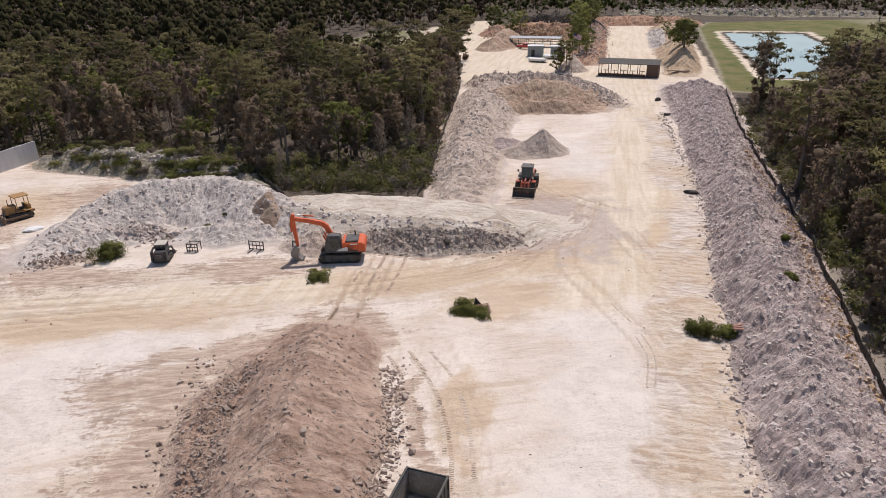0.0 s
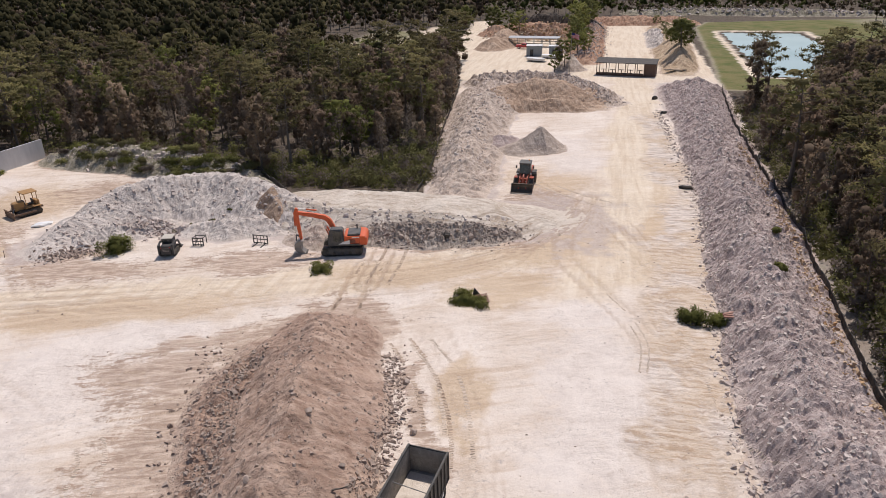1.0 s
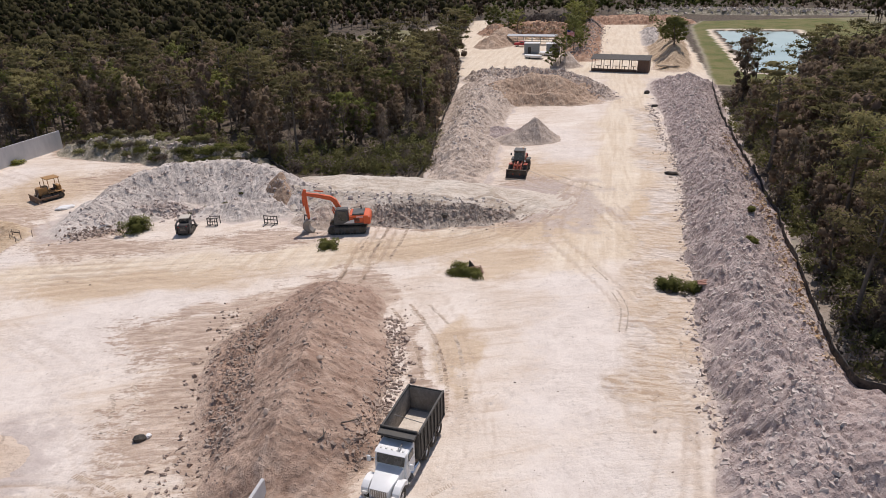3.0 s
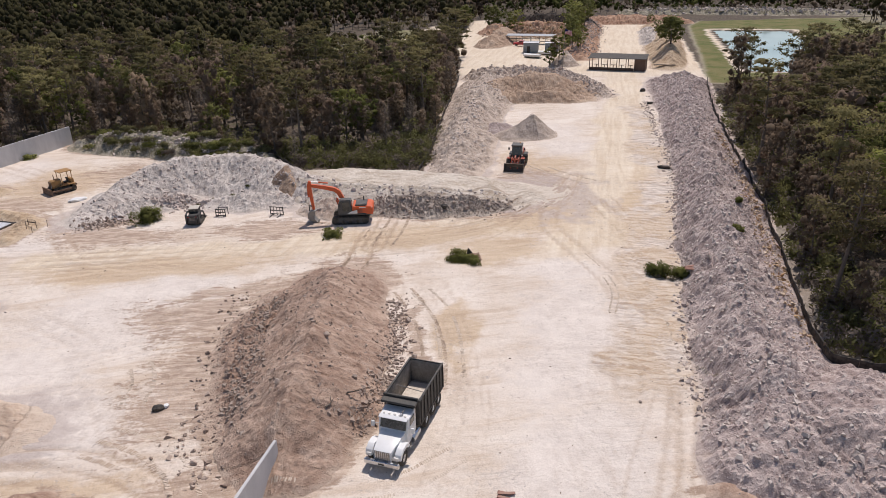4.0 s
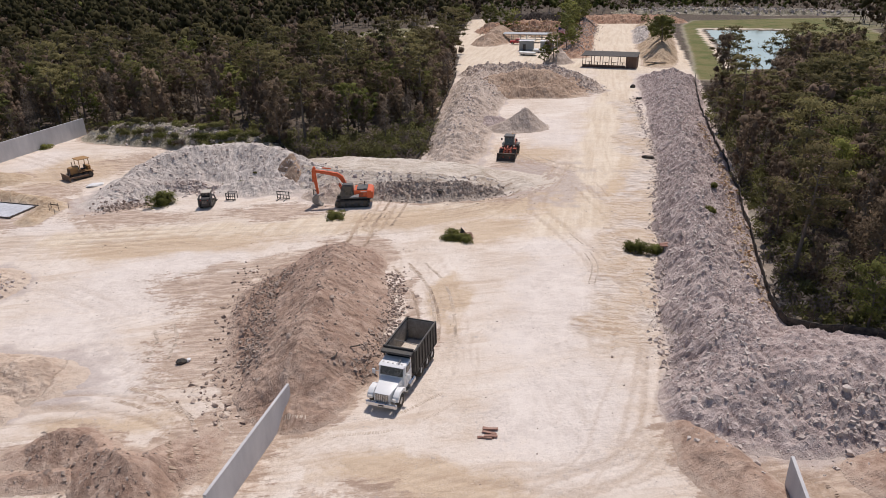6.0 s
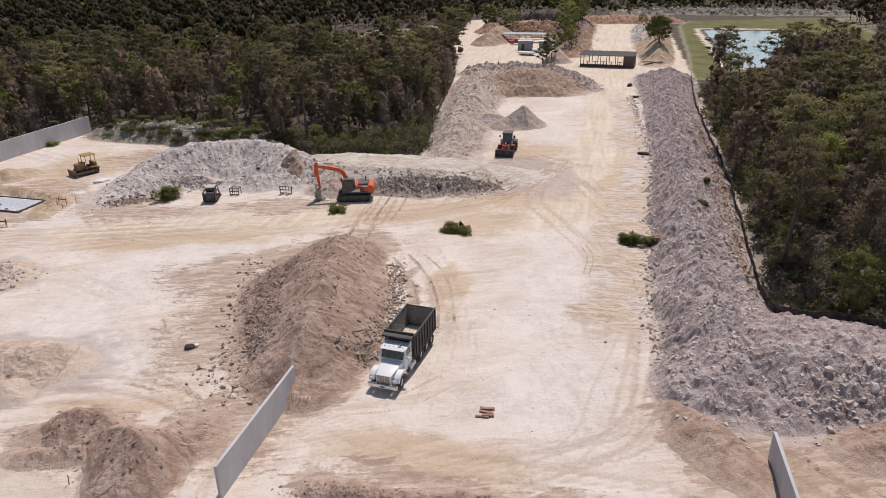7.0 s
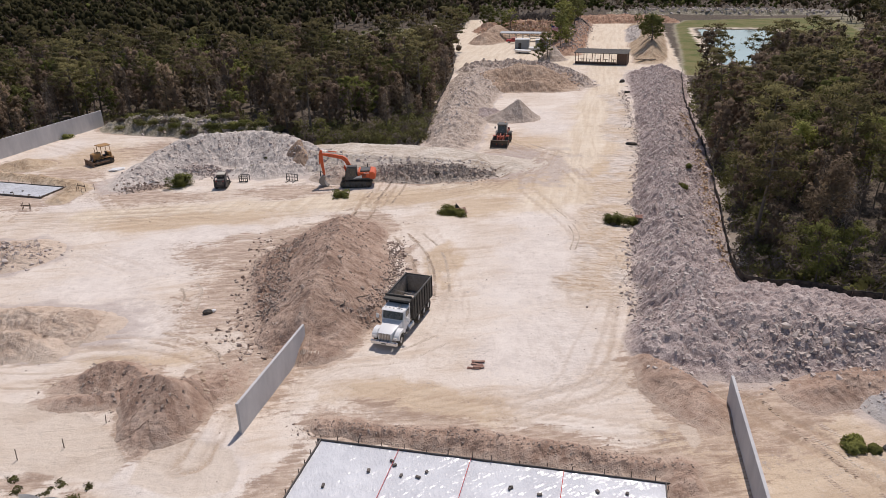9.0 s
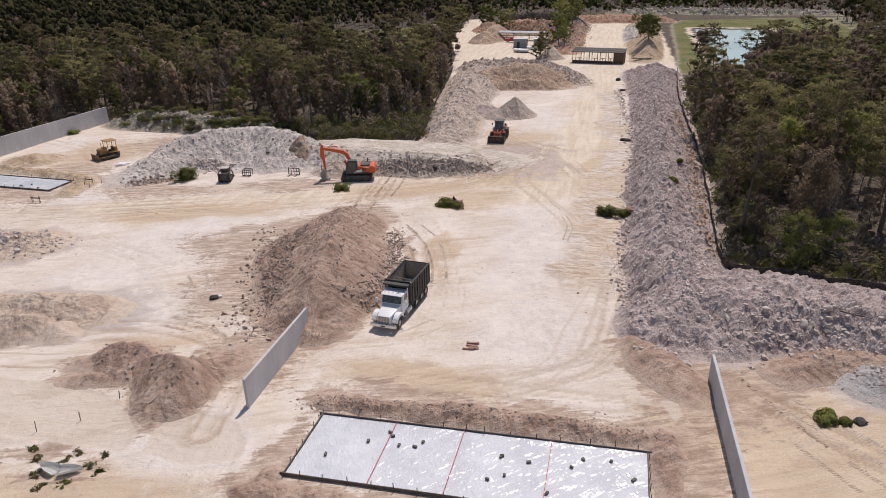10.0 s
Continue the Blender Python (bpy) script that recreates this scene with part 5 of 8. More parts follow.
for i, (bx_, by_) in enumerate(((-33, 77.5), (-31, 76.5), (-29.5, 78.2), (-27.5, 79.4), (-25.4, 80.4), (-24.6, 8.9), (-23.4, 10.2), (-21.6, 9.6), (-22.4, 8.0), (-26.2, 11.4), (-25.4, 10.4), (-21.0, 10.6), (-23.8, 7.8), (-22.8, 10.9), (-20.6, 9.0))):
    bush(bx_, by_, 0.55, 0.14, 60 + i, "thin grass tufts on bare soil", M_SCRUB, 34)
for i in range(26):
    bush(-39 + 11.5 * ((i * 0.618) % 1), 95.2 + 6.5 * ((i * 0.367) % 1) - 0.25 * (i % 5), 1.5, 0.45, 230 + i, "bright green grass on an earth bank", M_SCRUB, 200)
# trees that stand by themselves
for i, (kind, px, py, s, w) in enumerate((("dense", 66.8, 191, 0.78, 1.3), ("dense", 69.6, 200, 0.62, 1.2), ("leaf", 43.4, 203, 0.6, 1.2), ("leaf", 45.6, 212, 0.62, 1.2), ("leaf", 42.6, 209, 0.85, 1.1), ("dense", 44.5, 224, 0.9, 0.9), ("leaf", 47.5, 232, 1.0, 1.1), ("leaf", 50.5, 250, 1.1, 1.2), ("dense", 53.6, 258, 0.9, 0.9), ("leaf", 57, 262, 1.0, 1.1), ("leaf", 61.5, 276, 0.85, 1.1), ("leaf", 63, 280, 0.6, 1.3), ("leaf", 34.4, 184.5, 0.7, 1.2), ("leaf", 31.6, 183.4, 0.55, 1.3), ("swamp", 33.2, 186.5, 0.65, 1.2), ("leaf", 27.5, 257, 0.85, 1.3), ("leaf", 31.5, 262, 0.7, 1.3), ("leaf", 74, 224, 0.4, 1.4), ("leaf", 80, 247, 0.4, 1.4), ("leaf", 88, 282, 0.4, 1.4), ("pine", 6.6, 210, 1.1, 1.5), ("pine", 4.4, 178.5, 1.0, 1.2), ("pine", 3, 172, 1.0, 1.2), ("leaf", 10, 290, 0.9, 1.3), ("dense", 14, 300, 0.9, 1), ("dense", 25, 292, 0.9, 1.1), ("pine", 70, 150, 1.0, 1), ("swamp", 62.5, 134, 1.2, 1.0), ("swamp", 79, 136, 1.15, 1.1), ("pine", 67, 139, 0.95, 0.9), ("pine", 90, 156, 1.0, 1.0), ("pine", 143, 205, 1.1, 1.2))):
    plant(kind, px, py, s, 47 * i, i, group="lone trees", wide=w)


# ---- concrete walls, slab forms, fence ----
def concrete(name, a, b, gloss=0.85):
    n = Nodes(name, gloss, spec=0.3)
    s, f = n.noise(0.6, 5, 0.65, stretch=(1, 1, 0.35)), n.noise(18, 3, 0.6)
    n.bump(f, 0.25, 0.01)
    return n.done(n.mix(n.ramp(f, 0.55, 0.8, 0, 0.3), n.mix(n.ramp(s, 0.35, 0.68), a, b), tuple(k * 0.7 for k in a)))


M_CONC = concrete("precast_concrete", (0.46, 0.45, 0.455), (0.58, 0.565, 0.56))
M_BOARD = concrete("form_board", (0.10, 0.085, 0.075), (0.19, 0.165, 0.145))
M_STAKE = concrete("stake_wood", (0.12, 0.09, 0.07), (0.22, 0.17, 0.13))
M_BLACK = paint("black_fabric", (0.018, 0.018, 0.020), 0.7, dirt=0.3, spec=0.3)
M_REDLINE = paint("red_line", (0.62, 0.10, 0.08), 0.6, dirt=0.05)


def film():
    n = Nodes("plastic_film", 0.16, spec=0.8)
    w, b, f = n.noise(1.3, 2, 0.5, stretch=(0.7, 1.6, 1, 0.5)), n.noise(0.35, 4), n.noise(4.2, 2, 0.5, stretch=(1.5, 0.7, 1, 0.2))
    n.bump(n.math("ADD", w, n.math("MULTIPLY", f, 0.45)), 1.0, 0.10)
    n.put(n.b.inputs["Roughness"], n.ramp(f, 0.35, 0.7, 0.08, 0.26))
    return n.done(n.mix(n.ramp(b, 0.4, 0.65), (0.60, 0.60, 0.615), (0.71, 0.71, 0.72)))


M_FILM = film()


def panel_wall(name, a, b, z0, za, zb, label, thick=0.2):
    """A straight precast wall from a to b, with its top sloping from za to zb."""
    a, b = Vector(a), Vector(b)
    ln = (b - a).length
    bm = nb()
    prism(bm, [(0, z0), (ln, z0), (ln, zb), (0, za)], thick, bevel=0.015)
    ob = new(name, bm_mesh(name, bm, M_CONC))
    ob.matrix_basis = pose(a.x, a.y, 0, 0, 0, math.degrees(math.atan2(b.y - a.y, b.x - a.x)))
    return tagged(ob, label, "wall", kind="structure")


panel_wall("wall_west", (-64.4, 111.4), (-80.5, 58.8), -0.4, 3.1, 3.1, "long plain grey precast concrete wall")
panel_wall("wall_yard", (-12.75, 15.2), (-10.2, 26.0), -0.3, 2.5, 2.35, "free-standing grey precast concrete wall panel")
panel_wall("wall_east", (21.35, 17.6), (16.5, -3.0), -0.3, 2.1, 2.1, "free-standing grey precast wall running out of the bank")


def slab_form(origin, along, ln, across, depth, lines, label, blocks, seed):
    """A boarded slab form with plastic film, stakes and string lines."""
    rng = random.Random(seed)
    ax, ac = Vector((*along, 0)).normalized(), Vector((*across, 0)).normalized()
    m = Matrix.Translation(origin) @ Matrix(((ax.x, ac.x, 0, 0), (ax.y, ac.y, 0, 0), (0, 0, 1, 0), (0, 0, 0, 1)))
    form = thing("slab_form", Matrix.Translation(origin), label, "slab form")
    local = Matrix.Translation(-Vector(origin)) @ m

    def add(name, bm, mat, lab=""):
        bm.transform(local)
        return part(name, bm, mat, form, lab)

    xs, ys = np.arange(0.05, ln - 0.02, 0.16), np.arange(0.05, depth - 0.02, 0.16)
    gx, gy = np.meshgrid(xs, ys)
    gz = 0.13 + 0.035 * fbm(gx * 0.9, gy * 1.8, seed, 4) + 0.03 * smooth(0.5, 0, np.minimum(gy, depth - gy))
    co = np.stack([gx, gy, gz, np.ones_like(gx)], -1).reshape(-1, 4) @ np.array(local).T
    sheet = new("film_sheet", mesh_of("film_sheet", co[:, :3], grid_faces(len(xs), len(ys)), M_FILM, flat=False))
    sheet.parent = form
    sheet["label"] = "wrinkled pale plastic film"
    for x0, y0, x1, y1 in ((0, 0, ln, 0), (0, depth, ln, depth), (0, 0, 0, depth), (ln, 0, ln, depth)):
        add("form_board", box(nb(), (max(x1 - x0, 0.06) + (0.5 if x1 > x0 else 0), max(y1 - y0, 0.06), 0.30), ((x0 + x1) / 2, (y0 + y1) / 2, 0.13), 0.008), M_BOARD, "dark timber form board")
    x = 0.0
    while x < ln:
        for side in (-0.1, depth + 0.1):
            bm = nb()
            t = rng.uniform(-0.06, 0.06)
            rod(bm, (x, side, -0.1), (x + t, side + rng.uniform(-0.05, 0.05), rng.uniform(0.42, 0.72)), 0.03, n=5)
            add("stake", bm, M_STAKE)
        x += rng.uniform(1.1, 1.9)
    for k in range(int(depth // 0.9)):
        for side in (-0.1, ln + 0.1):
            add("stake", rod(nb(), (side, 0.5 + 0.9 * k, -0.1), (side, 0.5 + 0.9 * k, rng.uniform(0.35, 0.6)), 0.03, n=5), M_STAKE)
    for f in lines:
        add("string_line", rod(nb(), (ln * f, 0, 0.24), (ln * f, depth, 0.24), 0.02, n=5), M_REDLINE, "red string line")
    for k in range(blocks):
        bx_, by_ = rng.uniform(0.6, ln - 0.6), rng.uniform(0.5, depth - 0.5)
        bm = box(nb(), (rng.uniform(0.2, 0.34), rng.uniform(0.14, 0.2), 0.14), (0, 0, 0.07), 0.02)
        ob = new("concrete_block", bm_mesh("concrete_block", bm, M_BOARD))
        p = m @ Vector((bx_, by_, 0.14))
        ob.matrix_basis = pose(p.x, p.y, p.z, 0, 0, rng.uniform(0, 180))
        tagged(ob, "small dark block weighing down plastic film", "block", "blocks on the film")
    return form


slab_form((-7.2, 14.2, 0), (21.5, -4.9), 22.0, (-1.6, -6.0), 6.2, (0.245, 0.46, 0.725), "boarded slab form laid with plastic film", 17, 3)
slab_form((-52.3, 71.4, 0), (-12.9, 3.8), 26.0, (-1.3, -4.6), 4.6, (), "boarded slab form laid with plastic film by the long wall", 8, 4)


def silt_fence(pts, label):
    """Black fabric on stakes, sagging and uneven."""
    line = np.array(curve_pts(pts, 14))
    seg = np.r_[0, np.cumsum(np.hypot(*np.diff(line, axis=0).T))]
    s = np.arange(0, seg[-1], 0.35)
    x, y = np.interp(s, seg, line[:, 0]), np.interp(s, seg, line[:, 1])
    x, y = x + 0.12 * fbm(s * 0.5, s * 0, 3, 2), y + 0.12 * fbm(s * 0.5, s * 0, 4, 2)
    g = surface(x, y)
    h = 0.72 + 0.16 * fbm(s * 0.4, s * 0, 5, 3)
    nrm = np.stack([-np.gradient(y), np.gradient(x)], 1)
    nrm /= np.linalg.norm(nrm, axis=1)[:, None]
    rows = []
    for off, zz in ((0.03, g - 0.15), (0.03 + 0.09, g + h * 0.5), (0.03, g + h), (-0.03, g + h), (-0.03 + 0.09, g + h * 0.5), (-0.03, g - 0.15)):
        rows.append(np.stack([x + nrm[:, 0] * off, y + nrm[:, 1] * off, zz], 1))
    v = np.concatenate(rows)
    fence = thing("silt_fence", pose(float(x[0]), float(y[0]), float(g[0])), label, "fence")
    v = v - np.array([x[0], y[0], g[0]])
    fab = new("fabric", mesh_of("fabric", v, grid_faces(len(s), 6), M_BLACK, flat=False))
    fab.parent = fence
    for k in range(0, len(s), 7):
        bm = rod(nb(), (x[k] - x[0], y[k] - y[0], g[k] - g[0] - 0.2), (x[k] - x[0] + 0.05, y[k] - y[0], g[k] - g[0] + 0.95), 0.03, n=5)
        part("stake", bm, M_STAKE, fence)


silt_fence(FENCE, "sagging black silt fence along the woods")
silt_fence([(-2.6, 88.6), (-0.6, 100), (1.2, 120), (3.4, 140), (6.4, 172)], "black silt fence between woods and marl bank")
silt_fence([(-20.5, 90.2), (-24.5, 95.8), (-30, 102)], "black silt fence behind the marl heap")


# ---- pond ----
n = Nodes("pond_water", 0.08, spec=0.5)
M_WATER = n.done(n.mix(n.ramp(n.noise(0.02, 2), 0.4, 0.6), (0.33, 0.43, 0.40), (0.42, 0.51, 0.48)))
bm = nb()
box(bm, (29, 104, 0.5), (107.5, 215, -0.75), 0, (0, 0, -15.2))
tagged(new("water", bm_mesh("water", bm, M_WATER)), "still milky turquoise pond water", "pond", kind="structure")


# ---- far compound ----
M_ROOF = paint("dark_sheet_roof", (0.085, 0.08, 0.078), 0.85, 0.0, 0.2, spec=0.2)
M_BROWNWALL = concrete("brown_boarding", (0.10, 0.065, 0.05), (0.16, 0.105, 0.08))
M_TIMBER = concrete("weathered_timber", (0.20, 0.16, 0.12), (0.34, 0.28, 0.22))
M_WHITE_P = paint("white_paint", (0.78, 0.78, 0.77), 0.35, dirt=0.22)
M_GREYMETAL = paint("grey_cladding", (0.26, 0.29, 0.31), 0.5, 0.2, 0.25)
M_ROOFGREY = paint("pale_roof_paint", (0.40, 0.42, 0.44), 0.45, dirt=0.2)
M_REDCAR = paint("red_car_paint", (0.45, 0.02, 0.03), 0.25, dirt=0.15)
M_GLASS = paint("dark_glass", (0.022, 0.028, 0.032), 0.08, dirt=0.12, spec=0.9)
M_RUBBER = paint("rubber", (0.022, 0.022, 0.023), 0.85, dirt=0.5, spec=0.2)
M_STEEL = paint("worn_steel", (0.30, 0.29, 0.28), 0.45, 0.7, 0.5)
M_CHROME = paint("chrome", (0.62, 0.63, 0.65), 0.18, 1.0, 0.2)
M_BLACKP = paint("black_paint", (0.020, 0.020, 0.021), 0.45, dirt=0.22)
M_LAMP = paint("lamp_lens", (0.75, 0.73, 0.68), 0.15, dirt=0.05)
M_AMBER = paint("amber_lens", (0.75, 0.30, 0.05), 0.3, dirt=0.05)


def shed():
    ang = math.degrees(math.atan2(-5.5, 13.1))
    ob = thing("open_shed", pose(41.3, 178.0, top(48, 176), 0, 0, ang), "long open-sided shed with a dark sheet roof and benches", "shed")
    w, d, h = 14.4, 4.6, 3.25
    bm = nb()
    prism(bm, [(-0.3, 0), (-0.3, 0.14), (w + 0.3, 0.14), (w + 0.3, 0)], d + 0.8, pose(0, d / 2, h + 0.12, 6, 0, 0))
    part("roof", bm, M_ROOF, ob, "dark corrugated sheet roof")
    for i in range(7):
        for y in (0.05, d - 0.05):
            part("post", box(nb(), (0.16, 0.16, h + (0.15 if y > 1 else -0.1)), (i * w / 6 * 0.99 + 0.08, y, h / 2)), M_BROWNWALL, ob)
    part("end_wall", box(nb(), (2.7, 0.12, h - 0.2), (w - 1.35, -0.02, h / 2 - 0.1)), M_BROWNWALL, ob, "brown boarded end bay")
    part("side_wall", box(nb(), (0.12, d, h - 0.2), (w, d / 2, h / 2 - 0.1)), M_BROWNWALL, ob)
    part("back_wall", box(nb(), (2.7, 0.12, h - 0.2), (w - 1.35, d, h / 2 - 0.1)), M_BROWNWALL, ob)
    part("front_rail", box(nb(), (w - 2.8, 0.12, 0.75), ((w - 2.8) / 2, -0.02, 0.4)), M_BROWNWALL, ob, "low dark boarded front")
    for i in range(5):
        x = 1.3 + i * 2.25
        part("bench_top", box(nb(), (1.3, 0.8, 0.07), (x, d - 1.0, 0.98), 0.01), M_TIMBER, ob, "pale timber bench top")
        part("bench_leg", box(nb(), (0.14, 0.5, 0.95), (x, d - 1.0, 0.48), 0.01), M_TIMBER, ob)


shed()


def hut(x, y, turn, size, label):
    ob = thing("storage_hut", pose(x, y, top(x, y), 0, 0, turn), label, "hut", "huts in the compound")
    part("body", box(nb(), size, (0, 0, size[2] / 2), 0.05), M_GREYMETAL, ob)
    part("roof", box(nb(), (size[0] + 0.3, size[1] + 0.3, 0.12), (0, 0, size[2] + 0.06), 0.03), M_WHITE_P, ob, "pale flat roof")
    part("door", box(nb(), (0.95, 0.06, 2.0), (-size[0] * 0.15, -size[1] / 2 - 0.02, 1.0), 0.01), M_BLACKP, ob, "dark door")


hut(30.6, 214.5, -12, (4.6, 3.0, 3.0), "grey metal storage hut in the compound")
hut(37.0, 213.0, -12, (4.2, 3.0, 2.9), "grey metal storage hut beside planks")


def pavilion():
    ob = thing("open_rack", pose(33.5, 236, top(33, 236), 0, 0, -19), "long white-roofed open rack on posts", "rack")
    part("roof", box(nb(), (17, 3.2, 0.15), (0, 0, 2.9), 0.02, (6, 0, 0)), M_ROOFGREY, ob, "pale sheet roof")
    for i in range(7):
        for y in (-1.3, 1.3):
            part("post", box(nb(), (0.14, 0.14, 2.85), (-8 + i * 2.66, y, 1.42)), M_GREYMETAL, ob)
    for z in (0.8, 1.6):
        part("shelf", box(nb(), (16.4, 1.2, 0.1), (0, 0.4, z)), M_TIMBER, ob)


pavilion()


def wheel(parent, at, r, w, rim_mat=None, name="wheel", segs=18):
    """A tyre that turns about y, with its rim."""
    bm = nb()
    prof = [(r * 0.55, -w / 2), (r * 0.9, -w / 2), (r, -w * 0.32), (r, w * 0.32), (r * 0.9, w / 2), (r * 0.55, w / 2)]
    rings = []
    for i in range(segs):
        a = 2 * math.pi * i / segs
        rings.append([bm.verts.new((q * math.cos(a), y, q * math.sin(a))) for q, y in prof])
    for i in range(segs):
        p, q = rings[i], rings[(i + 1) % segs]
        for j in range(len(prof)):
            k = (j + 1) % len(prof)
            bm.faces.new((p[j], p[k], q[k], q[j]))
    wh = part(name, bm, M_RUBBER, parent, "", Matrix.Translation(at), 40)
    bm = nb()
    rod(bm, (0, -w * 0.36, 0), (0, w * 0.36, 0), r * 0.56, n=16)
    rod(bm, (0, -w * 0.46, 0), (0, w * 0.46, 0), r * 0.2, n=10)
    part("rim", bm, rim_mat or M_STEEL, wh)
    return wh


def pickup(x, y, turn):
    ob = thing("pickup_truck", pose(x, y, top(x, y), 0, 0, turn), "red pickup truck parked in the compound", "pickup truck")
    bm = nb()
    prism(bm, [(-2.7, 0.5), (2.6, 0.5), (2.7, 0.8), (2.6, 1.1), (1.2, 1.2), (0.6, 1.75), (-0.7, 1.8), (-0.95, 1.2), (-2.65, 1.2)], 1.85, bevel=0.06)
    part("body", bm, M_REDCAR, ob)
    part("windscreen", box(nb(), (0.75, 1.6, 0.05), (0.92, 0, 1.5), 0.01, (0, 43, 0)), M_GLASS, ob)
    for s in (-1, 1):
        part("side_window", box(nb(), (1.15, 0.04, 0.4), (-0.05, s * 0.925, 1.48), 0.01), M_GLASS, ob)
        for wx in (-1.75, 1.7):
            wheel(ob, (wx, s * 0.85, 0.38), 0.38, 0.25, M_CHROME)


pickup(29.6, 230.5, -20)


def boat(x, y, turn):
    ob = thing("boat_trailer", pose(x, y, top(x, y), 0, 0, turn) @ Matrix.Scale(0.8, 4), "pale covered boat on a low trailer", "boat")
    bm = nb()
    secs = [(-3.4, 1.1, 0.5), (-1.5, 1.2, 0.45), (1.0, 1.15, 0.45), (2.6, 0.7, 0.6), (3.6, 0.08, 0.95)]
    rings = [[bm.verts.new(p) for p in ((x_, -w_, 1.25), (x_, -w_ * 0.75, b_), (x_, 0, b_ - 0.15), (x_, w_ * 0.75, b_), (x_, w_, 1.25), (x_, 0, 1.55))] for x_, w_, b_ in secs]
    for p, q in zip(rings, rings[1:]):
        for j in range(6):
            bm.faces.new((p[j], p[(j + 1) % 6], q[(j + 1) % 6], q[j]))
    bm.faces.new(rings[0])
    bm.faces.new(rings[-1][::-1])
    part("hull", bm, M_WHITE_P, ob)
    part("trailer_frame", box(nb(), (7.0, 1.6, 0.12), (0.3, 0, 0.28)), M_BLACKP, ob)
    for s in (-1, 1):
        wheel(ob, (-1.2, s * 0.95, 0.3), 0.3, 0.2)


boat(29.4, 202.3, -38)
boat(34.6, 207.5, -30)


def flag():
    x, y = 31.4, 162.6
    ob = thing("flagpole", pose(x, y, top(x, y) - 0.3), "slim flagpole with a striped flag hanging out", "flagpole")
    part("pole", rod(nb(), (0, 0, 0), (0.2, 0, 10.2), 0.07, 0.045, 8), M_STEEL, ob)
    n = Nodes("flag_cloth", 0.8)
    sep = n.t.nodes.new("ShaderNodeSeparateXYZ")
    n.link(n.obj, sep.inputs[0])
    stripe = n.math("GREATER_THAN", n.math("FRACT", n.math("MULTIPLY", sep.outputs[2], 5.0)), 0.5)
    col = n.mix(stripe, (0.62, 0.60, 0.58), (0.45, 0.04, 0.05))
    canton = n.math("MULTIPLY", n.math("LESS_THAN", sep.outputs[0], 0.95), n.math("GREATER_THAN", sep.outputs[2], 9.45))
    cloth = n.done(n.mix(canton, col, (0.03, 0.04, 0.14)))
    gx, gz = np.meshgrid(np.arange(0, 1.85, 0.1), np.arange(0, 1.15, 0.1))
    v = np.stack([0.2 + gx * 0.97, 0.12 * np.sin(gx * 4) * gx, 10.0 - gz - 0.28 * gx ** 1.3], -1).reshape(-1, 3)
    me = mesh_of("cloth", v, grid_faces(gx.shape[1], gx.shape[0]), cloth, flat=False)
    cl = new("cloth", me)
    cl.parent = ob
    cl.modifiers.new("thickness", "SOLIDIFY").thickness = 0.01


flag()


def planks(x, y, turn, label, count, ln, mat, seed, name="plank_pile"):
    rng = random.Random(seed)
    ob = thing(name, pose(x, y, top(x, y), 0, 0, turn), label, "timber pile")
    for i in range(count):
        part("plank", box(nb(), (ln * rng.uniform(0.7, 1), rng.uniform(0.1, 0.22), 0.06), (rng.uniform(-0.2, 0.2), rng.uniform(-0.5, 0.5), 0.05 + 0.05 * (i // 3)), 0.008, (0, rng.uniform(-3, 3), rng.uniform(-14, 14))), mat, ob)


planks(61.3, 177.0, -12, "pile of long grey timbers", 9, 6.0, M_TIMBER, 1)
M_REDWOOD = concrete("reddish_scrap_wood", (0.26, 0.13, 0.10), (0.42, 0.27, 0.21))
planks(3.7, 23.0, -8, "flat pile of reddish scrap wood", 8, 1.1, M_REDWOOD, 2, "scrap_wood")
planks(31.0, 180.0, -12, "low dark flatbed with timber", 6, 5.5, M_BLACKP, 3, "timber_stack")
planks(36.5, 210, -12, "stack of boards beside a hut", 8, 4.0, M_TIMBER, 5)


def pallet(x, y, turn, tilt, label, z=0.0, mat=None):
    ob = thing("pallet", pose(x, y, top(x, y) + z, tilt, 0, turn), label, "pallet")
    for i in range(6):
        part("slat", box(nb(), (1.2, 0.11, 0.025), (0, -0.45 + i * 0.18, 0.12), 0.004), mat or M_REDWOOD, ob)
    for i in range(3):
        part("bearer", box(nb(), (0.09, 1.05, 0.09), (-0.5 + i * 0.5, 0, 0.06), 0.006), mat or M_TIMBER, ob)


pallet(3.9, 57.2, 15, 24, "reddish timber pallet lying in weeds", 0.25)
ob = thing("dark_board", pose(3.5, 57.9, 0.1), "dark upright board sticking out of weeds", "board")
part("board", prism(nb(), [(-0.45, 0), (0.5, 0), (-0.3, 1.05)], 0.06, bevel=0.01), M_BLACKP, ob)
ob = thing("scrap_timber", pose(24.6, 51.2, top(24.6, 51.2)), "reddish boards lying under a bush", "scrap")
for i in range(3):
    part("board", box(nb(), (1.5, 0.25, 0.07), (0, i * 0.3, 0.12 + 0.04 * i), 0.01, (0, 4, 12 * i)), M_REDWOOD, ob)


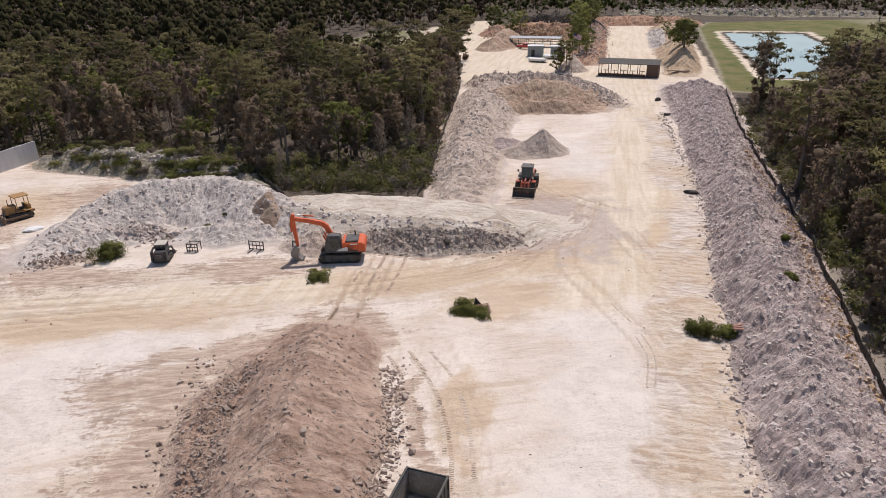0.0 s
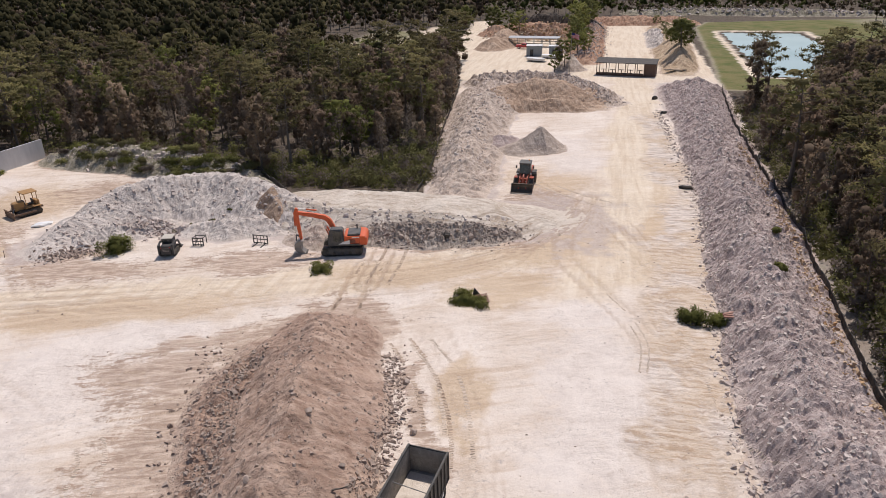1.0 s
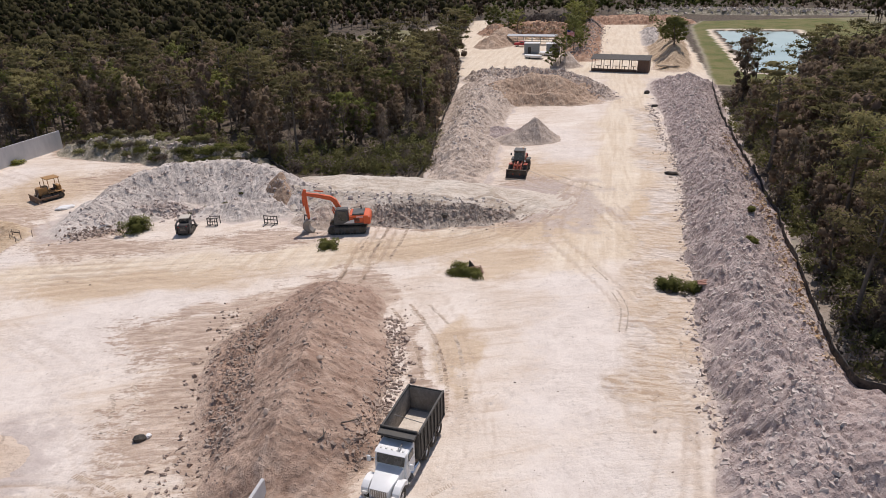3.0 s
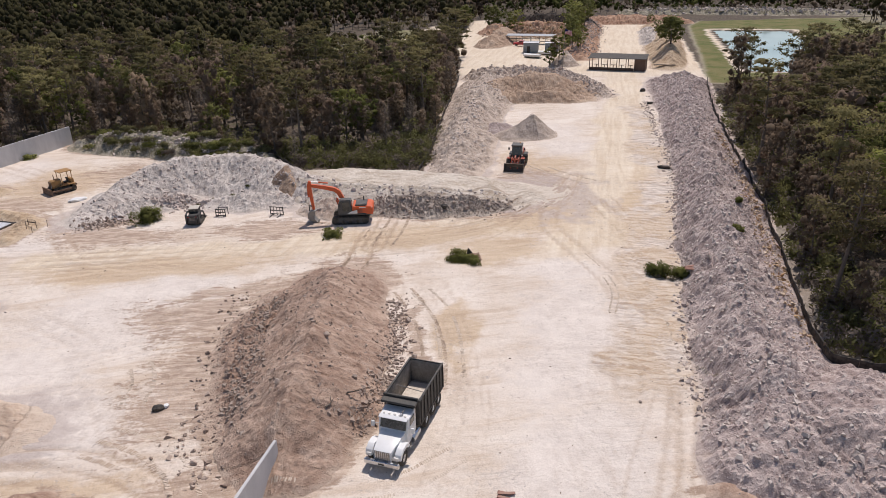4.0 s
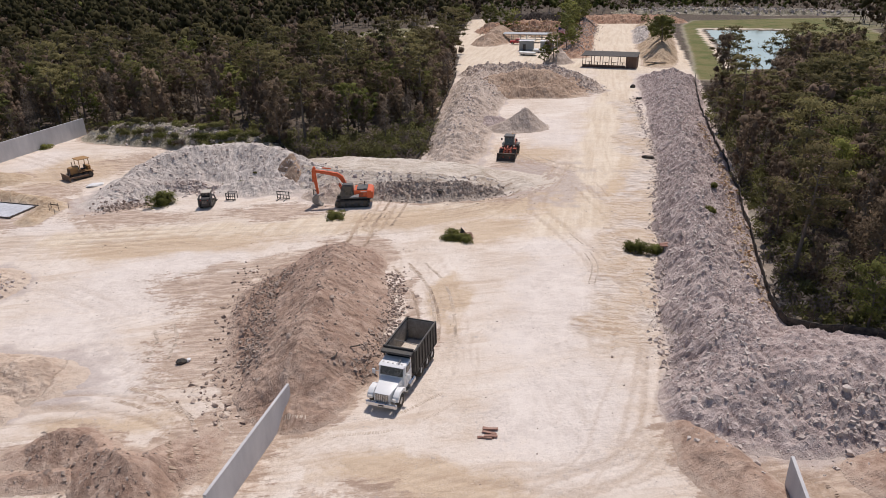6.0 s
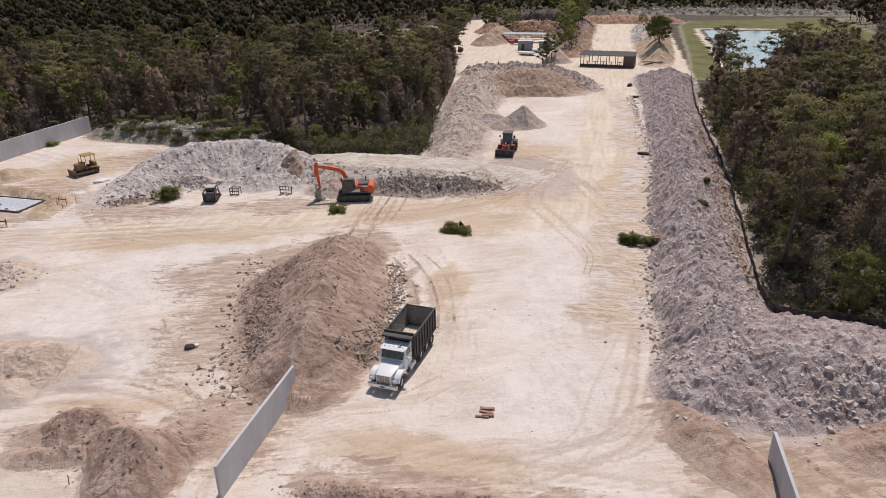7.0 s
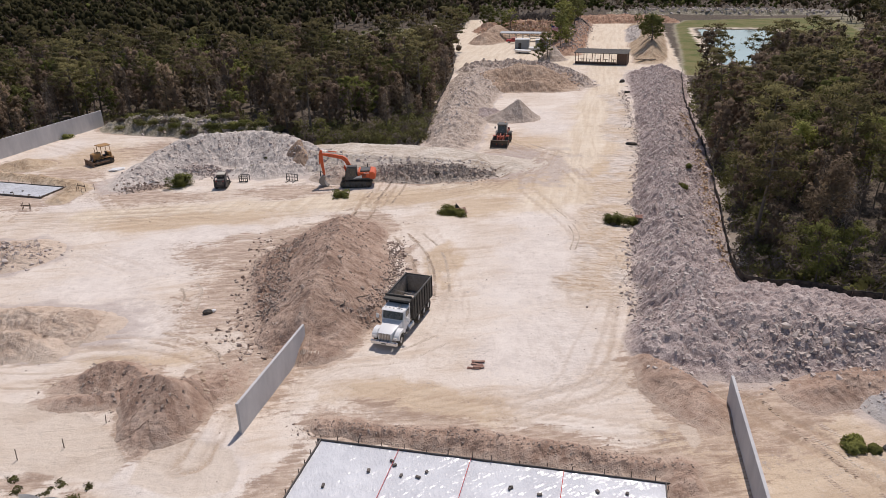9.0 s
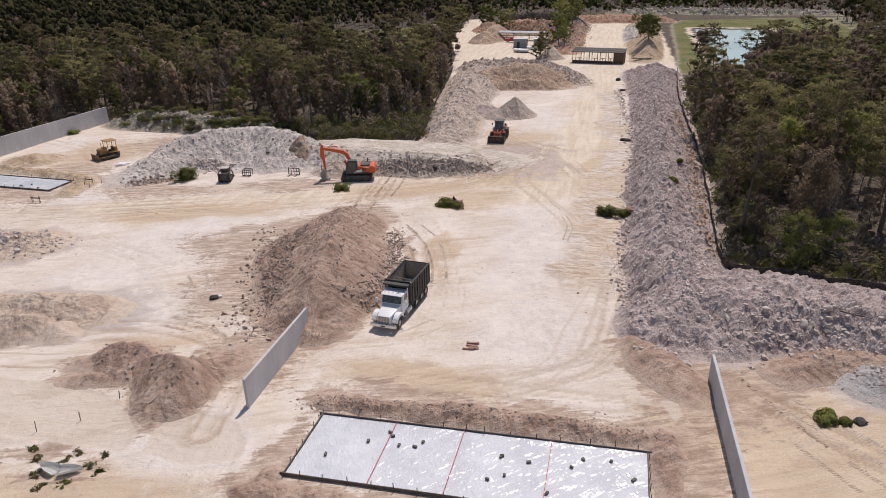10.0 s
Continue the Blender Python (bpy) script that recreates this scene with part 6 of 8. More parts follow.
def lump(name, x, y, size, turn, mat, label, category, seed, dz=0.0):
    """A crumpled or broken lump: rough ball, squashed."""
    bm = nb()
    bmesh.ops.create_icosphere(bm, subdivisions=2, radius=0.5)
    rng = random.Random(seed)
    for v in bm.verts:
        v.co *= rng.uniform(0.78, 1.2)
        v.co = Vector((v.co.x * size[0], v.co.y * size[1], v.co.z * size[2]))
    ob = new(name, bm_mesh(name, bm, mat))
    ob.matrix_basis = pose(x, y, top(x, y) + size[2] * 0.3 + dz, 0, 0, turn)
    return tagged(ob, label, category)


lump("rubbish_bag", -20.3, 32.6, (0.9, 0.6, 0.45), 20, M_BLACK, "black crumpled rubbish bag on bare sand", "bag", 1)
lump("rubbish_bag", -19.8, 32.9, (0.5, 0.4, 0.3), 70, M_WHITE_P, "small pale rag beside a black bag", "rag", 2)
lump("plastic_sheet", -48.5, 79.9, (2.2, 1.3, 0.5), 30, M_WHITE_P, "crumpled white plastic sheet on sand", "plastic sheet", 3)
lump("black_pipe", 33.2, 87.6, (1.9, 0.6, 0.6), -25, M_BLACK, "black plastic lying at the foot of the bank", "plastic", 4)
lump("black_pipe", 44.4, 132.6, (1.5, 0.7, 0.6), 15, M_BLACK, "black plastic lying at the foot of the bank", "plastic", 5)
lump("black_pipe", 46.6, 146.0, (1.4, 0.7, 0.9), 15, M_BLACK, "black scrap lying at the foot of the bank", "scrap", 6)
lump("scrap_lump", 29.4, 11.9, (0.9, 0.9, 0.4), 0, M_BLACK, "dark scrap dumped among weeds", "scrap", 7)
lump("scrap_lump", 21.5, 51.9, (0.8, 0.6, 0.5), 0, M_BLACK, "dark scrap beside a bush", "scrap", 8)
lump("black_bucket", 0.9, 70.9, (0.9, 0.7, 0.7), 0, M_BLACK, "small black block among rubble", "scrap", 9)


def broken_hull():
    ob = thing("broken_boat", pose(-23.2, 8.9, top(-23.2, 8.9), 0, 0, -8) @ Matrix.Scale(1.15, 4), "broken white boat hull lying in two halves", "boat")
    for k, (dx, a, ln) in enumerate(((-0.06, 162, 1.35), (0.06, 16, 1.25))):
        bm = nb()
        rings = []
        for i in range(8):
            t = i / 7
            w = 0.34 * math.cos(math.pi * 0.5 * t ** 1.4) + 0.015
            rings.append([bm.verts.new((ln * t, w * math.cos(q), 0.34 - 0.3 * math.sin(q) + 0.06 * t)) for q in (0, 0.6, 1.2, 1.9, 2.5, 3.14)])
        for p, q in zip(rings, rings[1:]):
            for j in range(5):
                bm.faces.new((p[j], p[j + 1], q[j + 1], q[j]))
        bmesh.ops.solidify(bm, geom=bm.faces[:], thickness=0.04)
        part("hull_half", bm, M_WHITE_P, ob, "", pose(dx, 0, 0, 0, 0, a))


broken_hull()
for i, (x, y, h) in enumerate(((-49.4, 68.9, 1.0), (-48.4, 68.2, 0.9), (-53.4, 62.6, 1.1), (-52.4, 62.2, 1.0), (-26.8, 13.2, 0.9), (-24.3, 14.3, 0.8), (-22.6, 16.8, 0.7), (-47.6, 70.2, 0.9), (-27.4, 8.2, 0.7))):
    ob = new("survey_stake", bm_mesh("survey_stake", rod(nb(), (0, 0, -0.2), (0.04, 0, h), 0.035, 0.03, 6), M_STAKE))
    ob.matrix_basis = pose(x, y, top(x, y), 3 * (i % 3) - 3, 2, 0)
    tagged(ob, "thin wooden survey stake driven into sand", "stake", "survey stakes")


def batter(x, y, turn):
    ob = thing("batter_board", pose(x, y, top(x, y), 0, 0, turn), "small timber batter board on stakes", "batter board", "batter boards")
    for s in (-0.6, 0.6):
        part("stake", box(nb(), (0.06, 0.06, 1.1), (s, 0, 0.4), 0.005), M_STAKE, ob)
    part("rail", box(nb(), (1.5, 0.04, 0.14), (0, -0.04, 0.62), 0.005), M_STAKE, ob)


batter(-52.9, 62.4, -10)
batter(-49.0, 69.6, -20)


def steel_frame(x, y, turn, w, h, d, label, bars, name="fork_carriage"):
    ob = thing(name, pose(x, y, top(x, y), 0, 0, turn), label, "steel frame")
    for s in (-1, 1):
        part("upright", box(nb(), (0.1, 0.1, h), (s * w / 2, 0, h / 2), 0.01), M_BLACKP, ob)
        part("fork", box(nb(), (0.12, d, 0.06), (s * w * 0.3, -d / 2, 0.05), 0.01), M_BLACKP, ob)
    for i in range(bars):
        part("crossbar", box(nb(), (w, 0.08, 0.09), (0, 0, 0.12 + (h - 0.2) * i / (bars - 1)), 0.01), M_BLACKP, ob)
    for i in range(3):
        part("guard_bar", box(nb(), (0.06, 0.06, h * 0.9), (-w / 2 + w * (i + 1) / 4, 0.02, h * 0.45), 0.01), M_BLACKP, ob)
    return ob


steel_frame(-20.0, 72.3, -14, 1.7, 1.1, 1.1, "black steel pallet fork carriage standing on sand", 3)
fr = steel_frame(-27.0, 72.2, -6, 1.2, 1.0, 0.2, "small black steel cage standing on sand", 3, "steel_cage")
for s in (-1, 1):
    part("upright", box(nb(), (0.08, 0.08, 1.0), (s * 0.6, 0.9, 0.5), 0.01), M_BLACKP, fr)
    part("side_bar", box(nb(), (0.07, 0.9, 0.07), (s * 0.6, 0.45, 0.9), 0.01), M_BLACKP, fr)
part("crossbar", box(nb(), (1.2, 0.07, 0.07), (0, 0.9, 0.9), 0.01), M_BLACKP, fr)


def tread(pts, gauge, width, pitch, mat, label, seed, name="tyre_track"):
    """Pairs of pressed lug prints along a line, broken where the ground was hard."""
    rng = np.random.default_rng(seed)
    line = np.array(curve_pts(pts, 10))
    seg = np.r_[0, np.cumsum(np.hypot(*np.diff(line, axis=0).T))]
    st = np.arange(0, seg[-1], pitch)
    x, y = np.interp(st, seg, line[:, 0]), np.interp(st, seg, line[:, 1])
    dx, dy = np.gradient(x), np.gradient(y)
    ln = np.hypot(dx, dy)
    dx, dy = dx / ln, dy / ln
    quads = []
    for side in (-gauge, gauge) if gauge else (0,):
        i = np.nonzero(vnoise(st * 0.22, st * 0 + side * 3 + seed, seed) > 0.34)[0]
        n = len(i)
        slant, w, t = rng.uniform(0.02, 0.09, n), width * rng.uniform(0.75, 1.0, n), pitch * rng.uniform(0.22, 0.4, n)
        cx, cy = x[i] - dy[i] * side + rng.normal(size=n) * 0.02, y[i] + dx[i] * side + rng.normal(size=n) * 0.02
        corners = []
        for a, b in ((-w / 2, -t), (w / 2, -t), (w / 2, t), (-w / 2, t)):
            b = b + slant * a / w
            corners.append(np.stack([cx - dy[i] * a + dx[i] * b, cy + dx[i] * a + dy[i] * b], 1))
        quads.append(np.stack(corners, 1))
    q = np.concatenate(quads)
    z = surface(q[..., 0].ravel(), q[..., 1].ravel()).reshape(-1, 4, 1)
    mid = q.mean(1, keepdims=True)
    v = np.concatenate([np.concatenate([q, z - 0.03], 2), np.concatenate([mid + (q - mid) * 0.8, z + 0.018], 2)], 1)
    f = np.array([(4, 5, 6, 7)] + [(k, (k + 1) % 4, 4 + (k + 1) % 4, 4 + k) for k in range(4)])
    f = (f[None] + 8 * np.arange(len(q))[:, None, None]).reshape(-1, 4)
    return tagged(new(name, mesh_of(name, v.reshape(-1, 3), f, mat)), label, "track", kind="stuff")


M_PRESSED = soil("pressed_brown_sand", (0.41, 0.305, 0.225), (0.51, 0.395, 0.30), (0.61, 0.50, 0.405), 8, 0.02)
M_PRESSPALE = soil("pressed_pale_sand", (0.51, 0.41, 0.32), (0.61, 0.51, 0.415), (0.71, 0.61, 0.52), 8, 0.02)
for i, (pts, gauge, width, pitch, dark) in enumerate((
        ([(-6.6, 67), (-7.4, 63), (-8.2, 58.6), (-9.0, 55)], 1.15, 0.55, 0.2, True),
        ([(-4.4, 71), (-5.2, 66), (-6.2, 61.5)], 1.15, 0.5, 0.2, True),
        ([(-3.4, 50.6), (-1.9, 47), (-0.9, 43), (-0.4, 38.5), (-0.6, 34)], 0.9, 0.42, 0.17, True),
        ([(-1.6, 50.4), (0.2, 46), (0.9, 41), (1.0, 35)], 0.9, 0.4, 0.17, False),
        ([(-23.4, 28.6), (-20.4, 27.2), (-18.2, 25.0), (-16.8, 22.4), (-15.4, 19.4)], 0.8, 0.5, 0.19, True),
        ([(-22.4, 29.8), (-19.2, 28.4), (-16.8, 26.2), (-15.2, 23.4)], 0.8, 0.42, 0.19, False),
        ([(22.9, 17.2), (23.9, 13.0), (25.4, 8.6), (27.4, 4.4), (31, -1)], 0.85, 0.42, 0.17, True),
        ([(24.9, 16.0), (27.0, 11.6), (29.6, 7.6), (33.5, 3)], 0.85, 0.42, 0.17, False),
        ([(-23.8, 41.6), (-20, 42.4), (-17.2, 44.6), (-15.8, 47.4)], 0.8, 0.4, 0.17, True),
        ([(-25.0, 46.2), (-21, 46.0), (-17.4, 48.0), (-14.5, 51.5)], 0.8, 0.4, 0.17, True),
        ([(-22.4, 38.8), (-19, 39.4), (-17.0, 41.2)], 0.0, 0.5, 0.18, True),
        ([(-24.4, 39.6), (-22.8, 36.4), (-22.4, 33.0)], 0.8, 0.4, 0.18, False),
        ([(-26, 50.6), (-21, 50.4), (-16.6, 52.4)], 0.8, 0.4, 0.17, False),
        ([(-11.0, 23.4), (-6.6, 23.9), (-2.4, 24.6), (1.2, 27.2)], 0.8, 0.36, 0.17, False),
        ([(15.4, 58), (16.4, 53.5), (16.6, 49), (15.4, 45)], 0.3, 0.2, 0.16, False),
        ([(13.4, 73.6), (9.4, 71.0), (4.6, 69.6), (-1.0, 68.6)], 0.9, 0.4, 0.18, False),
        ([(16.8, 77.4), (12.4, 75.0), (9.4, 71.8)], 0.9, 0.4, 0.18, True),
        ([(20.4, 33), (19.2, 38.4), (19.8, 44)], 0.0, 0.3, 0.22, False),
        ([(14.2, 92), (17.6, 86.6), (21.6, 82)], 0.95, 0.45, 0.2, False),
        ([(11.0, 86.6), (15.6, 83.4), (20, 80)], 0.95, 0.45, 0.2, False),
        ([(-36, 24.6), (-29.4, 24.2), (-24.4, 25.6), (-21.4, 26.4)], 0.8, 0.34, 0.17, False),
        ([(-35.6, 21.8), (-29.8, 21.4), (-26.8, 22.8)], 0.0, 0.4, 0.18, True))):
    tread(pts, gauge, width, pitch, M_PRESSED if dark else M_PRESSPALE, "pressed lug prints of a machine in sand" if i < 2 else "tyre prints pressed into sand", 700 + i, "crawler_track" if i < 2 else "tyre_track")


def branch(x, y, turn, ln, seed):
    rng = np.random.default_rng(seed)
    step = [np.array([ln * t, 0.12 * math.sin(4 * t + seed), 0.12 + 0.25 * ln * t * (1 - t) * 0.4]) for t in np.linspace(0, 1, 6)]
    chunks = [tube(step, [0.07 - 0.045 * t for t in np.linspace(0, 1, 6)], 5)]
    for k in (2, 3):
        tip = step[k] + np.array([0.35, rng.uniform(-0.5, 0.5), 0.25])
        chunks.append(tube([step[k], tip], [0.035, 0.012], 4))
    v, f = join(chunks)
    ob = new("broken_branch", mesh_of("broken_branch", v, f, M_BARK, flat=False))
    ob.matrix_basis = pose(x, y, top(x, y) + 0.02, 0, 0, turn)
    return tagged(ob, "broken grey branch lying on rubble", "branch", "branches on the rubble")


for i, (x, y, turn, ln) in enumerate(((33.4, 22.6, -40, 2.2), (31.0, 22.0, 60, 1.6), (35.0, 22.0, 100, 1.8), (29.0, 22.4, 20, 1.4), (36.4, 21.6, -70, 1.5), (-6.4, 31.4, 30, 1.1), (-7.6, 29.6, 70, 0.9))):
    branch(x, y, turn, ln, 820 + i)


# ---- machines ----
M_ORANGE = paint("orange_paint", (0.66, 0.100, 0.020), 0.4, dirt=0.2)
M_REDORANGE = paint("red_orange_paint", (0.42, 0.055, 0.018), 0.4, dirt=0.25)
M_YELLOW = paint("old_yellow_paint", (0.38, 0.205, 0.07), 0.7, dirt=0.55, dust=(0.30, 0.21, 0.13))
M_RUSTY = paint("rusty_steel", (0.17, 0.095, 0.06), 0.75, 0.3, 0.45)
M_TRACK = paint("track_steel", (0.045, 0.042, 0.040), 0.7, 0.4, 0.45)
M_DGREY = paint("dark_grey_paint", (0.055, 0.058, 0.062), 0.5, dirt=0.3)
M_MATT = paint("matt_black_paint", (0.030, 0.030, 0.034), 0.5, dirt=0.15)
M_SCOOP = paint("dark_worn_steel", (0.085, 0.066, 0.054), 0.6, 0.4, 0.35)
M_BED = soil("dusty_truck_bed", (0.20, 0.18, 0.155), (0.30, 0.27, 0.235), (0.50, 0.45, 0.385), 8, 0.02)
M_TRUCKWHITE = paint("white_truck_paint", (0.80, 0.80, 0.79), 0.3, dirt=0.12)


def dump_truck():
    ang = math.degrees(math.atan2(-7.8, -2.8))
    ob = thing("dump_truck", pose(-2.32, 29.5, top(-2.3, 29.5) + 0.02, 0, 0, ang), "white conventional dump truck with a black empty tipper body", "dump truck")
    for s in (-1, 1):
        part("frame_rail", box(nb(), (7.4, 0.09, 0.26), (-0.3, s * 0.42, 0.82)), M_BLACKP, ob)
        part("fuel_tank", rod(nb(), (1.55, s * 0.95, 0.72), (0.45, s * 0.95, 0.72), 0.30, n=14), M_CHROME, ob, "polished round fuel tank")
        part("step", box(nb(), (0.75, 0.24, 0.08), (1.75, s * 1.05, 0.55)), M_STEEL, ob)
        part("mudguard", prism(nb(), [(2.3, 0.95), (2.42, 1.22), (2.8, 1.42), (3.35, 1.42), (3.75, 1.2), (3.85, 0.85), (3.7, 0.8), (3.55, 1.1), (3.25, 1.22), (2.85, 1.2), (2.55, 1.0), (2.5, 0.85)], 0.46, pose(0, s * 0.98, 0), 0.02), M_TRUCKWHITE, ob)
        wheel(ob, (3.1, s * 1.0, 0.53), 0.53, 0.32, M_CHROME)
        for wx in (-0.95, -2.25, -3.35):
            wheel(ob, (wx, s * 0.92, 0.52), 0.52, 0.52, M_WHITE_P)
        part("headlight", box(nb(), (0.12, 0.34, 0.24), (3.93, s * 0.92, 1.02), 0.03), M_LAMP, ob, "pale square headlight")
        part("mirror_arm", rod(nb(), (1.95, s * 1.02, 1.9), (2.15, s * 1.38, 2.0), 0.02, n=6), M_CHROME, ob)
        part("mirror", box(nb(), (0.12, 0.24, 0.42), (2.15, s * 1.38, 1.95), 0.03), M_TRUCKWHITE, ob)
        part("door", box(nb(), (0.95, 0.03, 1.0), (1.33, s * 1.035, 1.5), 0.02), M_TRUCKWHITE, ob)
        part("door_window", box(nb(), (0.72, 0.03, 0.5), (1.38, s * 1.045, 2.2), 0.02), M_GLASS, ob)
        part("exhaust_stack", rod(nb(), (0.72, s * 0.95, 0.9), (0.72, s * 0.95, 2.75), 0.07, n=10), M_CHROME, ob)
    bm = nb()
    prism(bm, [(0.78, 0.75), (2.12, 0.75), (2.12, 1.78), (1.86, 2.55), (0.78, 2.62)], 2.04, bevel=0.05)
    part("cab", bm, M_TRUCKWHITE, ob)
    bm = nb()
    a = [(2.1, 0.86, 0.8), (2.1, 0.86, 1.7), (2.1, -0.86, 1.7), (2.1, -0.86, 0.8)]
    b = [(3.95, 0.62, 0.72), (3.95, 0.60, 1.42), (3.95, -0.60, 1.42), (3.95, -0.62, 0.72)]
    va, vb = [bm.verts.new(p) for p in a], [bm.verts.new(p) for p in b]
    bm.faces.new(va)
    bm.faces.new(vb[::-1])
    for i in range(4):
        bm.faces.new((va[i], vb[i], vb[(i + 1) % 4], va[(i + 1) % 4]))
    bmesh.ops.bevel(bm, geom=bm.edges[:], offset=0.07, segments=2, affect="EDGES", profile=0.5)
    part("bonnet", bm, M_TRUCKWHITE, ob)
    part("grille", box(nb(), (0.06, 1.0, 0.72), (3.97, 0, 1.06), 0.02), M_STEEL, ob, "upright silver grille")
    for i in range(7):
        part("grille_bar", box(nb(), (0.05, 0.03, 0.66), (4.0, -0.42 + 0.14 * i, 1.06), 0.005), M_CHROME, ob)
    part("bumper", box(nb(), (0.22, 2.36, 0.34), (4.08, 0, 0.62), 0.04), M_CHROME, ob, "wide polished bumper")
    part("bumper_slot", box(nb(), (0.05, 0.4, 0.1), (4.19, 0, 0.6), 0.01), M_BLACKP, ob)
    part("windscreen", box(nb(), (0.04, 1.78, 0.72), (2.02, 0, 2.14), 0.02, (0, -18.6, 0)), M_GLASS, ob, "dark sloping windscreen")
    part("visor", box(nb(), (0.3, 1.95, 0.05), (2.0, 0, 2.58), 0.01, (0, 18, 0)), M_TRUCKWHITE, ob)
    for i in range(5):
        part("roof_light", box(nb(), (0.16, 0.14, 0.09), (1.75, -0.72 + 0.36 * i, 2.64), 0.03), M_LAMP, ob)
    part("horn", rod(nb(), (1.2, 0.45, 2.7), (1.75, 0.45, 2.72), 0.05, 0.08, 8), M_CHROME, ob)
    # tipper body
    x0, x1, z0, z1, hw = -4.15, 0.55, 1.18, 3.05, 1.22
    part("bed_floor", box(nb(), (x1 - x0, 2 * hw, 0.1), ((x0 + x1) / 2, 0, z0), 0.01), M_BED, ob, "dusty pale bed floor")
    for s in (-1, 1):
        part("bed_side", box(nb(), (x1 - x0, 0.06, z1 - z0), ((x0 + x1) / 2, s * hw, (z0 + z1) / 2), 0.01), M_BLACKP, ob)
        part("side_liner", box(nb(), (x1 - x0 - 0.1, 0.02, z1 - z0 - 0.12), ((x0 + x1) / 2, s * (hw - 0.045), (z0 + z1) / 2 - 0.04), 0.004), M_BED, ob)
        part("top_rail", box(nb(), (x1 - x0 + 0.05, 0.14, 0.12), ((x0 + x1) / 2, s * hw, z1), 0.02), M_BLACKP, ob)
        part("bottom_rail", box(nb(), (x1 - x0, 0.12, 0.16), ((x0 + x1) / 2, s * (hw + 0.02), z0), 0.02), M_BLACKP, ob)
        for i in range(8):
            part("side_rib", box(nb(), (0.11, 0.1, z1 - z0), (x0 + 0.15 + i * 0.61, s * (hw + 0.06), (z0 + z1) / 2), 0.015), M_BLACKP, ob)
        part("rear_light", box(nb(), (0.05, 0.14, 0.1), (-4.2, s * 0.9, 1.0), 0.01), M_REDCAR, ob)
    part("tailgate", box(nb(), (0.08, 2 * hw, z1 - z0), (x0, 0, (z0 + z1) / 2), 0.015), M_BLACKP, ob)
    part("tail_liner", box(nb(), (0.02, 2 * hw - 0.15, z1 - z0 - 0.15), (x0 + 0.06, 0, (z0 + z1) / 2), 0.004), M_BED, ob)
    part("bulkhead", box(nb(), (0.08, 2 * hw, z1 - z0 + 0.1), (x1, 0, (z0 + z1) / 2 + 0.05), 0.015), M_BLACKP, ob)
    bm = nb()
    prism(bm, [(0.5, 3.08), (0.5, 3.2), (1.15, 3.12), (1.2, 2.98), (1.12, 3.0)], 2.4, bevel=0.015)
    part("cab_shield", bm, M_BLACKP, ob, "black shield over the cab roof")
    part("tarp_roll", rod(nb(), (0.62, -1.2, 3.25), (0.62, 1.2, 3.25), 0.09, n=10), M_BLACKP, ob)
    part("sand_layer", prism(nb(), [(-3.9, 1.24), (0.3, 1.24), (0.2, 1.42), (-1.5, 1.36), (-3.7, 1.3)], 2.2), M_TRACKTOP, ob, "thin layer of pale sand")
    part("cross_chain", rod(nb(), (-1.4, -1.2, 2.6), (-1.2, 1.2, 2.5), 0.03, n=6), M_STEEL, ob)


dump_truck()


def crawler(parent, y, ln, h, w, shoes=26, mat=None):
    """One crawler side: the shoe belt, shoes, rollers and frame."""
    r = h / 2
    prof = []
    for i in range(9):
        a = math.pi / 2 + math.pi * i / 8
        prof.append((-ln / 2 + r + r * math.cos(a), r + r * math.sin(a)))
    for i in range(9):
        a = -math.pi / 2 + math.pi * i / 8
        prof.append((ln / 2 - r + r * math.cos(a), r + r * math.sin(a)))
    bm = nb()
    for (xa, za), (xb, zb) in zip(prof, prof[1:] + prof[:1]):
        n = max(1, int(math.hypot(xb - xa, zb - za) / 0.17))
        ang = math.degrees(math.atan2(zb - za, xb - xa))
        for k in range(n):
            t = (k + 0.5) / n
            box(bm, (0.15, w, 0.05), (xa + (xb - xa) * t, 0, za + (zb - za) * t), 0, (0, -ang, 0))
    belt = part("track_belt", bm, mat or M_TRACK, parent, "", Matrix.Translation((0, y, 0)))
    bm = nb()
    prism(bm, [(-ln / 2 + r, 0.12), (ln / 2 - r, 0.12), (ln / 2 - r * 0.7, h - 0.12), (-ln / 2 + r * 0.7, h - 0.12)], w * 0.55)
    part("track_frame", bm, M_DGREY, belt)
    for i in range(5):
        x = -ln / 2 + r + (ln - 2 * r) * i / 4
        part("roller", rod(nb(), (x, -w * 0.36, r * 0.62), (x, w * 0.36, r * 0.62), r * 0.42, n=10), M_TRACK, belt)
    for x in (-ln / 2 + r, ln / 2 - r):
        part("sprocket", rod(nb(), (x, -w * 0.4, r), (x, w * 0.4, r), r * 0.8, n=14), M_TRACK, belt)
    return belt


def beam(bm, pts, widths, depth, y=0.0):
    """A bent box beam along points in x and z."""
    up, dn = [], []
    for i, (x, z) in enumerate(pts):
        a, b = pts[max(i - 1, 0)], pts[min(i + 1, len(pts) - 1)]
        dx, dz = b[0] - a[0], b[1] - a[1]
        ln = math.hypot(dx, dz)
        nx, nz = -dz / ln, dx / ln
        up.append((x + nx * widths[i] / 2, z + nz * widths[i] / 2))
        dn.append((x - nx * widths[i] / 2, z - nz * widths[i] / 2))
    for i in range(len(pts) - 1):
        prism(bm, [up[i], up[i + 1], dn[i + 1], dn[i]], depth, Matrix.Translation((0, y, 0)))
    return bm


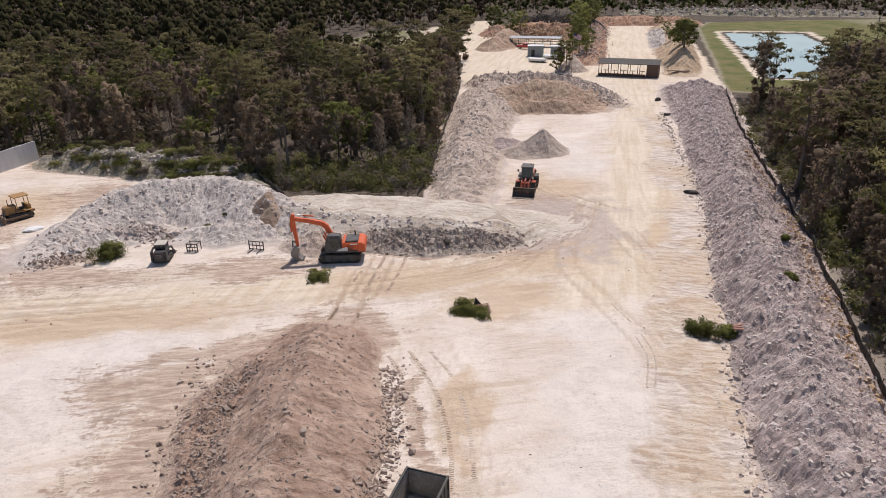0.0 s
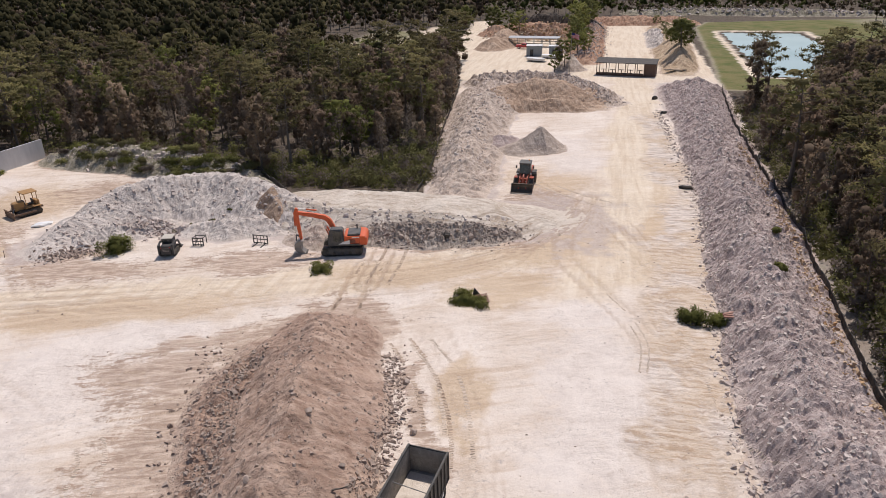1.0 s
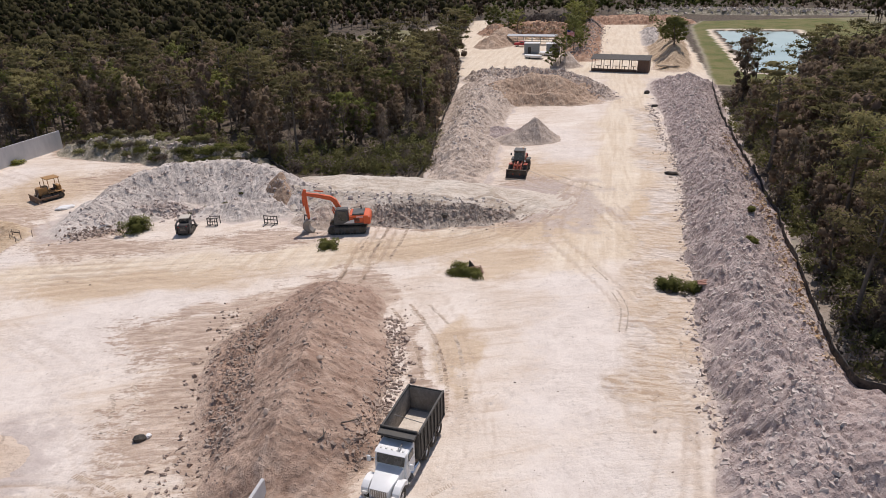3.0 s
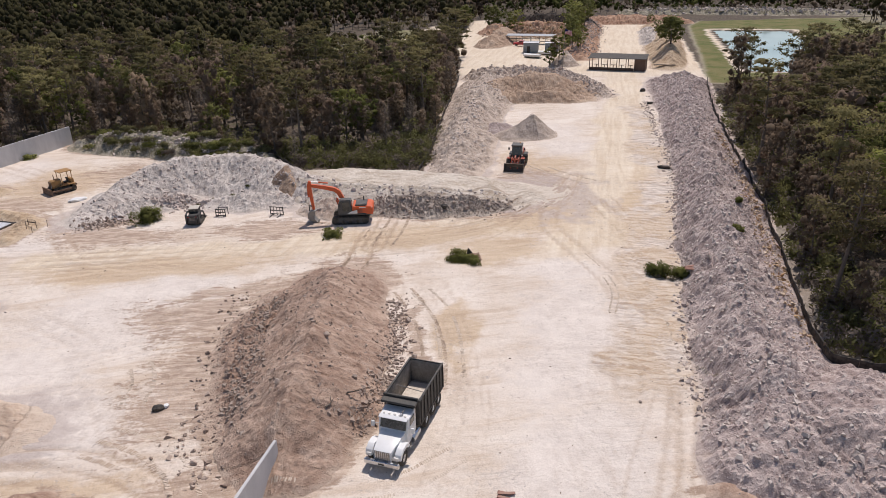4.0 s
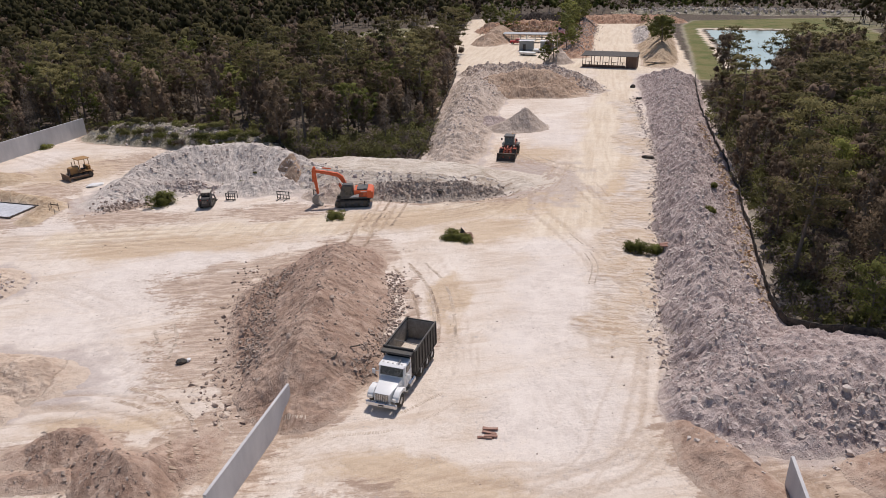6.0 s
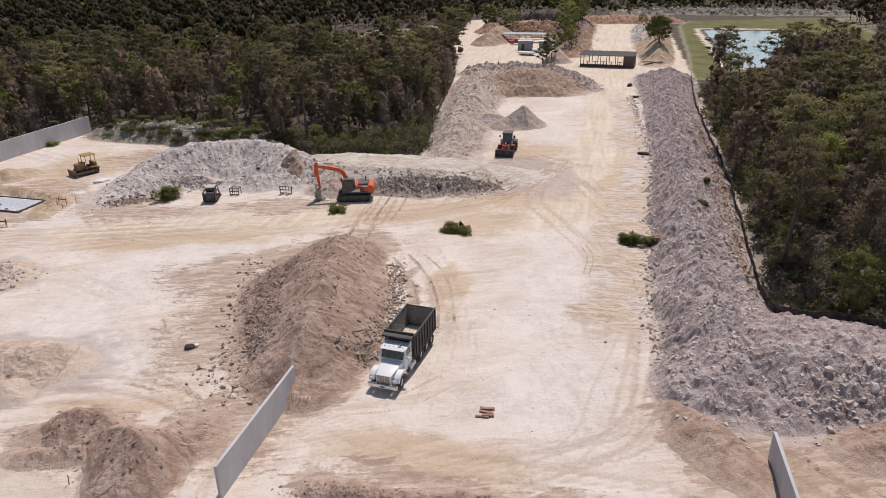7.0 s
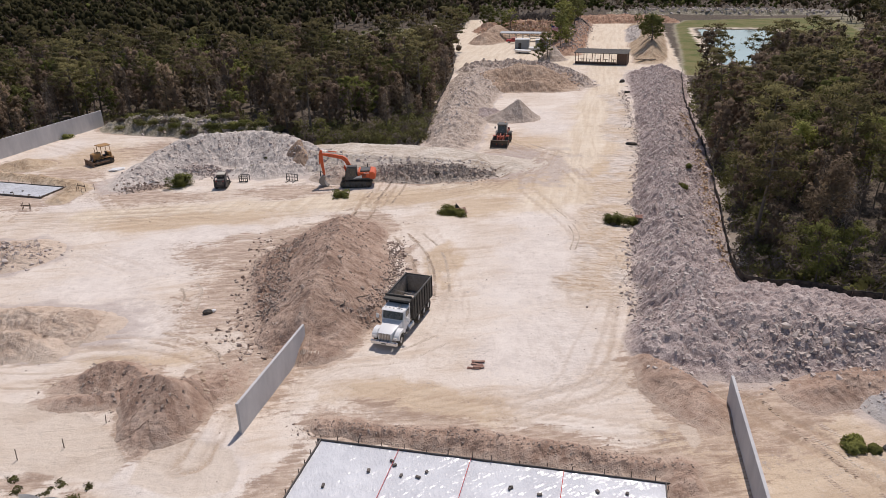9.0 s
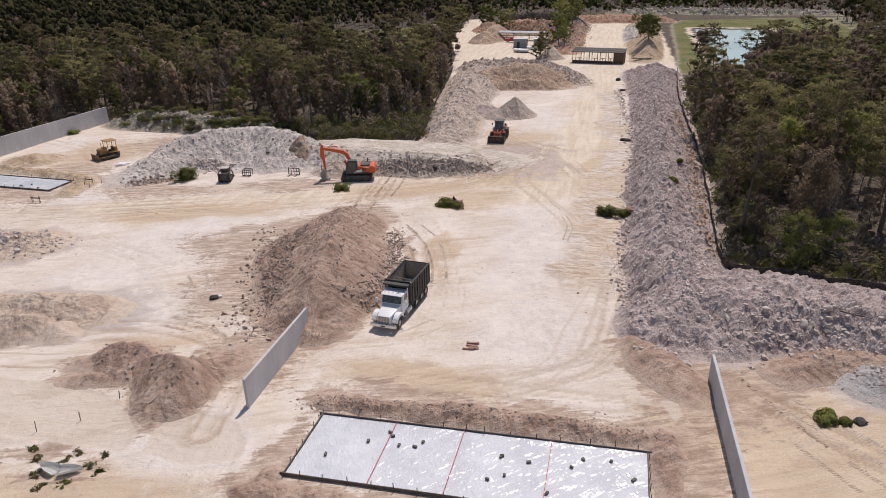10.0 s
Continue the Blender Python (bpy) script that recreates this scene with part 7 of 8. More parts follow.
def excavator():
    ob = thing("excavator", pose(-10.4, 69.8, top(-10.4, 69.8), 0, 0, 181) @ Matrix.Scale(1.0, 4), "orange tracked excavator with its bucket on the ground", "excavator")
    for s in (-1, 1):
        crawler(ob, s * 1.2, 4.4, 0.92, 0.6)
    part("undercarriage", box(nb(), (2.2, 1.9, 0.4), (0, 0, 0.72), 0.05), M_DGREY, ob)
    part("slew_ring", rod(nb(), (0, 0, 0.85), (0, 0, 1.12), 0.62, n=20), M_DGREY, ob)
    part("deck", box(nb(), (4.0, 2.6, 0.2), (-0.55, 0, 1.2), 0.04), M_DGREY, ob)
    bm = nb()
    prism(bm, [(-2.75, 1.15), (-1.9, 1.15), (-1.9, 2.2), (-2.45, 2.2), (-2.75, 1.95)], 2.65, bevel=0.08)
    part("counterweight", bm, M_ORANGE, ob, "orange rounded counterweight")
    part("engine_cover", box(nb(), (1.7, 2.5, 0.85), (-1.15, 0, 1.72), 0.07), M_ORANGE, ob, "orange engine cover")
    part("engine_top", box(nb(), (1.35, 1.9, 0.22), (-1.35, 0.1, 2.24), 0.05), M_DGREY, ob, "dark engine top")
    for i in range(4):
        part("vent_slot", box(nb(), (0.7, 0.02, 0.07), (-1.15, 1.26, 1.45 + 0.13 * i), 0.005), M_BLACKP, ob)
    part("stripe", box(nb(), (1.5, 0.02, 0.1), (-1.9, 1.275, 2.02), 0.004), M_WHITE_P, ob)
    part("cab_flash", prism(nb(), [(-0.9, 1.3), (0.3, 1.3), (-0.2, 1.6), (-0.9, 1.75)], 0.02, Matrix.Translation((0, 1.31, 0))), M_WHITE_P, ob, "pale flash below the cab")
    part("exhaust", rod(nb(), (-1.6, -0.6, 2.3), (-1.6, -0.6, 2.85), 0.07, n=8), M_BLACKP, ob)
    part("tank", box(nb(), (1.3, 0.8, 0.9), (0.6, -0.9, 1.72), 0.05), M_DGREY, ob)
    bm = nb()
    prism(bm, [(-0.25, 1.25), (1.35, 1.25), (1.45, 1.7), (1.15, 2.9), (-0.2, 2.95)], 1.0, Matrix.Translation((0, 0.78, 0)), 0.06)
    cab = part("cab", bm, M_DGREY, ob, "dark cab with large windows")
    part("side_window", box(nb(), (0.85, 0.03, 1.1), (0.45, 1.30, 2.2), 0.02), M_GLASS, cab)
    part("front_window", box(nb(), (0.04, 0.85, 1.05), (1.33, 0.78, 2.2), 0.02, (0, -14, 0)), M_GLASS, cab)
    part("rear_window", box(nb(), (0.03, 0.8, 0.6), (-0.24, 0.78, 2.45), 0.02), M_GLASS, cab)
    part("cab_roof", box(nb(), (1.2, 0.9, 0.06), (0.45, 0.78, 2.96), 0.02), M_DGREY, cab)
    bm = nb()
    beam(bm, [(0.5, 1.5), (0.95, 2.9), (1.3, 3.65), (1.75, 4.0), (3.1, 4.3), (4.75, 4.6)], [0.42, 0.5, 0.52, 0.48, 0.4, 0.3], 0.4)
    part("boom", bm, M_ORANGE, ob, "cranked orange boom")
    bm = nb()
    beam(bm, [(4.62, 5.1), (4.75, 4.55), (4.62, 3.2), (4.45, 1.55)], [0.3, 0.5, 0.38, 0.26], 0.34)
    part("arm", bm, M_ORANGE, ob, "upright orange dipper arm")
    for a, b in (((1.15, 0.4, 1.55), (2.0, 0.36, 3.75)), ((1.15, -0.4, 1.55), (2.0, -0.36, 3.75)), ((2.5, 0.0, 4.8), (4.5, 0.0, 5.05)), ((4.95, 0, 4.2), (4.95, 0, 2.2))):
        a, b = Vector(a), Vector(b)
        c = a + (b - a) * 0.55
        part("ram", rod(nb(), a, c, 0.085, n=10), M_ORANGE, ob)
        part("ram_rod", rod(nb(), c, b, 0.045, n=8), M_CHROME, ob, "bright ram rod")
    bm = nb()
    pr = [(4.15, 1.5), (4.75, 1.5), (5.15, 1.1), (5.2, 0.55), (4.85, 0.15), (4.2, 0.02), (4.05, 0.1), (4.45, 0.5), (4.5, 0.9), (4.3, 1.2)]
    prism(bm, pr, 1.15, bevel=0.02)
    part("bucket", bm, M_STEEL, ob, "worn steel bucket")
    for i in range(5):
        part("tooth", box(nb(), (0.28, 0.09, 0.08), (4.0, -0.5 + 0.25 * i, 0.05), 0.01), M_STEEL, ob)
    part("linkage", beam(nb(), [(4.6, 1.9), (4.95, 2.1), (5.0, 1.4)], [0.12, 0.12, 0.12], 0.3), M_DGREY, ob)
    for s in (-1, 1):
        part("mirror", box(nb(), (0.06, 0.2, 0.3), (1.3, s * 1.4, 2.3), 0.02), M_BLACKP, ob)
        part("handrail", rod(nb(), (-0.2, s * 1.25, 2.15), (-1.9, s * 1.25, 2.5), 0.02, n=6), M_BLACKP, ob)
    part("work_light", box(nb(), (0.1, 0.16, 0.12), (1.12, 0.78, 3.02), 0.02), M_LAMP, ob)


excavator()


def wheel_loader():
    ang = math.degrees(math.atan2(-0.965, -0.26))
    ob = thing("wheel_loader", pose(12.15, 90.9, top(12, 91), 0, 0, ang), "orange wheel loader with a dark bucket resting on the ground", "wheel loader")
    for s in (-1, 1):
        for x in (-1.55, 1.5):
            wheel(ob, (x, s * 1.05, 0.75), 0.75, 0.55, M_REDORANGE, segs=20)
        part("mudguard", prism(nb(), [(-2.4, 1.45), (-2.2, 1.65), (-0.9, 1.65), (-0.7, 1.4), (-0.85, 1.4), (-1.0, 1.55), (-2.1, 1.55), (-2.25, 1.4)], 0.6, Matrix.Translation((0, s * 1.05, 0))), M_BLACKP, ob)
        part("front_guard", box(nb(), (1.2, 0.55, 0.06), (1.4, s * 1.05, 1.6), 0.02, (0, -6, 0)), M_REDORANGE, ob)
        part("lift_arm", beam(nb(), [(0.9, 1.75), (1.9, 1.5), (2.7, 0.7), (3.05, 0.45)], [0.3, 0.36, 0.3, 0.24], 0.13, s * 0.5), M_REDORANGE, ob)
        part("lift_ram", rod(nb(), (0.95, s * 0.36, 1.0), (2.2, s * 0.36, 1.2), 0.07, n=8), M_CHROME, ob)
        part("head_lamp", box(nb(), (0.12, 0.26, 0.16), (1.15, s * 0.9, 1.95), 0.03), M_LAMP, ob)
        part("mirror", box(nb(), (0.06, 0.22, 0.36), (0.55, s * 1.15, 2.75), 0.02), M_BLACKP, ob)
    part("rear_frame", box(nb(), (3.0, 1.0, 0.6), (-1.5, 0, 0.95), 0.06), M_DGREY, ob)
    part("front_frame", box(nb(), (1.6, 0.9, 0.9), (1.2, 0, 1.1), 0.06), M_REDORANGE, ob)
    bm = nb()
    prism(bm, [(-3.4, 0.95), (-0.75, 0.95), (-0.75, 1.95), (-1.2, 2.15), (-3.2, 2.0), (-3.45, 1.7)], 1.55, bevel=0.08)
    part("engine_hood", bm, M_REDORANGE, ob, "orange engine hood")
    part("rear_grille", box(nb(), (0.06, 1.2, 0.7), (-3.44, 0, 1.4), 0.02), M_BLACKP, ob)
    bm = nb()
    prism(bm, [(-0.95, 1.4), (0.55, 1.4), (0.75, 1.9), (0.5, 3.2), (-0.9, 3.2)], 1.45, bevel=0.06)
    cab = part("cab", bm, M_DGREY, ob, "dark glazed cab")
    part("windscreen", box(nb(), (0.04, 1.25, 1.15), (0.66, 0, 2.45), 0.02, (0, -10.5, 0)), M_GLASS, cab)
    for s in (-1, 1):
        part("side_window", box(nb(), (1.1, 0.03, 1.1), (-0.2, s * 0.735, 2.5), 0.02), M_GLASS, cab)
    part("cab_roof", box(nb(), (1.75, 1.6, 0.14), (-0.15, 0, 3.26), 0.05), M_DGREY, cab, "dark cab roof")
    part("beacon", rod(nb(), (-0.6, 0.4, 3.3), (-0.6, 0.4, 3.48), 0.07, n=8), M_AMBER, ob)
    part("exhaust", rod(nb(), (-1.9, 0.4, 2.0), (-1.9, 0.4, 2.9), 0.06, n=8), M_BLACKP, ob)
    part("tilt_lever", beam(nb(), [(1.6, 2.0), (2.1, 1.7), (2.6, 1.1)], [0.16, 0.3, 0.16], 0.16), M_REDORANGE, ob)
    bm = nb()
    prism(bm, [(3.0, 0.12), (3.9, 0.04), (3.9, 0.1), (3.2, 0.2), (2.98, 0.45), (2.98, 0.85), (3.2, 1.2), (3.1, 1.24), (2.85, 0.9), (2.85, 0.35)], 2.8)
    for s in (-1, 1):
        prism(bm, [(3.0, 0.12), (3.9, 0.05), (3.15, 1.2), (2.87, 0.9), (2.87, 0.35)], 0.05, Matrix.Translation((0, s * 1.4, 0)))
    part("bucket", bm, M_SCOOP, ob, "wide dark worn bucket")
    part("cutting_edge", box(nb(), (0.2, 2.85, 0.05), (3.92, 0, 0.06), 0.01), M_STEEL, ob)


wheel_loader()


def bulldozer():
    ob = thing("bulldozer", pose(-52.7, 84.4, top(-52, 84.5), 0, 0, 230), "old yellow bulldozer with a canopy and rusty blade", "bulldozer")
    for s in (-1, 1):
        crawler(ob, s * 0.85, 2.9, 0.85, 0.46)
        part("push_arm", box(nb(), (2.9, 0.16, 0.22), (0.75, s * 1.18, 0.5), 0.02), M_RUSTY, ob)
        part("mudguard", box(nb(), (1.9, 0.55, 0.06), (-0.5, s * 0.85, 1.05), 0.01), M_YELLOW, ob)
        for x in (-1.25, 0.15):
            part("canopy_post", box(nb(), (0.08, 0.08, 1.75), (x, s * 0.72, 1.95), 0.01), M_YELLOW, ob)
        part("lift_ram", rod(nb(), (1.35, s * 0.35, 1.45), (1.85, s * 0.5, 0.6), 0.05, n=8), M_STEEL, ob)
    part("body", box(nb(), (2.6, 1.1, 0.6), (-0.2, 0, 0.8), 0.04), M_YELLOW, ob)
    bm = nb()
    prism(bm, [(0.3, 0.8), (1.5, 0.8), (1.5, 1.65), (1.35, 1.78), (0.3, 1.85)], 1.0, bevel=0.04)
    part("engine_hood", bm, M_YELLOW, ob, "square yellow engine hood")
    part("radiator", box(nb(), (0.06, 0.85, 0.8), (1.53, 0, 1.25), 0.01), M_RUSTY, ob)
    part("exhaust", rod(nb(), (0.95, 0.2, 1.8), (0.95, 0.2, 2.65), 0.05, n=8), M_RUSTY, ob)
    part("seat", box(nb(), (0.5, 0.55, 0.18), (-0.55, 0, 1.25), 0.05), M_BLACKP, ob, "black seat")
    part("seat_back", box(nb(), (0.16, 0.55, 0.6), (-0.82, 0, 1.55), 0.05), M_BLACKP, ob)
    part("fuel_tank", box(nb(), (0.45, 1.2, 0.65), (-1.25, 0, 1.35), 0.05), M_YELLOW, ob)
    part("dashboard", box(nb(), (0.14, 0.6, 0.5), (0.2, 0, 1.6), 0.02), M_BLACKP, ob)
    part("canopy", box(nb(), (1.8, 1.75, 0.12), (-0.55, 0, 2.85), 0.04), M_YELLOW, ob, "flat faded canopy")
    bm = nb()
    prism(bm, [(2.05, 0.0), (2.2, 0.05), (2.08, 0.45), (2.22, 0.95), (2.1, 0.97), (1.95, 0.5)], 2.7)
    part("blade", bm, M_RUSTY, ob, "rusty brown blade")
    part("drawbar", box(nb(), (0.5, 0.4, 0.25), (-1.7, 0, 0.6), 0.03), M_RUSTY, ob)


bulldozer()


def skid_loader():
    ob = thing("track_loader", pose(-29.5, 70.3, top(-29.3, 70.3), 0, 0, 94) @ Matrix.Scale(0.92, 4), "black compact track loader with a tan roof", "track loader")
    for s in (-1, 1):
        crawler(ob, s * 0.72, 2.0, 0.62, 0.36, mat=M_RUBBER)
        part("lift_arm", beam(nb(), [(-1.3, 1.5), (-0.3, 1.65), (0.9, 1.3), (1.45, 0.6), (1.75, 0.3)], [0.2, 0.24, 0.24, 0.2, 0.16], 0.12, s * 0.82), M_MATT, ob)
        part("rear_tower", box(nb(), (0.55, 0.2, 1.25), (-1.15, s * 0.8, 0.98), 0.03), M_MATT, ob)
        part("side_screen", box(nb(), (1.0, 0.03, 0.85), (0.2, s * 0.55, 1.5), 0.01), M_MATT, ob)
    part("body", box(nb(), (2.2, 1.15, 0.7), (-0.2, 0, 0.62), 0.05), M_MATT, ob)
    part("engine_door", box(nb(), (0.14, 1.2, 1.0), (-1.35, 0, 0.95), 0.05), M_MATT, ob, "black rear engine door")
    part("engine_cover", box(nb(), (0.75, 1.1, 0.16), (-0.95, 0, 1.42), 0.04), M_MATT, ob)
    for i in range(3):
        part("vent_slot", box(nb(), (0.02, 0.7, 0.05), (-1.43, 0, 0.85 + 0.16 * i), 0.005), M_STEEL, ob)
    for s in (-1, 1):
        for x in (-0.4, 0.75):
            part("cab_post", box(nb(), (0.09, 0.09, 1.1), (x, s * 0.55, 1.5), 0.01), M_MATT, ob)
        part("rear_lamp", box(nb(), (0.04, 0.14, 0.1), (-1.42, s * 0.5, 1.3), 0.01), M_REDCAR, ob)
    part("rear_window", box(nb(), (0.03, 1.0, 0.6), (-0.42, 0, 1.72), 0.01), M_GLASS, ob)
    part("roof", box(nb(), (1.45, 1.25, 0.1), (0.2, 0, 2.08), 0.04), concrete_tan(), ob, "tan flat roof")
    part("seat", box(nb(), (0.45, 0.5, 0.5), (0.0, 0, 1.2), 0.05), M_MATT, ob)
    bm = nb()
    prism(bm, [(1.7, 0.06), (2.5, 0.03), (2.5, 0.07), (1.85, 0.14), (1.72, 0.5), (1.62, 0.5)], 1.75)
    part("bucket", bm, M_MATT, ob)


def concrete_tan():
    return paint("tan_roof_paint", (0.52, 0.48, 0.41), 0.6, dirt=0.3)


skid_loader()


# ---- loose stone ----
def stone_shapes(count=10):
    """Angular lumps: boxes with every corner pushed about."""
    cube = np.array([(x, y, z) for z in (-0.5, 0.5) for y in (-0.5, 0.5) for x in (-0.5, 0.5)])
    tris = np.array([(0, 2, 1), (1, 2, 3), (4, 5, 6), (5, 7, 6), (0, 1, 4), (1, 5, 4), (2, 6, 3), (3, 6, 7), (0, 4, 2), (2, 4, 6), (1, 3, 5), (3, 7, 5)])
    rng = np.random.default_rng(400)
    return [((cube * np.where(cube[:, 2:] > 0, (0.62, 0.62, 1.0), 1.0) + rng.uniform(-0.27, 0.27, (8, 3))) * np.array([1.0, rng.uniform(0.6, 0.95), rng.uniform(0.45, 0.8)]), tris) for _ in range(count)]


STONES = stone_shapes()


def turns(rng, n):
    a, b, c = rng.uniform(0, 2 * math.pi, (3, n))
    ca, sa, cb, sb = np.cos(a), np.sin(a), np.cos(b * 0.2), np.sin(b * 0.2)
    m = np.zeros((n, 3, 3))
    m[:, 0, 0], m[:, 0, 1], m[:, 1, 0], m[:, 1, 1], m[:, 2, 2] = ca, -sa, sa, ca, 1
    t = np.zeros((n, 3, 3))
    t[:, 0, 0], t[:, 0, 2], t[:, 2, 0], t[:, 2, 2], t[:, 1, 1] = cb, sb, -sb, cb, 1
    return m @ t


STONE_MESHES = {}


def stones(name, x, y, size, mat, label, seed, on="", single=0):
    """Loose stones lying on the surface: the largest as parts of what they lie in, the rest as one object."""
    rng = np.random.default_rng(seed)
    order = np.argsort(-size)
    x, y, size = x[order], y[order], size[order]
    z = surface(x, y)
    owner = HEAP_OBS.get(on)
    if not owner:
        single = 0
    for i in range(single):
        k = int(rng.integers(0, len(STONES)))
        if (mat.name, k) not in STONE_MESHES:
            STONE_MESHES[mat.name, k] = mesh_of("stone", STONES[k][0], STONES[k][1], mat)
        ob = new("stone", STONE_MESHES[mat.name, k])
        s = float(size[i])
        a, b, c, d, e = rng.uniform(0, 1, 5)
        ob.matrix_basis = pose(float(x[i]), float(y[i]), float(z[i]) + s * 0.04, 24 * a - 12, 24 * b - 12, 360 * c) @ Matrix.Diagonal((s * (0.8 + 0.5 * d), s * (0.8 + 0.5 * e), s, 1))
        ob.parent = owner
    x, y, z, size = x[single:], y[single:], z[single:], size[single:]
    n = len(x)
    pick = rng.integers(0, len(STONES), n)
    rot = turns(rng, n)
    chunks = []
    for k, (v, f) in enumerate(STONES):
        i = np.nonzero(pick == k)[0]
        if not len(i):
            continue
        s = size[i][:, None] * rng.uniform(0.7, 1.3, (len(i), 3))
        p = np.einsum("nij,nvj->nvi", rot[i], v[None] * s[:, None, :])
        p += np.stack([x[i], y[i], z[i] + size[i] * 0.02], 1)[:, None, :]
        faces = (f[None] + (np.arange(len(i)) * len(v))[:, None, None]).reshape(-1, 3)
        chunks.append((p.reshape(-1, 3), faces))
    v, f = join(chunks)
    return tagged(new(name, mesh_of(name, v, f, mat)), label, "stones", kind="stuff")


def sizes(rng, n, lo, hi, power=3.0):
    return lo + (hi - lo) * rng.uniform(0, 1, n) ** power


def strip(rng, n, pts, half, fall=1.0):
    """Places along a line, thinning out sideways."""
    line = np.array(curve_pts(pts, 8))
    seg = np.r_[0, np.cumsum(np.hypot(*np.diff(line, axis=0).T))]
    s = rng.uniform(0, seg[-1], n)
    x, y = np.interp(s, seg, line[:, 0]), np.interp(s, seg, line[:, 1])
    return x + rng.normal(size=n) * half * 0.6, y + rng.normal(size=n) * half * 0.6


def all_stones():
    rng = np.random.default_rng(500)
    x, y = strip(rng, 5200, [(19.5, 22), (23.5, 36), (27.4, 50), (32, 66), (37, 84)], 4.2)
    ok = (x > np.interp(y, [20, 34, 46.7, 64.4, 90], [16.5, 17.8, 21.3, 26.6, 34])) & (x < np.interp(y, [30, 47, 58, 80, 90], [30, 32.6, 36, 42.2, 45]))
    stones("loose_stones", x[ok], y[ok], sizes(rng, ok.sum(), 0.07, 0.40, 5.0), M_ROCKW, "broken grey limestone strewn over the marl bank", 1, "long grey-purple marl bank with broken stone", 280)
    x, y = strip(rng, 1900, [(38, 88), (46, 115), (53, 140), (57, 155)], 4.5)
    stones("loose_stones", x, y, sizes(rng, 1900, 0.13, 0.55, 5), M_ROCKW, "grey stone strewn over the far marl bank", 2)
    x, y = strip(rng, 2000, [(18.2, 28), (19.2, 36), (22.6, 47), (27.6, 64), (35, 90), (44, 135)], 0.9)
    stones("loose_stones", x, y, sizes(rng, 2000, 0.08, 0.45, 4.5), M_ROCK, "stones fallen to the foot of the marl bank", 3)
    x, y = strip(rng, 1300, [(29.0, 37.5), (31.4, 47), (34.6, 57), (40, 76), (47, 104)], 0.9)
    stones("loose_stones", x, y, sizes(rng, 1300, 0.12, 0.5, 3.6), M_ROCKO, "ochre and pale stones along the silt fence", 4)
    x, y = strip(rng, 1700, [(24.5, 21.8), (29, 22.6), (34, 21.4), (42, 18)], 2.4)
    stones("loose_stones", x, y, sizes(rng, 1700, 0.07, 0.46, 4.8), M_ROCK, "broken rock on the face of the marl bank arm", 5, "grey marl bank with a rocky broken face", 240)
    x, y = strip(rng, 1400, [(-4.0, 48.5), (-3.4, 44), (-3.6, 39), (-4.6, 34), (-5.8, 29)], 0.9)
    stones("loose_stones", x, y, sizes(rng, 1400, 0.07, 0.40, 4.2), M_ROCKB, "brown stones along the foot of the soil stockpile", 6, "long brown soil stockpile with stony flanks", 110)
    x, y = strip(rng, 1500, [(-14.8, 48), (-15.6, 43), (-15.0, 37), (-14.0, 30)], 1.2)
    stones("loose_stones", x, y, sizes(rng, 1500, 0.07, 0.36, 4.6), M_ROCKD, "dark stones on the stockpile flank", 7, "low stony bench of brown soil beside a stockpile", 110)
    x, y = strip(rng, 1500, [(-10, 53), (-9.8, 44), (-9.5, 36), (-9.6, 29)], 3.6)
    stones("loose_stones", x, y, sizes(rng, 1500, 0.0607, 0.302, 5.5), M_ROCKB, "brown stones scattered over the soil stockpile", 8, "long brown soil stockpile with stony flanks", 60)
    x, y = strip(rng, 700, [(-18.5, 50), (-17.5, 40), (-16.5, 30), (-14.5, 25)], 1.9)
    stones("loose_stones", x, y, sizes(rng, 700, 0.07, 0.42, 4.5), M_ROCKB, "stray stones on sand beside the stockpile", 9)
    x, y = strip(rng, 1500, [(-7.5, 72.6), (-2, 71.8), (3, 71.6), (9, 72.8)], 1.7)
    stones("loose_stones", x, y, sizes(rng, 1500, 0.08, 0.40, 5.2), M_ROCKD, "dark broken rubble along the raised track", 10, "dark broken rubble tipped along a track edge", 220)
    x, y = strip(rng, 1500, [(-43, 71), (-41, 80), (-36, 83.2), (-28, 83.6), (-21, 80), (-14, 74.5)], 3.0)
    stones("loose_stones", x, y, sizes(rng, 1500, 0.08, 0.45, 5.5), M_ROCK, "pale stone scattered over the marl heap", 11, "pale marl heap dug out in a horseshoe", 140)
    x, y = strip(rng, 420, [(-37, 77.5), (-34, 77), (-31, 76.4)], 1.7)
    stones("loose_stones", x, y, sizes(rng, 420, 0.203, 0.72, 3.7), M_ROCK, "pale boulders inside the marl heap", 12)
    x, y = strip(rng, 500, [(-43, 69.5), (-41, 70.5), (-38.5, 71.6)], 1.2)
    stones("loose_stones", x, y, sizes(rng, 500, 0.121, 0.504, 4), M_ROCKB, "brown rubble at the tip of the marl heap", 13)
    x, y = strip(rng, 1000, [(2.5, 90), (5, 108), (7.5, 126), (11, 146), (14, 162)], 4.0)
    stones("loose_stones", x, y, sizes(rng, 1000, 0.13, 0.5, 5), M_ROCKW, "pale stone over the bank along the woods", 14, "pinkish marl bank along the woods", 120)
    x, y = strip(rng, 1600, [(12, 168), (22, 167), (30, 161), (34, 150), (36, 142)], 4.2)
    stones("loose_stones", x, y, sizes(rng, 1600, 0.135, 0.6, 4.5), M_ROCK, "broken concrete over a rubble heap", 15, "grey rubble heap of broken concrete and stone", 140)
    x, y = strip(rng, 900, [(-43, 46), (-48, 46.5), (-57, 46)], 2.8)
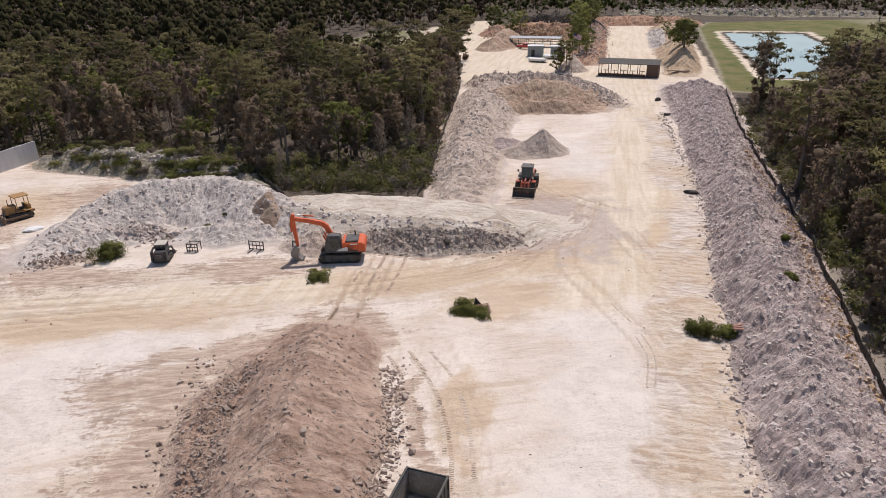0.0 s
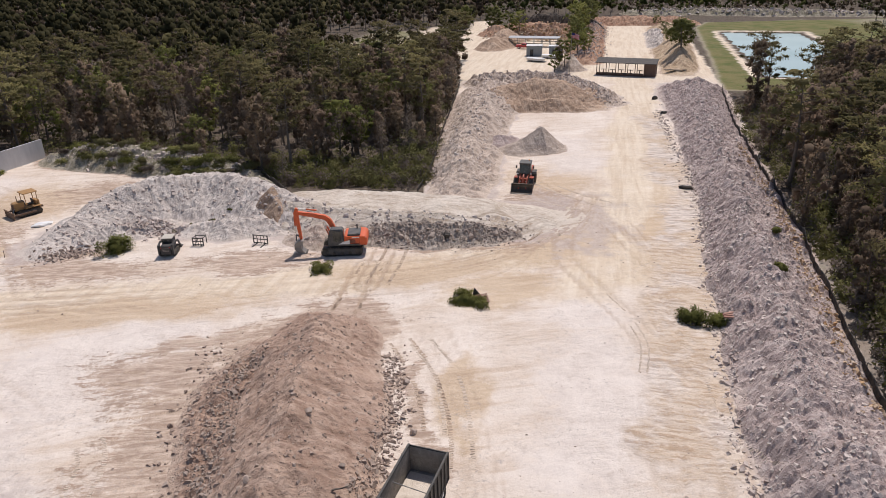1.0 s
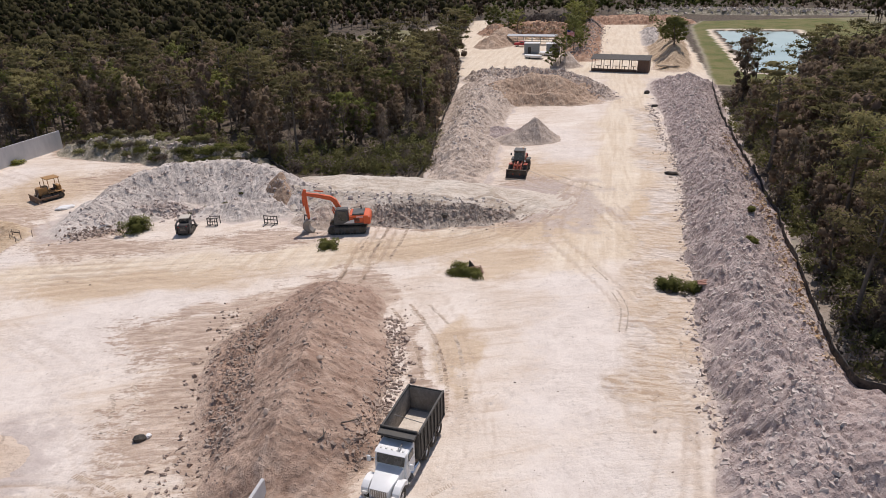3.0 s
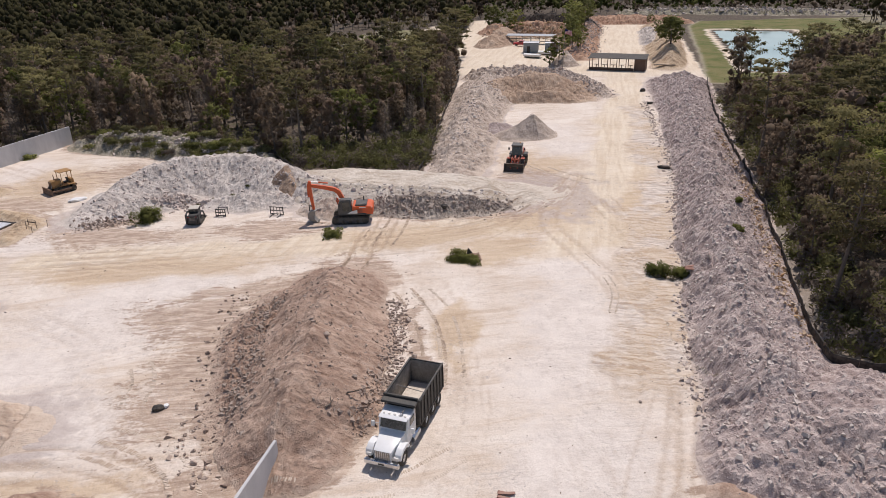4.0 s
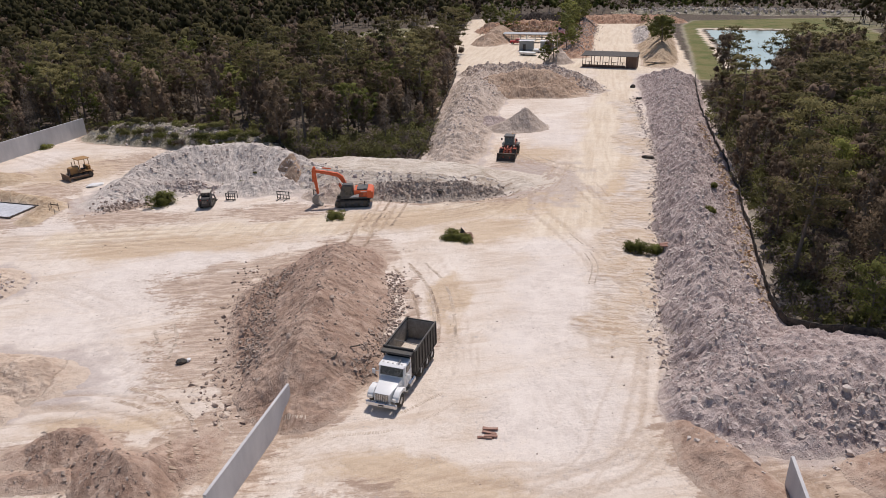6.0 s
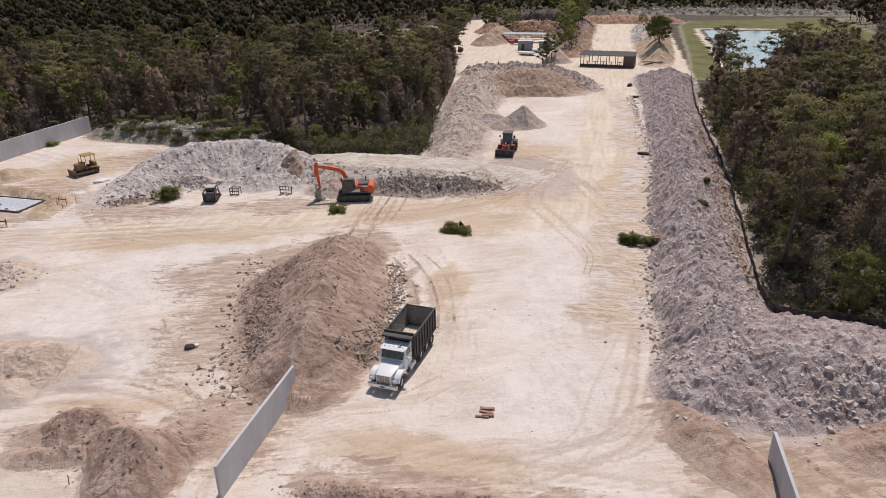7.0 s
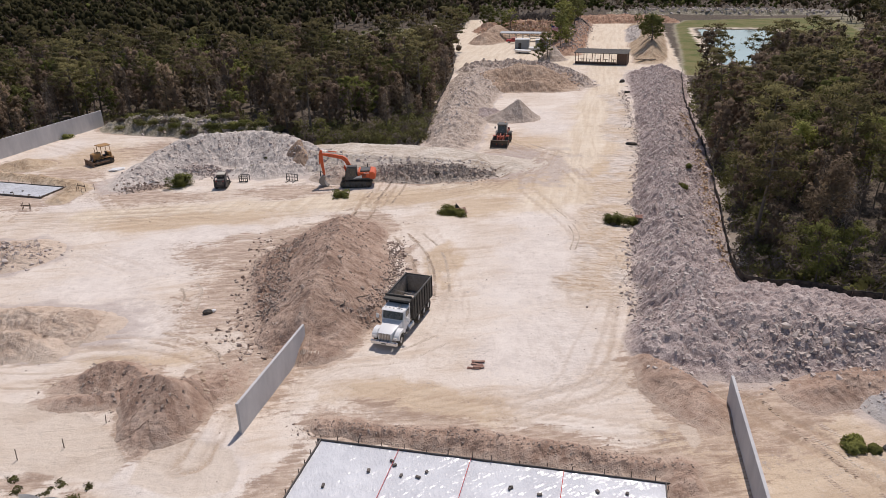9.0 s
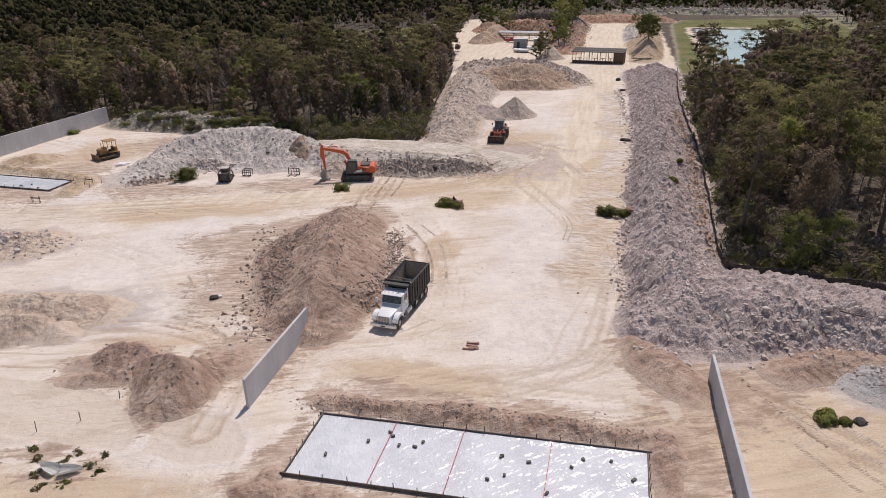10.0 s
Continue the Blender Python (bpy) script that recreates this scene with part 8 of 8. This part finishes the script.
    stones("loose_stones", x, y, sizes(rng, 900, 0.101, 0.576, 5), M_ROCK, "stones and boulders over a low heap", 16, "low stony soil heap", 80)
    x, y = strip(rng, 900, [(-58, 108.5), (-46, 104.5), (-36, 100), (-28, 95)], 3.0)
    stones("loose_stones", x, y, sizes(rng, 900, 0.151, 0.72, 4.5), M_ROCK, "pale rubble showing among weeds", 17, "weed-covered rubble bank along the woods", 120)
    x, y = strip(rng, 500, [(-26, 21), (-21, 20), (-18, 17)], 2.4)
    stones("loose_stones", x, y, sizes(rng, 500, 0.0506, 0.288, 5.5), M_ROCKB, "small clods round the soil heaps", 18)
    x, y = strip(rng, 1400, [(-9.0, 15.4), (-4, 15.2), (4, 13.6), (12, 11.9), (15.9, 10.4)], 0.7)
    stones("loose_stones", x, y, sizes(rng, 1400, 0.0405, 0.202, 4.5), M_ROCKB, "brown clods along the slab form", 19, "brown spoil thrown up along a slab form", 90)
    x, y = strip(rng, 500, [(31, 16.4), (35, 15.8), (39, 15)], 1.7)
    stones("loose_stones", x, y, sizes(rng, 500, 0.0607, 0.36, 5.5), M_ROCK, "grey stones on a gravel heap", 20)
    x, y = strip(rng, 1500, [(44, 200), (50, 230), (58, 258), (66, 290)], 4.5)
    stones("loose_stones", x, y, sizes(rng, 1500, 0.304, 0.936, 4.5), M_ROCK, "pale rock on the pit bank", 21)
    x, y = strip(rng, 1500, [(24, 262), (36, 258), (50, 256)], 5)
    stones("loose_stones", x, y, sizes(rng, 1500, 0.304, 1.08, 4.5), M_ROCKO, "red-brown clods on the cut bank", 22)
    x, y = strip(rng, 220, [(-14, 76.4), (-6, 75.6), (2, 75), (9, 75.2)], 1.0)
    stones("loose_stones", x, y, sizes(rng, 220, 0.1, 0.5, 4.0), M_ROCKW, "pale stones along the edge of a raised track", 24, "raised pale earth track with a stony slope", 70)
    x, y = strip(rng, 600, [(98, 344), (130, 334), (160, 320), (196, 308)], 4.0)
    stones("loose_stones", x, y, sizes(rng, 600, 0.5, 1.8, 3.0), M_ROCK, "pale broken lumps on a far debris ridge", 25, "far grey ridge of cleared debris", 150)
    # stray stones over the yard
    x, y = rng.uniform(-45, 24, 900), rng.uniform(8, 75, 900)
    stones("stray_stones", x, y, sizes(rng, 900, 0.0405, 0.173, 5.5), M_ROCKB, "stray small stones on the yard", 23)


all_stones()
BOULDERS = ((-2.03, 38.7, 0.75, 1), (-2.71, 44.6, 0.85, 2), (-15.9, 26.8, 0.6, 1), (14.26, 32.0, 0.35, 2), (-15.2, 24.6, 0.4, 1), (-17.2, 27.6, 0.35, 1), (-16.6, 45.6, 0.5, 1), (-18.1, 41.6, 0.45, 1), (30.6, 22.4, 0.9, 0), (32.6, 23.0, 0.8, 0), (28.0, 23.8, 0.9, 0), (33.4, 17.4, 0.6, 0), (-47.2, 46.0, 1.1, 0), (-45.2, 44.2, 0.8, 0), (-50.0, 49.3, 1.3, 0), (-36.5, 78.2, 1.2, 0), (-35.0, 77.6, 1.0, 0), (-34.2, 79.0, 1.3, 0), (-32.6, 77.2, 0.8, 0), (3.6, 71.0, 1.0, 2), (-4.2, 71.6, 1.1, 2), (-0.6, 71.2, 1.2, 2), (6.4, 71.5, 0.8, 2), (-8.5, 36.6, 0.6, 1), (-7.2, 40.5, 0.5, 1), (-11.0, 31.0, 0.55, 1), (-6.2, 33.8, 0.5, 1))
for i, (bx_, by_, bs, kind_) in enumerate(BOULDERS):
    bm = nb()
    bmesh.ops.create_icosphere(bm, subdivisions=2, radius=0.5)
    rng_ = random.Random(900 + i)
    cut = [Vector((rng_.uniform(-1, 1), rng_.uniform(-1, 1), rng_.uniform(-0.4, 1))).normalized() for _ in range(11)]
    for v in bm.verts:
        for c_ in cut:
            over = v.co.dot(c_) - 0.27
            if over > 0:
                v.co -= c_ * over * 0.9
        v.co = Vector((v.co.x * bs * rng_.uniform(1.05, 1.15), v.co.y * bs, v.co.z * bs * 0.8))
    ob = new("boulder", bm_mesh("boulder", bm, (M_ROCK, M_ROCKB, M_ROCKD)[kind_]))
    ob.matrix_basis = pose(bx_, by_, top(bx_, by_) + bs * 0.18, 0, 0, 70 * i)
    tagged(ob, ("pale angular limestone boulder", "brown rounded boulder on soil", "dark angular boulder among rubble")[kind_], "boulder", "boulders")
